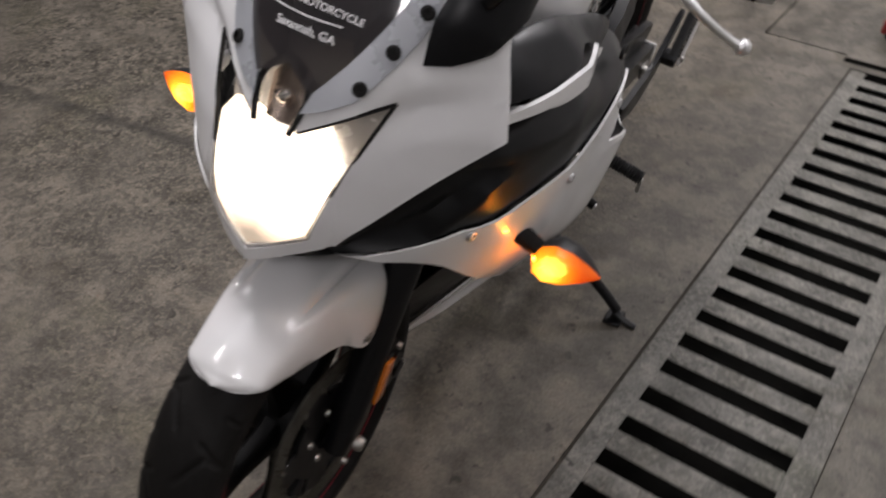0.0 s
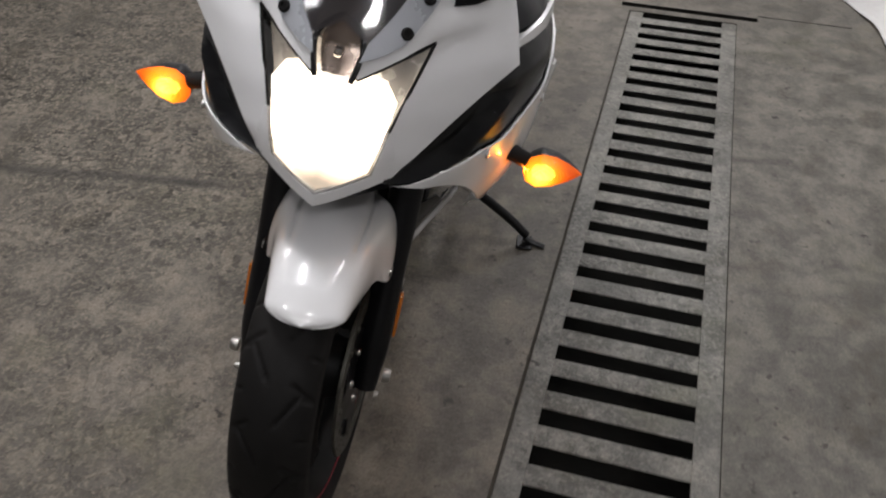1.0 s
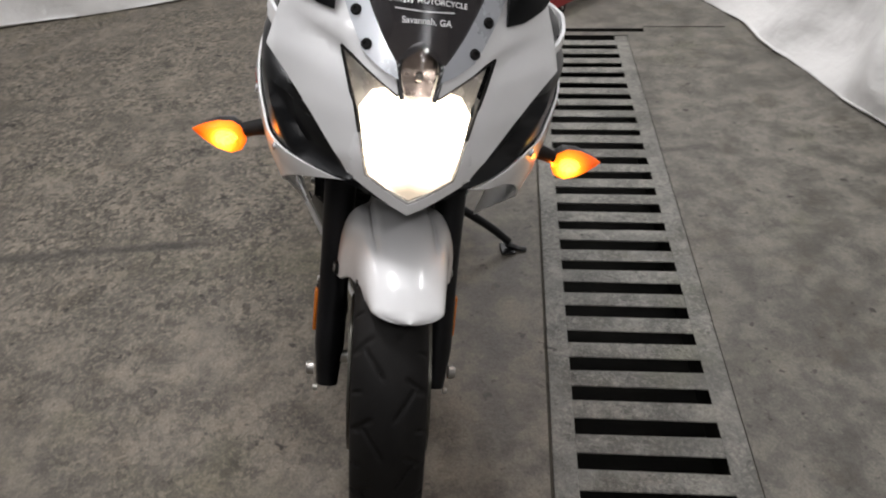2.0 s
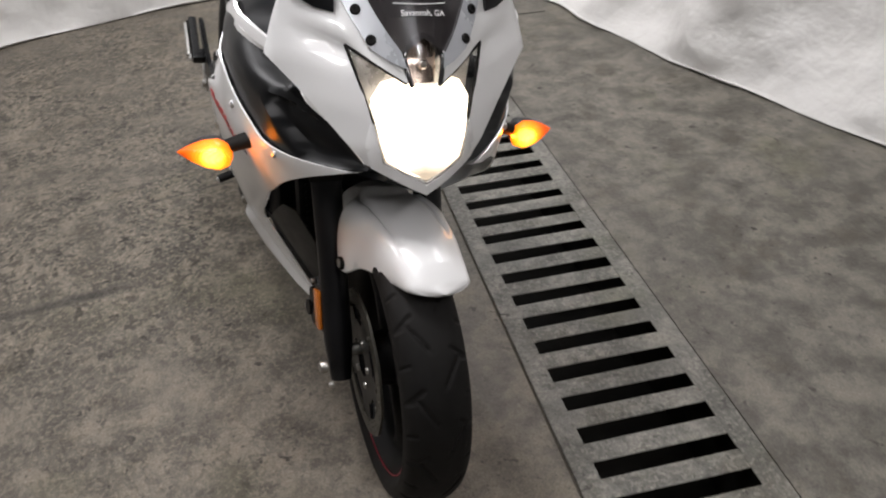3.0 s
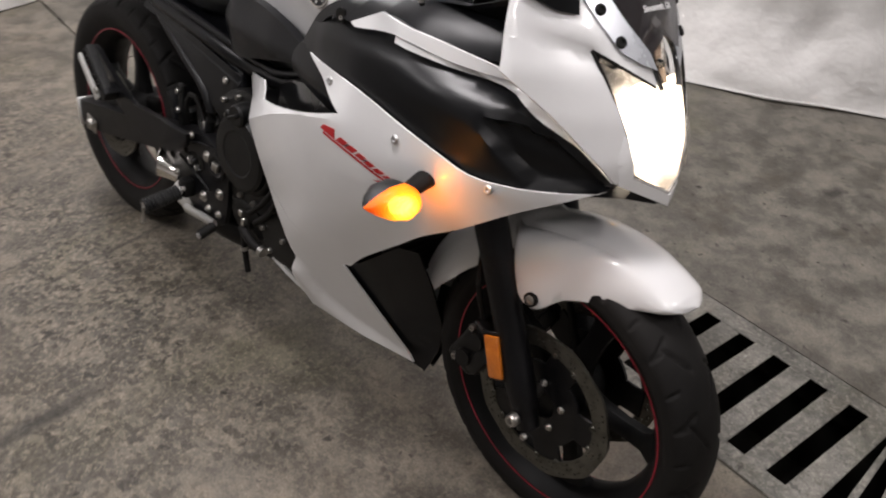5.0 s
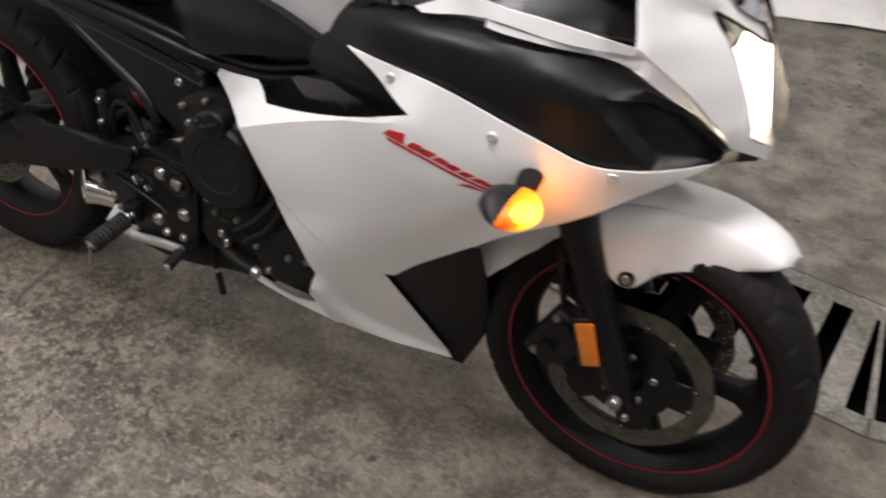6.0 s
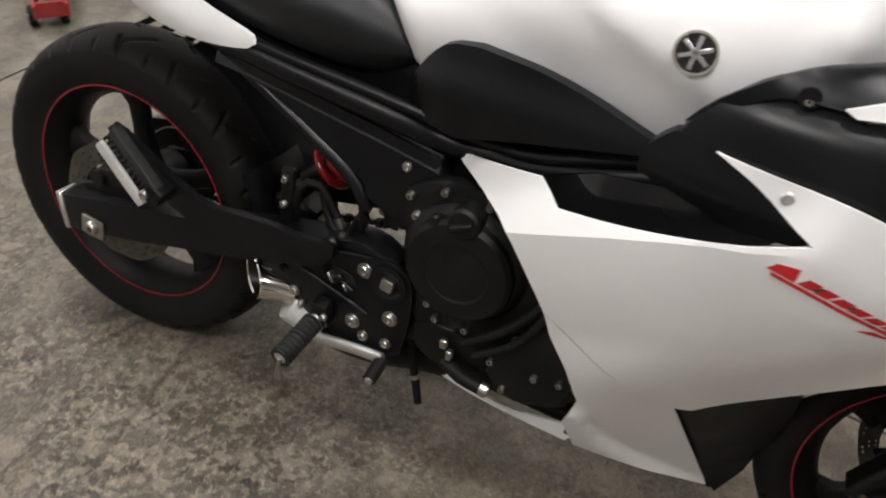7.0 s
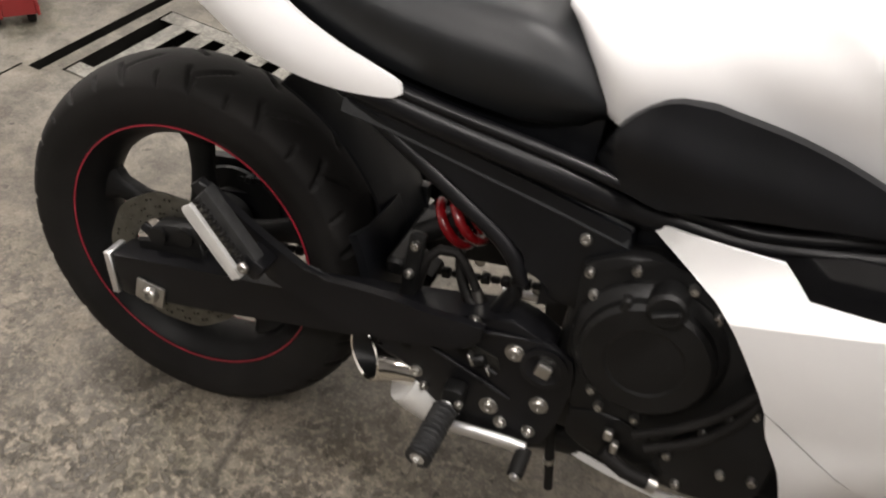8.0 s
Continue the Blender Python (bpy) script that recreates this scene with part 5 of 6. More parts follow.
for s in (-1, 1):
    sig = part("turn_signal", signal_half(False, s), BLACK_PLASTIC, bike, "dark grey turn signal housing with lit amber lens", sharp=50)
    ln = part("lens", signal_half(True, s), AMBER, sig, "lit ribbed amber lens", sharp=50)
    ln.visible_shadow = False
    part("bulb", lathe([(0.0, 0.022), (0.009, 0.016), (0.0135, 0.0), (0.010, -0.014), (0.0, -0.018)], 18, axis="y", at=(1.306, s * (0.304 + (0.006 if s > 0 else 0)), 0.664)), AMBERGLOW, sig, "burning amber bulb")
    part("stalk", tube([(1.288, s * 0.215, 0.684), (1.290, s * 0.245, 0.682), (1.294, s * 0.283, 0.672)], [0.019, 0.0165, 0.014], 14, flat=0.85), RUBBER, sig, "black rubber stalk")
    data = bpy.data.lights.new("signal_bulb", "POINT")
    data.energy, data.color, data.shadow_soft_size = 0.20, (1.0, 0.19, 0.01), 0.004
    lo = new("signal_bulb", data)
    lo.matrix_basis = bike.matrix_basis @ pose(1.306, s * 0.279, 0.664)

# black underside that closes the nose
bm = loft([[Vector((x, -w, z)), Vector((x, -w * 0.5, z - d)), Vector((x, w * 0.5, z - d)), Vector((x, w, z)), Vector((x, w * 0.6, z + 0.02)), Vector((x, -w * 0.6, z + 0.02))]
           for x, w, z, d in ((1.545, 0.012, 0.692, 0.001), (1.52, 0.06, 0.702, 0.004), (1.46, 0.12, 0.698, 0.010), (1.38, 0.16, 0.690, 0.014), (1.28, 0.18, 0.66, 0.01))])
part("nose_underside", bm, BLACK_PLASTIC, bike, "black underside of the nose")

# ---- tank, knee covers, seat, tail
def body_ring(x, zb, zm, zt, wb, wm, wt=0.72):
    half = [(-wb, zb), (-wm * 0.96, zb + (zm - zb) * 0.55), (-wm, zm), (-wm * 0.95, zm + (zt - zm) * 0.28), (-wm * wt, zm + (zt - zm) * 0.74), (-wm * 0.35, zt - (zt - zm) * 0.05), (0, zt)]
    fine = curve_pts([Vector((x, y, z)) for y, z in half], 0.004)
    run = np.cumsum([0.0] + [(b - a).length for a, b in zip(fine, fine[1:])])
    n = 24
    at = np.linspace(0, run[-1], n + 1)
    pts = [Vector([float(np.interp(d, run, [p[c] for p in fine])) for c in range(3)]) for d in at]
    return pts + [Vector((p.x, -p.y, p.z)) for p in reversed(pts[:-1])]


def body_loft(rows, step=0.02, **kw):
    xs = [r[0] for r in rows]
    n = max(2, int((xs[-1] - xs[0]) / step))
    cols = list(zip(*rows))
    grid = [xs[0] + (xs[-1] - xs[0]) * k / n for k in range(n + 1)]
    # smooth interpolation of every measure along the length
    def sm(col, x):
        return sum(float(np.interp(x + d, xs, col)) * w for d, w in ((-0.018, 0.25), (0, 0.5), (0.018, 0.25)))
    return loft([body_ring(x, *[sm(c, x) for c in cols[1:]], **kw) for x in grid])


tank = part("fuel_tank", body_loft([(0.508, 0.842, 0.856, 0.876, 0.055, 0.080), (0.525, 0.822, 0.844, 0.883, 0.08, 0.098), (0.55, 0.788, 0.824, 0.892, 0.095, 0.115), (0.58, 0.735, 0.80, 0.903, 0.105, 0.124), (0.62, 0.735, 0.805, 0.92, 0.115, 0.136), (0.68, 0.735, 0.82, 0.95, 0.13, 0.150), (0.78, 0.735, 0.842, 0.995, 0.15, 0.166),
                                    (0.90, 0.735, 0.858, 1.03, 0.158, 0.176), (1.0, 0.745, 0.875, 1.035, 0.158, 0.178), (1.08, 0.77, 0.885, 1.02, 0.14, 0.165), (1.15, 0.80, 0.90, 0.965, 0.09, 0.11)], 0.011), WHITE, bike, "glossy white fuel tank", sharp=60)


# the knee recess: the rear lower part of each side lies behind a slanting step
for v in tank.data.vertices:
    d = (v.co.x - 0.80) * 0.447 + (v.co.z - 0.88) * 0.894
    step = max(0.0, min(1.0, (d + 0.004) / 0.024))
    high = max(0.0, min(1.0, (0.99 - v.co.z) / 0.06))
    v.co.y *= 1 - (0.060 * (1 - step * step * (3 - 2 * step)) + 0.10 * max(0.0, min(1.0, -d / 0.09))) * high * max(0.0, min(1.0, (v.co.x - 0.58) / 0.12))



def badge(s):
    """A round tank badge: a dark disc in a chrome ring with three crossed bars."""
    at = Vector((0.944, s * 0.1785, 0.866))
    m = Matrix.Translation(at) @ Matrix.Rotation(radians(-s * 2), 4, "Z") @ Matrix.Rotation(radians(s * 4), 4, "X")
    ring = lathe([(0.0215, -0.002), (0.0245, -0.002), (0.0245, 0.0015), (0.0215, 0.0015)], 36, closed=True)
    face = lathe([(0.0, 0.0006), (0.0215, 0.0006), (0.0215, -0.002), (0.0, -0.002)], 36)
    for b in (ring, face):
        b.transform(m)
    bd = part("tank_badge", ring, CHROME, tank, "round dark tank badge with a chrome ring")
    part("badge_face", face, BLACK_GLOSS, bd)
    for k in range(3):
        bar = box((0.0048, 0.0022, 0.038), pose(0, 0.0014 * s, 0, 0, 60 * k + 8, 0), 0.0004, 1)
        bar.transform(m)
        part("badge_bar", bar, ALU, bd)


badge(-1)
badge(1)
knee = outline([(0.583, 0.697), (0.600, 0.745), (0.640, 0.789), (0.690, 0.799)], [(0.690, 0.799), (0.80, 0.789), (0.928, 0.752)], [(0.928, 0.752), (0.922, 0.734)], [(0.922, 0.734), (0.80, 0.706), (0.668, 0.668)], [(0.668, 0.668), (0.61, 0.676), (0.583, 0.697)])
body_panel("knee_cover", knee, lambda x, z: lerp(x, [0.58, 0.64, 0.8, 0.93], [0.118, 0.146, 0.168, 0.172]) + 0.010 * math.exp(-((z - 0.735) / 0.03) ** 2) - 0.004, BLACK_PLASTIC, 0.02, "black knee cover below the tank", step=0.015)
top_cover = outline([(0.955, 0.800), (0.985, 0.838), (1.04, 0.880), (1.10, 0.902), (1.22, 0.925), (1.33, 0.918), (1.384, 0.895)], [(1.384, 0.895), (1.374, 0.866)], [(1.374, 0.866), (1.28, 0.876), (1.165, 0.892), (1.104, 0.863)],
                    [(1.104, 0.863), (1.04, 0.858), (0.985, 0.818), (0.955, 0.800)])
body_panel("top_cover", top_cover, lambda x, z: width(x, 0.85) - 0.003 - 13.0 * max(0.0, z - 0.855) ** 2 - lerp(x, [1.22, 1.30, 1.376], [0.0, 0.022, 0.050]), BLACK_PLASTIC, 0.006, "black upper fairing cover", step=0.015)
for s in (-1, 1):
    x, z = 1.066, 0.866
    w = width(x, 0.85) - 0.004
    part("cover_grommet", tube([(x, s * (w - 0.004), z), (x, s * (w + 0.0008), z)], 0.011, 18), RUBBER, bike, "black screw well")
    part("cover_screw", bolt_head((x + 0.001, s * (w - 0.0005), z - 0.004), (0, s, 0.3), 0.0045, 0.002), STEEL, bike)

seat = part("rider_seat", body_loft([(0.10, 0.80, 0.855, 0.915, 0.10, 0.118), (0.20, 0.765, 0.822, 0.885, 0.112, 0.130), (0.30, 0.735, 0.800, 0.862, 0.12, 0.139), (0.40, 0.722, 0.790, 0.852, 0.122, 0.143), (0.49, 0.712, 0.785, 0.850, 0.115, 0.142),
                                     (0.54, 0.715, 0.775, 0.822, 0.10, 0.130), (0.578, 0.720, 0.755, 0.785, 0.08, 0.112), (0.596, 0.730, 0.750, 0.768, 0.05, 0.085)], wt=0.80), VINYL, bike, "black vinyl rider seat", sharp=60)
part("pillion_seat", body_loft([(-0.26, 0.90, 0.93, 0.965, 0.05, 0.07), (-0.15, 0.87, 0.915, 0.965, 0.075, 0.095), (0.0, 0.84, 0.885, 0.945, 0.09, 0.11), (0.10, 0.82, 0.865, 0.92, 0.09, 0.112)], wt=0.80), VINYL, bike, "black vinyl pillion seat", sharp=60)
tail = outline([(0.349, 0.716), (0.338, 0.708), (0.29, 0.700), (0.23, 0.699), (0.14, 0.713), (0.06, 0.758), (-0.10, 0.835), (-0.30, 0.905)], [(-0.30, 0.905), (-0.33, 0.945), (-0.30, 0.95)], [(-0.30, 0.95), (-0.10, 0.908), (0.06, 0.855), (0.14, 0.812), (0.20, 0.778), (0.26, 0.754), (0.315, 0.738), (0.345, 0.728), (0.349, 0.716)])


def tail_w(x, z):
    def soft(ys):
        return sum(lerp(x + d, [-0.33, -0.1, 0.06, 0.2, 0.35], ys) for d in (-0.06, -0.03, 0, 0.03, 0.06)) / 5
    return soft([0.055, 0.105, 0.130, 0.142, 0.139]) + 0.006 - 5.5 * (z - soft([0.925, 0.868, 0.792, 0.730, 0.718])) ** 2


body_panel("tail_cowl", tail, tail_w, WHITE, 0.008, "white tail cowl", step=0.010)
part("tail_core", loft([[Vector((x, -w, z0)), Vector((x, -w, z1)), Vector((x, w, z1)), Vector((x, w, z0))] for x, w, z0, z1 in ((-0.30, 0.045, 0.90, 0.94), (-0.1, 0.09, 0.83, 0.90), (0.1, 0.115, 0.73, 0.83), (0.3, 0.10, 0.70, 0.75), (0.58, 0.09, 0.66, 0.73))]), BLACK_PLASTIC, bike, "black seat base")

# ---- frame, side covers, swingarm
for s in (-1, 1):
    part("frame_rail", tube([(0.05, s * 0.10, 0.775), (0.20, s * 0.118, 0.722), (0.345, s * 0.125, 0.694), (0.55, s * 0.122, 0.664), (0.63, s * 0.108, 0.643), (0.70, s * 0.104, 0.640), (0.78, s * 0.118, 0.646), (0.93, s * 0.135, 0.688), (1.05, s * 0.13, 0.73)], 0.0195, 16), FRAME_BLACK, bike, "black frame rail")
    part("rail_trim", tube([(0.25, s * 0.125, 0.728), (0.36, s * 0.132, 0.712), (0.55, s * 0.130, 0.689), (0.66, s * 0.120, 0.667), (0.72, s * 0.122, 0.664), (0.79, s * 0.134, 0.672), (0.93, s * 0.147, 0.716)], 0.0085, 10), FRAME_BLACK, bike)
    cover = prism([tuple(p) for p in outline([(0.262, 0.690), (0.333, 0.681), (0.45, 0.660), (0.56, 0.640), (0.650, 0.622)], [(0.650, 0.622), (0.656, 0.595)], [(0.656, 0.595), (0.622, 0.555), (0.612, 0.49)], [(0.612, 0.49), (0.572, 0.492), (0.545, 0.535), (0.49, 0.577), (0.39, 0.635), (0.262, 0.690)])], 0.030, "y", -0.132, 0.012)
    sc = part("side_cover", cover if s < 0 else flip(cover), BLACK_PLASTIC, bike, "satin black frame side cover", sharp=30)
    part("cover_ridge", loft([[Vector((x, s * y, z + dz)) for y, dz in ((0.1315, -0.024), (0.1335, -0.022), (0.123, 0.003), (0.119, 0.001))] for x, z in ((0.27, 0.690), (0.333, 0.682), (0.45, 0.661), (0.56, 0.641), (0.648, 0.623))]), SATIN, sc)
    part("cover_screw", bolt_head((0.599, s * 0.1325, 0.597), (0, s, 0.1), 0.008, 0.005), STEEL, sc)
    part("subframe_tube", tube([(0.262, s * 0.110, 0.690), (0.358, s * 0.122, 0.640), (0.43, s * 0.126, 0.599), (0.505, s * 0.128, 0.552), (0.534, s * 0.128, 0.505), (0.522, s * 0.124, 0.465), (0.508, s * 0.12, 0.43)], 0.0115, 12), FRAME_BLACK, bike)
    arm_pts = outline([(-0.076, 0.330), (0.07, 0.356), (0.24, 0.385), (0.42, 0.425), (0.54, 0.455)], [(0.54, 0.455), (0.60, 0.43), (0.60, 0.385)], [(0.60, 0.385), (0.45, 0.365), (0.25, 0.325), (0.08, 0.287), (-0.062, 0.262)], [(-0.062, 0.262), (-0.076, 0.330)])
    arm = prism([tuple(p) for p in arm_pts], 0.056, "y", -0.148, 0.006)
    sa = part("swingarm", arm if s < 0 else flip(arm), FRAME_BLACK, bike, "black box-section swingarm", sharp=30)
    part("chain_adjuster", box((0.012, 0.042, 0.074), pose(-0.078, s * 0.130, 0.296, 0, -10, 0), 0.002, 1), ALU, sa, "alloy chain adjuster plate")
    part("axle_washer", box((0.050, 0.006, 0.040), pose(-0.008, s * 0.1505, 0.285, 0, 8, 0), 0.004, 2), STEEL, sa)
    part("axle_nut", bolt_head((-0.004, s * 0.152, 0.287), (0, s, 0), 0.014, 0.012), STEEL, sa, "zinc axle nut")
    part("adjuster_bolt", tube([(-0.098, s * 0.13, 0.285), (-0.08, s * 0.13, 0.285)], 0.005, 8), STEEL, sa)
    # frame and footrest plate
    plate_pts = outline([(0.335, 0.375), (0.42, 0.402), (0.507, 0.428), (0.59, 0.440)], [(0.59, 0.440), (0.628, 0.425), (0.637, 0.385)], [(0.637, 0.385), (0.632, 0.32), (0.620, 0.268)], [(0.620, 0.268), (0.575, 0.247)], [(0.575, 0.247), (0.535, 0.252), (0.49, 0.262)], [(0.49, 0.262), (0.470, 0.270), (0.452, 0.285), (0.43, 0.304), (0.405, 0.312), (0.385, 0.335), (0.335, 0.375)])
    if s > 0:
        plate_pts = [(0.545, 0.437), (0.59, 0.440), (0.628, 0.425), (0.637, 0.385), (0.632, 0.32), (0.620, 0.268), (0.575, 0.247), (0.555, 0.255)]
    plate = prism([tuple(p) for p in plate_pts], 0.012, "y", -0.148 - 0.003, 0.003)
    fp = part("footrest_plate", plate if s < 0 else flip(plate), FRAME_BLACK, bike, "black footrest plate with zinc bolts", sharp=30)
    for x, z, r in ((0.553, 0.410, 0.0125), (0.536, 0.305, 0.0125), (0.602, 0.337, 0.0125), (0.557, 0.283, 0.009), (0.598, 0.285, 0.009), (0.426, 0.321, 0.009), (0.492, 0.4385, 0.009), (0.44, 0.30, 0.0065)):
        part("plate_bolt", join(bolt_head((x, s * 0.1535, z), (0, s, 0), r * 0.80, 0.0045), lathe([(0.0, s * 0.1535), (r * 1.02, s * 0.1535), (r * 1.08, s * 0.1520), (r * 1.08, s * 0.1505)], 20, at=(x, 0, z))), STEEL, fp)
    if s < 0:
        part("plate_rib", tube([(0.440, -0.152, 0.372), (0.50, -0.1525, 0.354), (0.562, -0.152, 0.330)], [0.002, 0.0045, 0.0045, 0.002], 10, flat=0.8), FRAME_BLACK, fp)
        part("plate_rib", tube([(0.345, -0.152, 0.378), (0.43, -0.1525, 0.402), (0.51, -0.152, 0.428), (0.565, -0.152, 0.438)], [0.002, 0.004, 0.004, 0.002], 10, flat=0.8), FRAME_BLACK, fp)
        # the plate is uncut: a near-black patch paints the opening's shade
        part("plate_window", prism([(0.474, 0.392), (0.498, 0.400), (0.533, 0.392), (0.540, 0.374), (0.512, 0.366), (0.482, 0.374)], 0.003, "y", -0.1535, 0.001), SHADEMAT, fp, "near-black patch for the shade of an opening in the plate")
        sw = part("brake_switch", join(box((0.024, 0.012, 0.014), pose(0.508, -0.158, 0.382, 0, -32, 0), 0.003, 1), tube([(0.519, -0.158, 0.377), (0.536, -0.158, 0.369)], 0.004, 10)), ENGINE, fp)
        part("switch_clip", join(box((0.004, 0.014, 0.018), pose(0.500, -0.160, 0.384, 0, -32, 0), 0.001, 1), box((0.003, 0.012, 0.012), pose(0.526, -0.160, 0.374, 0, -32, 0), 0.001, 1)), STEEL, sw)
        # near-black discs paint the shade of two small holes
        for hx, hz in ((0.405, 0.358), (0.466, 0.392)):
            part("plate_hole", lathe([(0.0, -0.1518), (0.006, -0.1518), (0.0075, -0.1526), (0.0075, -0.150)], 16, at=(hx, 0, hz)), SHADEMAT, fp)
    part("pivot_boss", lathe([(0.016, s * 0.150), (0.030, s * 0.150), (0.032, s * 0.156), (0.024, s * 0.157), (0.018, s * 0.153), (0.0, s * 0.153)], 28, at=(0.595, 0, 0.402)), FRAME_BLACK, fp)
    part("pivot_nut", box((0.021, 0.010, 0.021), pose(0.595, s * 0.157, 0.402, 0, 12, 0), 0.003, 2), STEEL, fp, "square zinc pivot nut")
    # pillion footrest bracket and folded peg
    br_pts = outline([(0.083, 0.520), (0.098, 0.533), (0.134, 0.513), (0.177, 0.487), (0.224, 0.463), (0.272, 0.443), (0.325, 0.446), (0.386, 0.449), (0.438, 0.447), (0.51, 0.452)], [(0.51, 0.452), (0.50, 0.415), (0.411, 0.385)],
                     [(0.411, 0.385), (0.345, 0.378), (0.275, 0.392), (0.205, 0.415), (0.172, 0.440), (0.128, 0.480)], [(0.128, 0.480), (0.083, 0.520)])
    br = prism([tuple(p) for p in br_pts], 0.014, "y", -0.178, 0.004)
    pb = part("pillion_bracket", br if s < 0 else flip(br), FRAME_BLACK, bike, "black pillion footrest bracket", sharp=30)
    # folded peg: a pale alloy blade with a spine, and a toothed rubber behind it
    for off, wide, y0, y1 in ((0.004, 0.0045, 0.214, 0.2215), (-0.006, 0.0055, 0.214, 0.2185)):
        part("pillion_peg", loft([[Vector((x + off * 0.8 + dx * k, s * y, z + off * 0.65 + dz * k)) for dx, dz, y in ((-wide * 0.8, -wide * 0.65, y0), (wide * 0.8, wide * 0.65, y0), (wide * 0.8, wide * 0.65, y1), (-wide * 0.8, -wide * 0.65, y1))]
                                  for x, z, k in ((0.106, 0.518, 0.6), (0.110, 0.513, 1.0), (0.160, 0.456, 1.0), (0.182, 0.431, 0.8))]), PALE_ALU, pb, "silver folded pillion footrest")
    part("peg_rubber", prism([(0.112, 0.526), (0.128, 0.546), (0.205, 0.462), (0.186, 0.448)], 0.022, "y", s * 0.200 - 0.011, 0.004), PEGRUBBER, pb, "toothed black peg rubber")
    for k in range(12):
        part("rubber_tooth", box((0.0045, 0.010, 0.010), pose(0.118 + 0.0062 * k, s * 0.212, 0.528 - 0.0066 * k, 0, 47, 0), 0.001, 1), RUBBER, pb)
    part("peg_pivot", box((0.034, 0.046, 0.030), pose(0.196, s * 0.190, 0.449, 0, 30, 0), 0.005, 2), FRAME_BLACK, pb)
    part("peg_bolt", bolt_head((0.192, s * 0.223, 0.455), (0, s, 0), 0.008, 0.005), STEEL, pb)
    # rider footrest
    pegbar = part("footrest", tube([(0.486, s * 0.158, 0.310), (0.482, s * 0.20, 0.298), (0.477, s * 0.268, 0.284)], 0.0105, 12), ALU, bike, "black ribbed rider footrest")
    part("peg_rubber", tube([(0.4835, s * 0.183, 0.3015), (0.478, s * 0.268, 0.2845)], [0.0135] + [0.0185, 0.0185, 0.0138, 0.0138] * 11 + [0.0185], 16, 0.002), PEGRUBBER, pegbar, "ribbed black peg rubber")
    part("peg_feeler", tube([(0.476, s * 0.268, 0.282), (0.475, s * 0.268, 0.262), (0.474, s * 0.268, 0.244)], [0.004, 0.004, 0.006], 10), STEEL, pegbar)
    part("peg_hanger", box((0.030, 0.030, 0.045), pose(0.488, s * 0.165, 0.312), 0.006, 2), ENGINE, pegbar)
    part("hanger_bolt", bolt_head((0.500, s * 0.181, 0.316), (0, s, 0), 0.006, 0.005), STEEL, pegbar)
    pedal = part("foot_lever", tube([(0.47, s * 0.158, 0.248), (0.50, s * 0.160, 0.253), (0.56, s * 0.163, 0.262), (0.602, s * 0.166, 0.266)], 0.0075, 12, flat=1.4), ALU, bike, "bare alloy foot lever")
    part("lever_tip", tube([(0.601, s * 0.165, 0.262), (0.600, s * 0.203, 0.248)], 0.0115, 14), RUBBER, pedal, "black rubber lever tip")
    part("tip_cap", bolt_head((0.600, s * 0.2035, 0.248), (0, s, -0.3), 0.007, 0.004), ALU, pedal)

# ---- engine covers (right) and plain crank cover (left)
cl = part("clutch_cover", lathe([(0.096, -0.125), (0.096, -0.150), (0.090, -0.158), (0.084, -0.162), (0.082, -0.172), (0.076, -0.178), (0.050, -0.1795), (0.046, -0.1775), (0.0, -0.1775)], 56, at=(0.709, 0, 0.482)), ENGINE, bike, "round black clutch cover", sharp=25)
part("filler_cap", join(lathe([(0.024, -0.150), (0.024, -0.182), (0.020, -0.186), (0.0, -0.186)], 28, at=(0.712, 0, 0.566)), box((0.034, 0.012, 0.008), pose(0.712, -0.189, 0.566, 0, -25, 0), 0.002, 1)), ENGINE, cl, "black oil filler cap", sharp=30)
part("cover_lug", box((0.012, 0.016, 0.020), pose(0.667, -0.170, 0.552), 0.003, 1), ENGINE, cl)
casing = prism([tuple(p) for p in outline([(0.605, 0.57), (0.66, 0.60), (0.74, 0.598), (0.80, 0.56)], [(0.80, 0.56), (0.85, 0.49), (0.905, 0.36), (0.90, 0.29)], [(0.90, 0.29), (0.82, 0.262), (0.74, 0.285), (0.65, 0.33)], [(0.65, 0.33), (0.622, 0.40), (0.612, 0.48), (0.605, 0.57)])], 0.035, "y", -0.143, 0.006)
cs = part("engine_casing", casing, ENGINE, bike, "black right-hand engine casing", sharp=30)
for x, z in ((0.615, 0.563), (0.627, 0.534), (0.620, 0.483), (0.660, 0.391), (0.676, 0.368), (0.667, 0.585), (0.735, 0.583), (0.771, 0.554), (0.725, 0.367)):
    part("casing_bolt", bolt_head((x, -0.146, z), (0, -1, 0), 0.0065, 0.007), STEEL, cs)
crank = prism([tuple(p) for p in outline([(0.768, 0.335), (0.81, 0.40), (0.845, 0.455), (0.865, 0.46)], [(0.865, 0.46), (0.892, 0.40), (0.900, 0.34), (0.895, 0.305)], [(0.895, 0.305), (0.85, 0.282), (0.80, 0.283)], [(0.80, 0.283), (0.776, 0.305), (0.768, 0.335)])], 0.016, "y", -0.157, 0.005)
ck = part("crank_cover", crank, ENGINE, bike, "black crank cover", sharp=30)
for x, z in ((0.853, 0.448), (0.832, 0.425), (0.808, 0.390), (0.777, 0.338), (0.802, 0.294), (0.885, 0.343), (0.847, 0.337)):
    part("cover_bolt", bolt_head((x, -0.158, z), (0, -1, 0), 0.0062, 0.007), STEEL, ck)
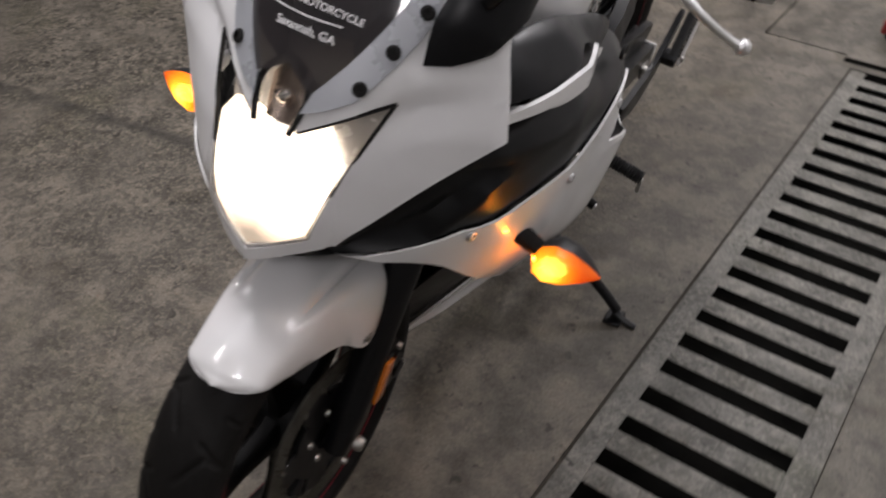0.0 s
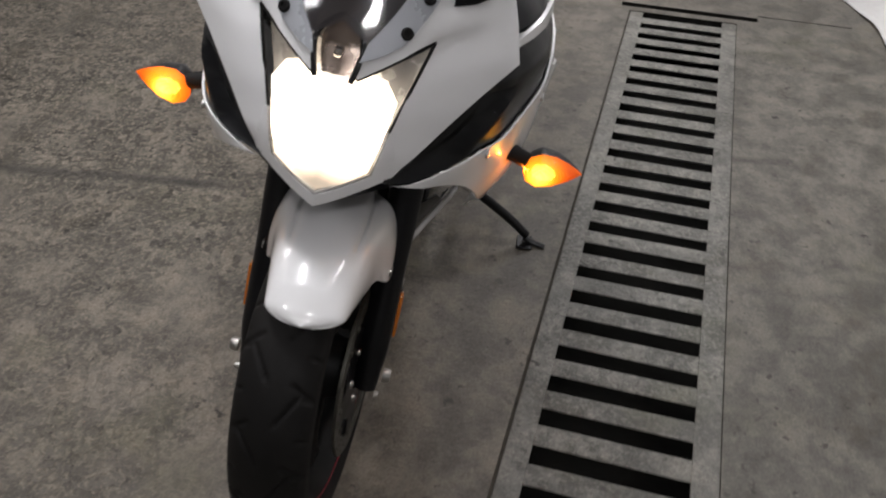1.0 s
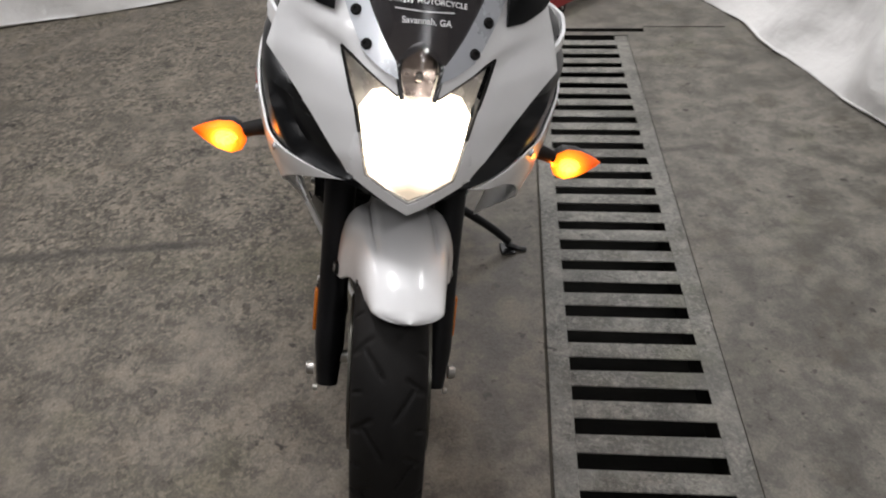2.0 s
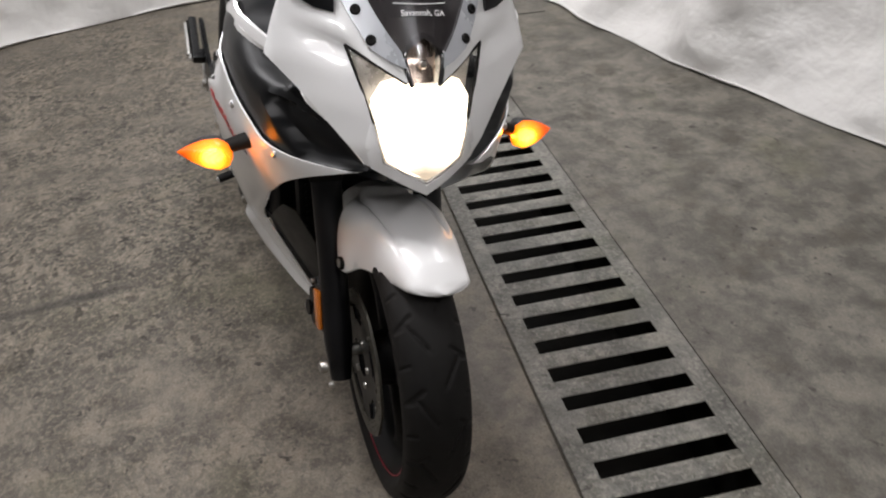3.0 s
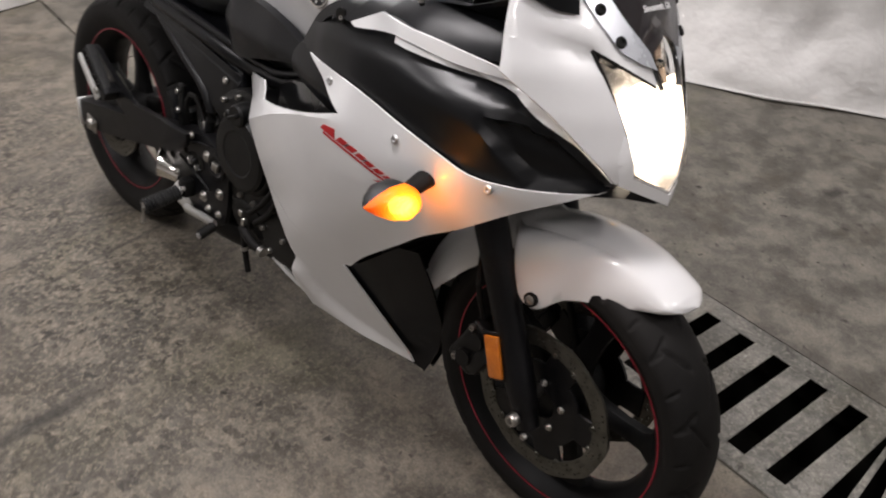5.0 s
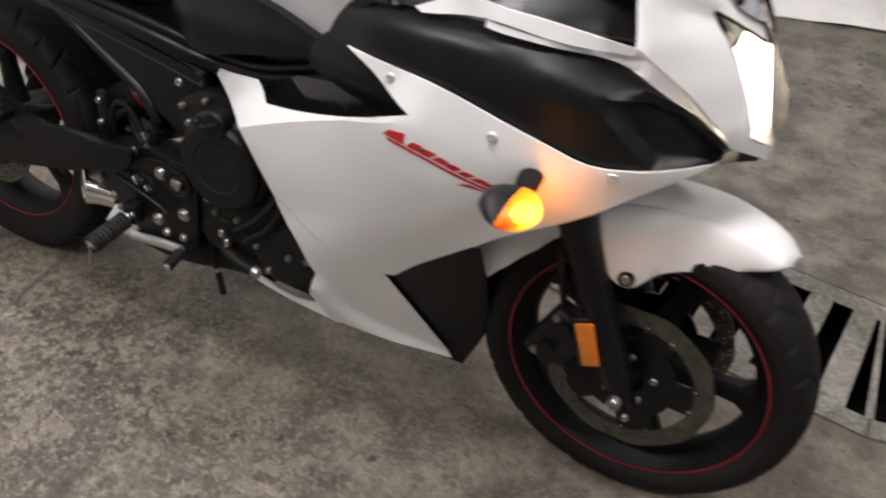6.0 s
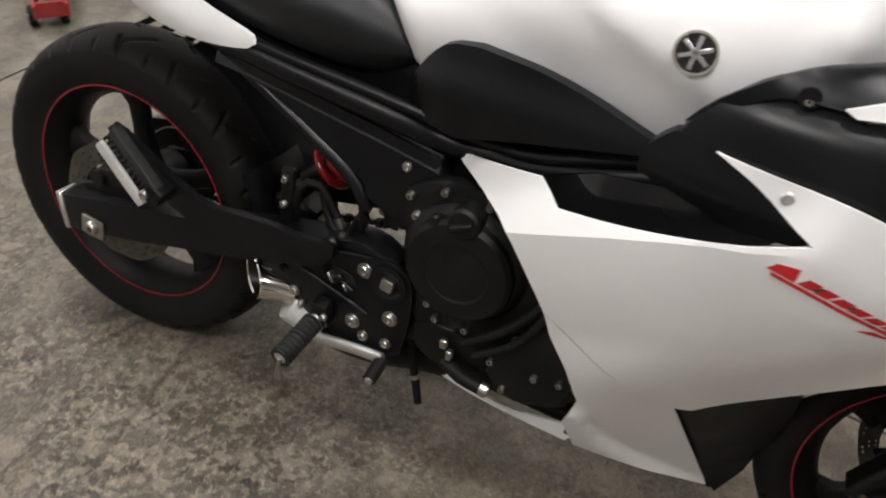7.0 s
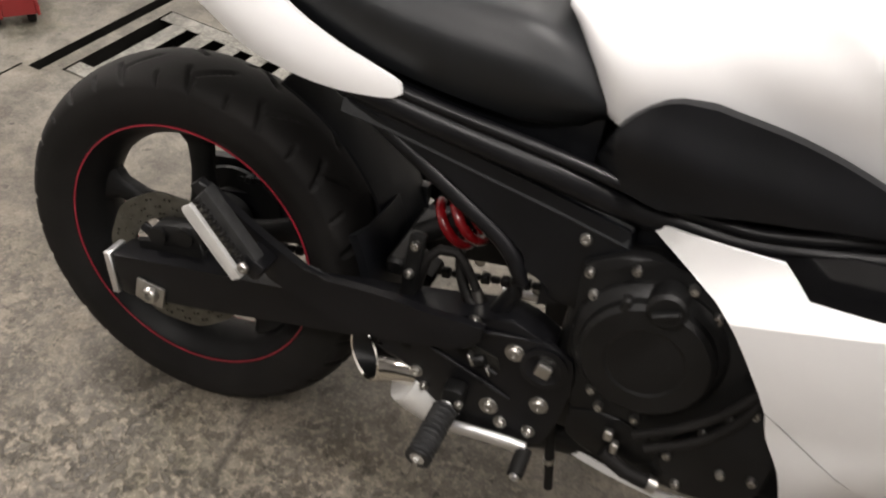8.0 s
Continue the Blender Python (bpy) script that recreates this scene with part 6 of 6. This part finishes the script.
part("gear_cover", prism([tuple(p) for p in outline([(0.64, 0.345), (0.69, 0.358), (0.75, 0.345)], [(0.75, 0.345), (0.77, 0.305), (0.74, 0.280)], [(0.74, 0.280), (0.68, 0.280), (0.645, 0.30)], [(0.645, 0.30), (0.64, 0.345)])], 0.03, "y", -0.146, 0.006), ENGINE, bike, "black lower engine cover", sharp=30)
for o in (0.0, 0.020):
    part("coolant_pipe", tube([(0.73 + o, -0.160, 0.352 - o * 0.8), (0.785 + o, -0.166, 0.40 - o * 0.8), (0.828 + o * 0.7, -0.168, 0.455 - o * 0.5), (0.86, -0.165, 0.52), (0.87, -0.15, 0.58)], 0.0065, 12), RUBBER, bike, "thin black coolant pipe")
part("coolant_pipe", tube([(0.70, -0.158, 0.305), (0.735, -0.162, 0.287), (0.775, -0.158, 0.277)], 0.0105, 12), RUBBER, bike, "black coolant hose")
part("hose_clip", tube([(0.768, -0.158, 0.2785), (0.780, -0.158, 0.2765)], 0.0122, 14), STEEL, bike)
part("pipe_fitting", join(box((0.012, 0.012, 0.016), pose(0.700, -0.160, 0.338), 0.002, 1), box((0.010, 0.012, 0.018), pose(0.712, -0.162, 0.322), 0.002, 1)), STEEL, bike)
part("breather_hose", tube([(0.618, -0.105, 0.30), (0.630, -0.108, 0.24), (0.640, -0.108, 0.19), (0.648, -0.106, 0.145)], 0.007, 10), RUBBER, bike, "thin black breather hose")
part("hose_clip", tube([(0.636, -0.108, 0.206), (0.638, -0.108, 0.198)], 0.0085, 12), STEEL, bike)
part("left_engine_cover", lathe([(0.09, 0.12), (0.09, 0.145), (0.08, 0.16), (0.05, 0.165), (0.0, 0.165)], 40, at=(0.76, 0, 0.43)), ENGINE, bike, "round black generator cover", sharp=30)

# ---- exhaust
muf = part("muffler", tube([(0.452, -0.110, 0.250), (0.48, -0.09, 0.232), (0.54, -0.06, 0.205), (0.62, -0.03, 0.19), (0.72, -0.02, 0.18)], [0.040, 0.046, 0.042, 0.032, 0.026], 24), ENGINE, bike, "black muffler with alloy end under the engine")
part("muffler_end", tube([(0.408, -0.136, 0.283), (0.425, -0.128, 0.271), (0.455, -0.112, 0.250)], [0.033, 0.038, 0.041], 24), PALE_ALU, muf, "bare alloy muffler end")
tip_rings = []
ax = Vector((-0.95, -0.28, 0.22)).normalized()
sx = ax.cross(Vector((0, 0, 1))).normalized()
ux = sx.cross(ax)
base_at = Vector((0.420, -0.132, 0.303))
for d, r in ((0.0, 0.024), (0.02, 0.0245), (0.045, 0.027), (0.068, 0.032), (0.076, 0.0345), (0.079, 0.0325), (0.076, 0.0295), (0.05, 0.024), (0.01, 0.021)):
    ring = []
    for k in range(32):
        a = 2 * math.pi * k / 32
        slash = (-0.004 * math.sin(a) - 0.023 * math.cos(a)) * min(1.0, d / 0.07)
        ring.append(base_at + ax * (d - slash) + (sx * math.cos(a) + ux * math.sin(a)) * r)
    tip_rings.append(ring)
part("tip_bore", loft(tip_rings[6:], caps=False), ENGINE, muf, "sooty bore of the exhaust tip")
part("exhaust_tip", loft(tip_rings[:7], caps=False), CHROME, muf, "polished slash-cut exhaust tip", sharp=50)
part("tip_baffle", tube([base_at + ax * 0.008, base_at + ax * 0.012], 0.0195, 20), ENGINE, muf)
for y in (-0.06, -0.02, 0.02, 0.06):
    part("header_pipe", tube([(1.02, y, 0.50), (1.07, y, 0.42), (1.06, y, 0.28), (0.98, y * 0.8, 0.20), (0.80, y * 0.4, 0.18), (0.70, y * 0.3, 0.18)], 0.019, 12), ENGINE, bike, "dark exhaust header pipe")

# ---- shock absorber, hoses and rear mudguard
a0, a1 = Vector((0.406, -0.012, 0.484)), Vector((0.450, -0.010, 0.517))
d = (a1 - a0).normalized()
e1 = d.cross(Vector((0, 1, 0))).normalized()
e2 = d.cross(e1)
coil = [a0 + (a1 - a0) * (k / 70) + (e1 * math.cos(2 * math.pi * 2.3 * k / 70) + e2 * math.sin(2 * math.pi * 2.3 * k / 70)) * 0.036 for k in range(71)]
sh = part("shock_absorber", tube([a0 - d * 0.06, a0 + (a1 - a0) * 0.5, a1 + d * 0.05], [0.016, 0.018, 0.019], 16), ENGINE, bike, "shock absorber with a red coil spring")
part("spring", tube(coil, 0.0078, 10, 0.5), SPRINGRED, sh, "red coil spring")
part("spring_seat", tube([a1 + d * 0.012, a1 + d * 0.024], 0.040, 24), ENGINE, sh)
part("brake_hose", tube([(0.392, -0.10, 0.415), (0.399, -0.108, 0.452), (0.405, -0.11, 0.483), (0.420, -0.11, 0.502), (0.443, -0.11, 0.505), (0.463, -0.11, 0.481), (0.484, -0.112, 0.447), (0.497, -0.12, 0.415)], 0.0065, 10), RUBBER, bike, "black rear brake hose")
part("hose_ferrule", tube([(0.478, -0.112, 0.458), (0.486, -0.112, 0.443)], 0.0078, 10), STEEL, bike)
part("brake_hose", tube([(0.445, -0.10, 0.50), (0.452, -0.105, 0.47), (0.470, -0.112, 0.44), (0.50, -0.12, 0.425)], 0.0075, 10), RUBBER, bike, "black rear brake hose")
part("linkage", join(box((0.07, 0.06, 0.03), pose(0.365, -0.02, 0.40, 0, 20, 0), 0.006, 1), box((0.03, 0.16, 0.03), pose(0.35, 0, 0.425), 0.006, 1)), ENGINE, bike, "black suspension linkage")
for x, z in ((0.388, 0.503), (0.385, 0.456)):
    part("bracket_bolt", bolt_head((x, -0.122, z), (0, -1, 0), 0.007, 0.006), STEEL, bike)
part("link_bracket", box((0.024, 0.012, 0.105), pose(0.386, -0.112, 0.466, 0, 2, 0), 0.005, 2), ENGINE, bike)
hug = []
for k in range(22):
    a = radians(-12 + 40 * k / 21)
    w = 0.092
    ring = [Vector((r * math.cos(a), y, RR + r * math.sin(a))) for y, r in ((-w, 0.318), (-w, 0.332), (-w * 0.7, 0.342), (0, 0.346), (w * 0.7, 0.342), (w, 0.332), (w, 0.318), (w * 0.96, 0.318), (w * 0.68, 0.337), (0, 0.341), (-w * 0.68, 0.337), (-w * 0.96, 0.318))]
    hug.append(ring)
part("inner_mudguard", loft(hug), BLACK_PLASTIC, bike, "black rear inner mudguard", sharp=40)
tray = []
for k in range(16):
    a = radians(2 + 66 * k / 15)
    tray.append([Vector((r * math.cos(a), y, RR + r * math.sin(a))) for y, r in ((-0.01, 0.328), (-0.01, 0.333), (0.07, 0.350), (0.112, 0.350), (0.112, 0.344), (0.07, 0.344))])
part("undertray", loft(tray), BLACK_PLASTIC, bike, "black undertray behind the rear wheel", sharp=40)
part("rear_caliper", join(box((0.085, 0.035, 0.046), pose(0.022, -0.100, 0.375, 0, -14, 0), 0.010, 2), box((0.12, 0.010, 0.055), pose(0.010, -0.112, 0.340, 0, -16, 0), 0.004, 1), tube([(-0.012, -0.112, 0.372), (-0.012, -0.124, 0.372)], 0.015, 16), tube([(0.034, -0.112, 0.384), (0.034, -0.124, 0.384)], 0.015, 16)), ENGINE, bike, "black rear brake caliper")
part("axle_spindle", tube([(0, -0.15, RR - 0.02), (0, 0.15, RR - 0.02)], 0.011, 12), STEEL, rw)
part("hub_cap", lathe([(0.030, -0.090), (0.026, -0.108), (0.0, -0.108)], 24, at=(0, 0, RR)), ENGINE, rw)
links = []
for (p, q) in (((-0.0, 0.378), (0.56, 0.455)), ((-0.0, 0.246), (0.56, 0.360))):
    n = 34
    for k in range(n):
        x, z = p[0] + (q[0] - p[0]) * (k + 0.5) / n, p[1] + (q[1] - p[1]) * (k + 0.5) / n
        ang = -math.degrees(math.atan2(q[1] - p[1], q[0] - p[0]))
        links.append(box((0.015, 0.016 if k % 2 else 0.010, 0.015 if k % 2 else 0.011), pose(x, 0.087, z, 0, ang, 0), 0.002, 1))
ch = part("drive_chain", join(*links), ENGINE, bike, "dark greasy drive chain")
tagged(ch, kind="stuff")
guard_pts = outline([(-0.09, 0.345), (-0.09, 0.385), (0.05, 0.412), (0.20, 0.442), (0.33, 0.462)], [(0.33, 0.462), (0.33, 0.41)], [(0.33, 0.41), (0.18, 0.375), (0.0, 0.345), (-0.09, 0.345)])
part("chain_guard", prism([tuple(p) for p in guard_pts], 0.020, "y", 0.100, 0.004), BLACK_PLASTIC, bike, "black chain guard", sharp=30)
part("steering_head", tube([(1.20, 0, 0.72), (1.09, 0, 0.95)], 0.04, 18), FRAME_BLACK, bike)
part("frame_spar", loft([[Vector((x, y + dy, z + dz)) for dy, dz in ((-0.016, -0.03), (0.016, -0.03), (0.016, 0.03), (-0.016, 0.03))] for x, y, z in ((0.56, -0.10, 0.50), (0.8, -0.13, 0.62), (1.1, -0.06, 0.82))]), FRAME_BLACK, bike)
part("frame_spar", loft([[Vector((x, y + dy, z + dz)) for dy, dz in ((-0.016, -0.03), (0.016, -0.03), (0.016, 0.03), (-0.016, 0.03))] for x, y, z in ((0.56, 0.10, 0.50), (0.8, 0.13, 0.62), (1.1, 0.06, 0.82))]), FRAME_BLACK, bike)

# ---- side stand
st = part("side_stand", tube([(0.70, 0.10, 0.235), (0.705, 0.20, 0.200), (0.710, 0.32, 0.135), (0.713, 0.385, 0.090)], [0.015, 0.013, 0.012, 0.011], 14), FRAME_BLACK, bike, "black side stand")
part("stand_foot", tube([(0.713, 0.378, 0.082), (0.716, 0.41, 0.073), (0.720, 0.437, 0.0725)], [0.012, 0.010, 0.009], 12, flat=0.55), FRAME_BLACK, st)
part("stand_pad", box((0.055, 0.040, 0.006), pose(0.713, 0.385, 0.066, LEAN_DEG, 0, 0), 0.002, 1), FRAME_BLACK, st)
part("stand_spring", tube([(0.735, 0.11, 0.24), (0.735, 0.17, 0.225), (0.73, 0.23, 0.19)], 0.006, 8), STEEL, st)

# ---- handlebar, levers and clocks
hb = part("handlebar", steered(tube([(1.043, -0.37, 1.0025), (1.073, -0.27, 1.012), (1.13, -0.16, 1.018), (1.165, -0.06, 1.02), (1.165, 0.06, 1.02), (1.13, 0.16, 1.018), (1.073, 0.27, 1.012), (1.043, 0.37, 1.0025)], 0.011, 14)), FRAME_BLACK, bike, "black handlebar with rubber grips")
for s in (-1, 1):
    part("grip", steered(tube([(1.075, s * 0.262, 1.012), (1.045, s * 0.362, 1.003)], [0.018, 0.0165, 0.0165, 0.0175], 18)), RUBBER, hb, "black rubber grip")
    part("bar_end", steered(tube([(1.045, s * 0.363, 1.003), (1.038, s * 0.384, 1.001)], [0.0165, 0.0175, 0.013], 18)), ALU, hb, "alloy bar-end weight")
    lv = part("hand_lever", steered(tube([(1.135, s * 0.245, 1.024), (1.158, s * 0.275, 1.018), (1.165, s * 0.312, 0.998), (1.151, s * 0.352, 0.976), (1.142, s * 0.370, 0.967)], [0.011, 0.0085, 0.0075, 0.0065, 0.0065], 14, flat=0.8)), ALU, hb, "bare alloy hand lever with a ball end")
    part("lever_ball", steered(lathe([(0.0, 0.0105), (0.006, 0.0088), (0.0103, 0.003), (0.0103, -0.003), (0.006, -0.0088), (0.0, -0.0105)], 18, at=(1.139, s * 0.375, 0.966))), ALU, lv)
    part("switch_box", steered(box((0.045, 0.05, 0.05), pose(1.092, s * 0.235, 1.014), 0.008, 2)), BLACK_PLASTIC, hb, "black switch box")
    part("lever_perch", steered(box((0.06, 0.028, 0.028), pose(1.125, s * 0.225, 1.020), 0.006, 2)), ALU if s < 0 else BLACK_PLASTIC, hb)
    if s > 0:
        continue
    part("fork_cap", steered(tube([fork_pt(0.735, -0.1015), fork_pt(0.752, -0.1015)], 0.019, 6)), ALU, hb, "alloy fork cap")
    part("bar_clamp", steered(box((0.034, 0.026, 0.014), pose(1.166, s * 0.196, 0.945, 0, 20, 8), 0.003, 2)), ALU, hb, "bare alloy bar clamp")
    part("cable_adjuster", steered(tube([(1.186, s * 0.20, 0.938), (1.192, s * 0.20, 0.912)], [0.006, 0.006, 0.0045], 12)), STEEL, hb)
    part("clutch_cable", steered(tube([(1.192, s * 0.20, 0.912), (1.21, s * 0.18, 0.87), (1.20, s * 0.12, 0.84)], 0.004, 8)), RUBBER, hb)
part("fluid_reservoir", steered(tube([(1.185, -0.155, 1.015), (1.190, -0.155, 1.050)], 0.021, 20)), BLACK_PLASTIC, hb, "black brake fluid reservoir")
part("top_yoke", steered(box((0.07, 0.27, 0.022), pose(1.150, 0, 0.965, 0, -25, 0), 0.008, 2)), FRAME_BLACK, bike, "black top yoke")
part("instrument_pod", loft([[Vector((x, -w, z)), Vector((x, -w * 0.8, z + h)), Vector((x, w * 0.8, z + h)), Vector((x, w, z))] for x, w, z, h in ((1.20, 0.08, 1.0, 0.05), (1.27, 0.10, 0.95, 0.12), (1.35, 0.09, 0.90, 0.11), (1.42, 0.05, 0.86, 0.08))]), BLACK_PLASTIC, bike, "black instrument pod behind the screen")
for s in (-1, 1):
    part("inner_fairing", loft([[Vector((x, s * y0, z0)), Vector((x, s * y1, z1)), Vector((x - 0.004, s * (y1 - 0.004), z1)), Vector((x - 0.004, s * (y0 - 0.004), z0 - 0.004))] for x, y0, z0, y1, z1 in ((1.18, 0.13, 0.90, 0.185, 0.915), (1.28, 0.10, 0.88, 0.182, 0.93), (1.37, 0.08, 0.86, 0.178, 0.965), (1.40, 0.07, 0.84, 0.15, 0.99))]), BLACK_PLASTIC, bike, "black inner fairing")


# the left side stands a little further out than the right
def widen(ob):
    if ob.type == "MESH" and ob.data.vertices and min(v.co.y for v in ob.data.vertices) > 0.045:
        kind = ob.name.split(".")[0]
        for v in ob.data.vertices:
            x, z = v.co.x, v.co.z
            out = 0.034 * max(0.0, min(1.0, (1.46 - x) / 0.22))
            ahead = max(0.0, min(1.0, (x - 1.13) / 0.2)) * max(0.0, min(1.0, (1.42 - x) / 0.05))
            high = max(0.0, min(1.0, (z - 0.79) / 0.065))
            if kind in ("trim_bar", "top_cover"):
                v.co.z += 0.012 + 0.030 * ahead * high
                out = 0.045 * ahead
            elif kind in ("side_scoop", "cowl_return"):
                v.co.z += (0.012 + 0.030 * ahead) * high
                out = out * (1 - high) + 0.045 * ahead * high
            elif kind == "belly_fairing":
                out += 0.028 * max(0.0, min(1.0, (x - 0.92) / 0.15))
            if kind in ("side_scoop", "cowl_return", "side_fairing", "fairing_screw"):
                v.co.z += 0.033 * (1 - high) * lerp(x, [0.92, 1.04, 1.40, 1.48], [0, 1, 1, 0]) * lerp(z, [0.60, 0.69], [0, 1])
            v.co.y += out
    elif ob.type == "MESH" and ob.data.vertices and max(v.co.y for v in ob.data.vertices) < -0.045:
        # the other flank bulges a little too, but less
        if ob.name.split(".")[0] in ("side_scoop", "cowl_return", "side_fairing", "fairing_screw", "decal_stripe", "decal_letter", "decal_mark"):
            for v in ob.data.vertices:
                x, z = v.co.x, v.co.z
                k = lerp(x, [1.0, 1.12, 1.40, 1.48], [0, 1, 1, 0]) * lerp(z, [0.60, 0.69, 0.79, 0.855], [0, 1, 1, 0])
                v.co.y -= 0.009 * k
                v.co.z += 0.006 * k
    for kid in ob.children:
        widen(kid)


for ob in bike.children:
    if ob.name.split(".")[0] in ("decal_stripe", "decal_letter", "decal_mark", "side_scoop", "cowl_return", "scoop_wing", "trim_bar", "top_cover", "side_fairing", "belly_fairing", "fairing_screw", "cover_grommet", "cover_screw", "footrest", "foot_lever", "pillion_bracket", "radiator_duct", "handlebar", "knee_cover"):
        widen(ob)

# ---------------------------------------------------------------- beside the drain: a trolley jack
jack = thing("trolley_jack", "low red steel trolley jack with black wheels beside the drain", "jack", pose(-1.108, 0.815, 0, 0, 0, 136))
for y in (-0.0485, 0.0485):
    part("side_plate", prism([(-0.01, 0.055), (0.0, 0.050), (0.40, 0.050), (0.52, 0.075), (0.52, 0.135), (0.42, 0.15), (0.10, 0.125), (-0.01, 0.10)], 0.009, "y", y - 0.0045, 0.002), CARTRED, jack)
part("end_plate", box((0.010, 0.088, 0.052), pose(0.006, 0, 0.080), 0.002, 1), CARTRED, jack)
part("lift_arm", loft([[Vector((x, -w, z - h)), Vector((x, w, z - h)), Vector((x, w, z + h)), Vector((x, -w, z + h))] for x, w, z, h in ((0.06, 0.022, 0.105, 0.014), (0.28, 0.026, 0.115, 0.018), (0.46, 0.03, 0.115, 0.020))]), CARTRED, jack)
part("lift_saddle", lathe([(0.0, 0.148), (0.030, 0.148), (0.040, 0.154), (0.040, 0.132), (0.0, 0.128)], 28, axis="z", at=(0.07, 0, -0.012)), ENGINE, jack, "round black lifting saddle")
for x, r in ((0.075, 0.034), (0.47, 0.030)):
    for y in (-0.028, 0.066):
        whl = part("jack_wheel", lathe([(0.0, y - 0.012), (r - 0.004, y - 0.012), (r, y - 0.008), (r, y + 0.008), (r - 0.004, y + 0.012), (0.0, y + 0.012)], 28, at=(x, 0, r)), RUBBER, jack, "black jack wheel")
        part("axle_end", bolt_head((x, y + (0.012 if y > 0 else -0.012), r), (0, 1 if y > 0 else -1, 0), 0.009, 0.006), STEEL, whl)
